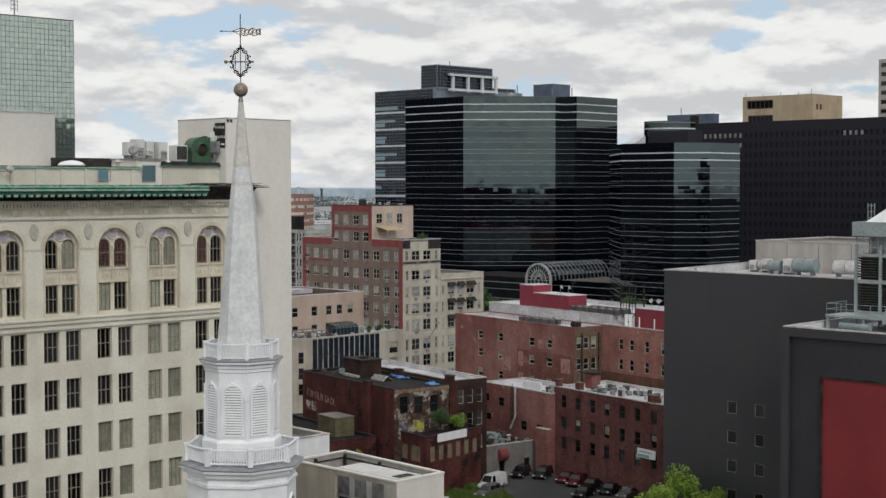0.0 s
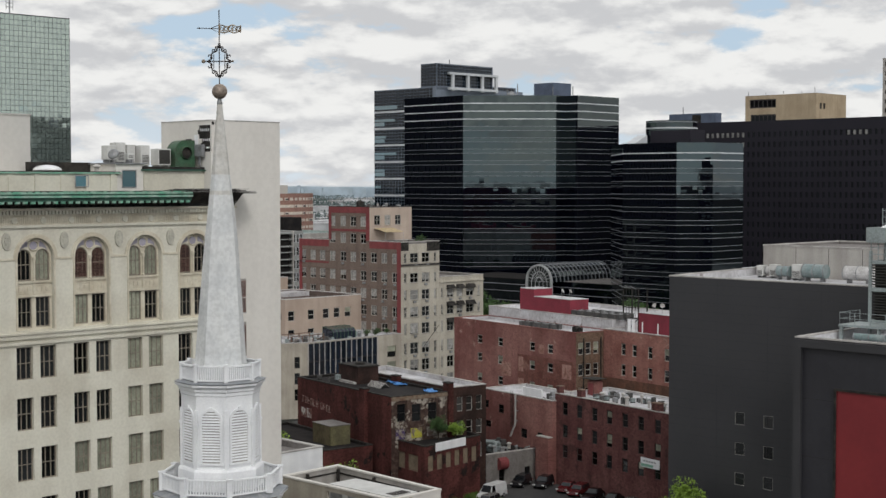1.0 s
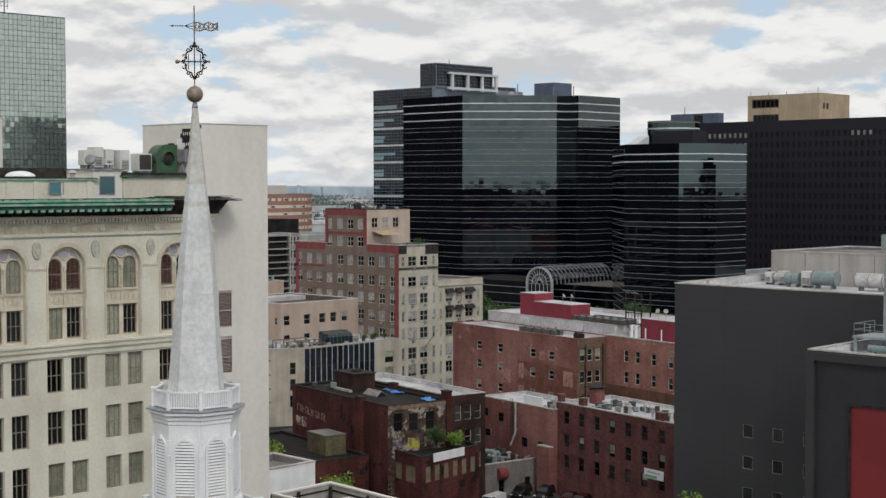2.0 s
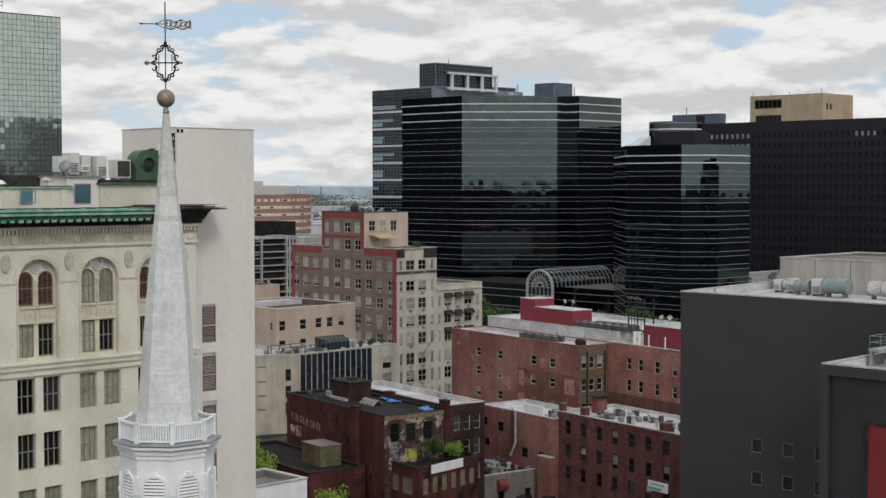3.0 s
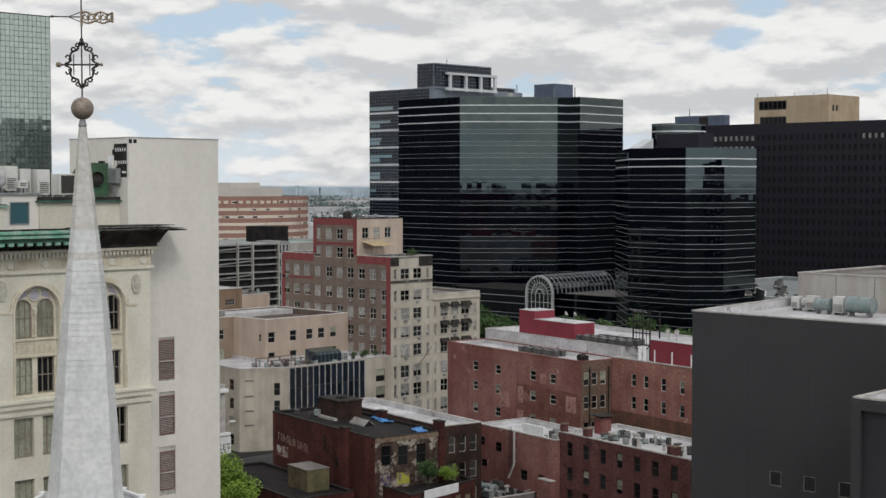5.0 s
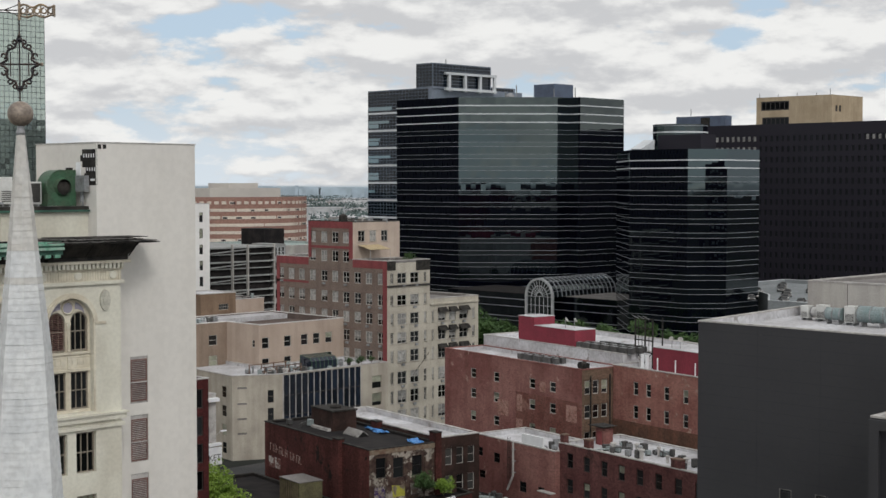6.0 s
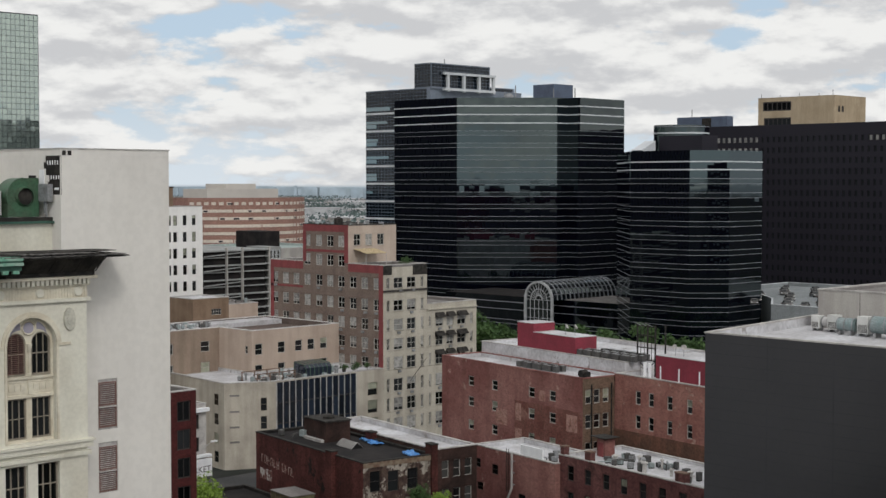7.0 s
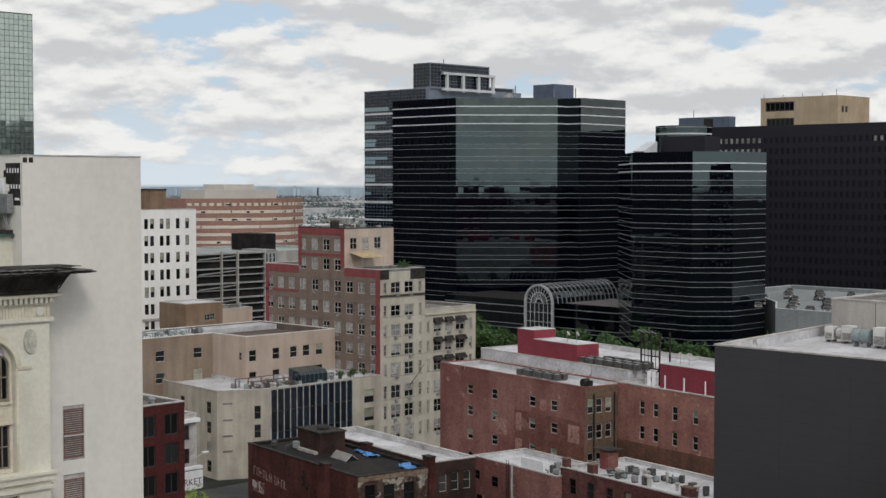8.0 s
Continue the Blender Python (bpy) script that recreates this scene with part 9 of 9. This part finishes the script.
trim(shop, (143, 196), 0, 0, 3.4, 9.7, 0.9, mat("green_awning", (0.03, 0.14, 0.08), None, 2, 0.8, 5, 0), 0.9, "awning")
msign = thing("market_sign", "white shop sign with dark lettering", "sign", (150.2, 195.3, 9.7))
bm = bmesh.new()
box(bm, -3.2, -0.12, -1.2, 2.6, 0.12, 1.3)
part("board", bm, WHITE, msign)
cu = bpy.data.curves.new("lettering", "FONT")
cu.body, cu.size, cu.align_x = "MARKET", 1.25, "RIGHT"
tx = bpy.data.objects.new("lettering_source", cu)
me = bpy.data.meshes.new_from_object(tx)
bpy.data.objects.remove(tx)
lt = part("lettering", me, CHAR, msign)
lt.matrix_basis = pose(2.4, -0.14, -0.55, 90)
lamp2 = thing("street_lamp", "grey steel street lamp with a long arm", "street lamp", (155.5, 201, 0))
bm = bmesh.new()
cyl(bm, 0.12, 0.07, 0, 11.5, 10)
part("pole", bm, COPING, lamp2)
bm = bmesh.new()
rod(bm, (0, 0, 11.3), (1.8, 0.3, 12.0), 0.05, 6)
part("arm", bm, COPING, lamp2)
bm = bmesh.new()
box(bm, 1.6, 0.1, 11.9, 2.6, 0.5, 12.1)
part("head", bm, WHITE, lamp2)

# ---- parking deck beyond the dark building ----
deck = thing("parking_deck", "grey concrete parking deck with cars on top", "parking deck", (345, 205, 0))
block(deck, [(338, 222), (338, 170), (410, 170), (410, 262), (384, 262), (354, 232)], 0, 20.2, mat("blue_grey_concrete", (0.30, 0.32, 0.33), (0.25, 0.27, 0.28), 0.1, 0.9, 3, 0.05, streak=0.2), MATS["blue_grey_concrete"], BAND, parapet=1.0)
bm = bmesh.new()
box(bm, 345, 192, 19, 352, 203, 24.2)
put("stair_head", bm, WHITE, deck)
for k in range(6):
    window(deck, face_pose((345, 203), -90, 0.6 + 1.7 * k, 21.2, 0.06), 1.3, 2.4, 1, 1, 0.1, WHITE, GLASSW)
seed_car = car("parked_car", "silver car parked on the roof deck", (345, 217, 19.2), 200, GRY, 4.5, 1.8, 1.5, "sedan")
for k in range(21):
    copy_thing(seed_car, pose(346 + 8.0 * (k % 7), 213 + 9.5 * (k // 7) + 4.6 * (k % 7) - 7 * (k % 7 > 3), 19.2, 0, 0, 215 + 13 * (k % 2)))
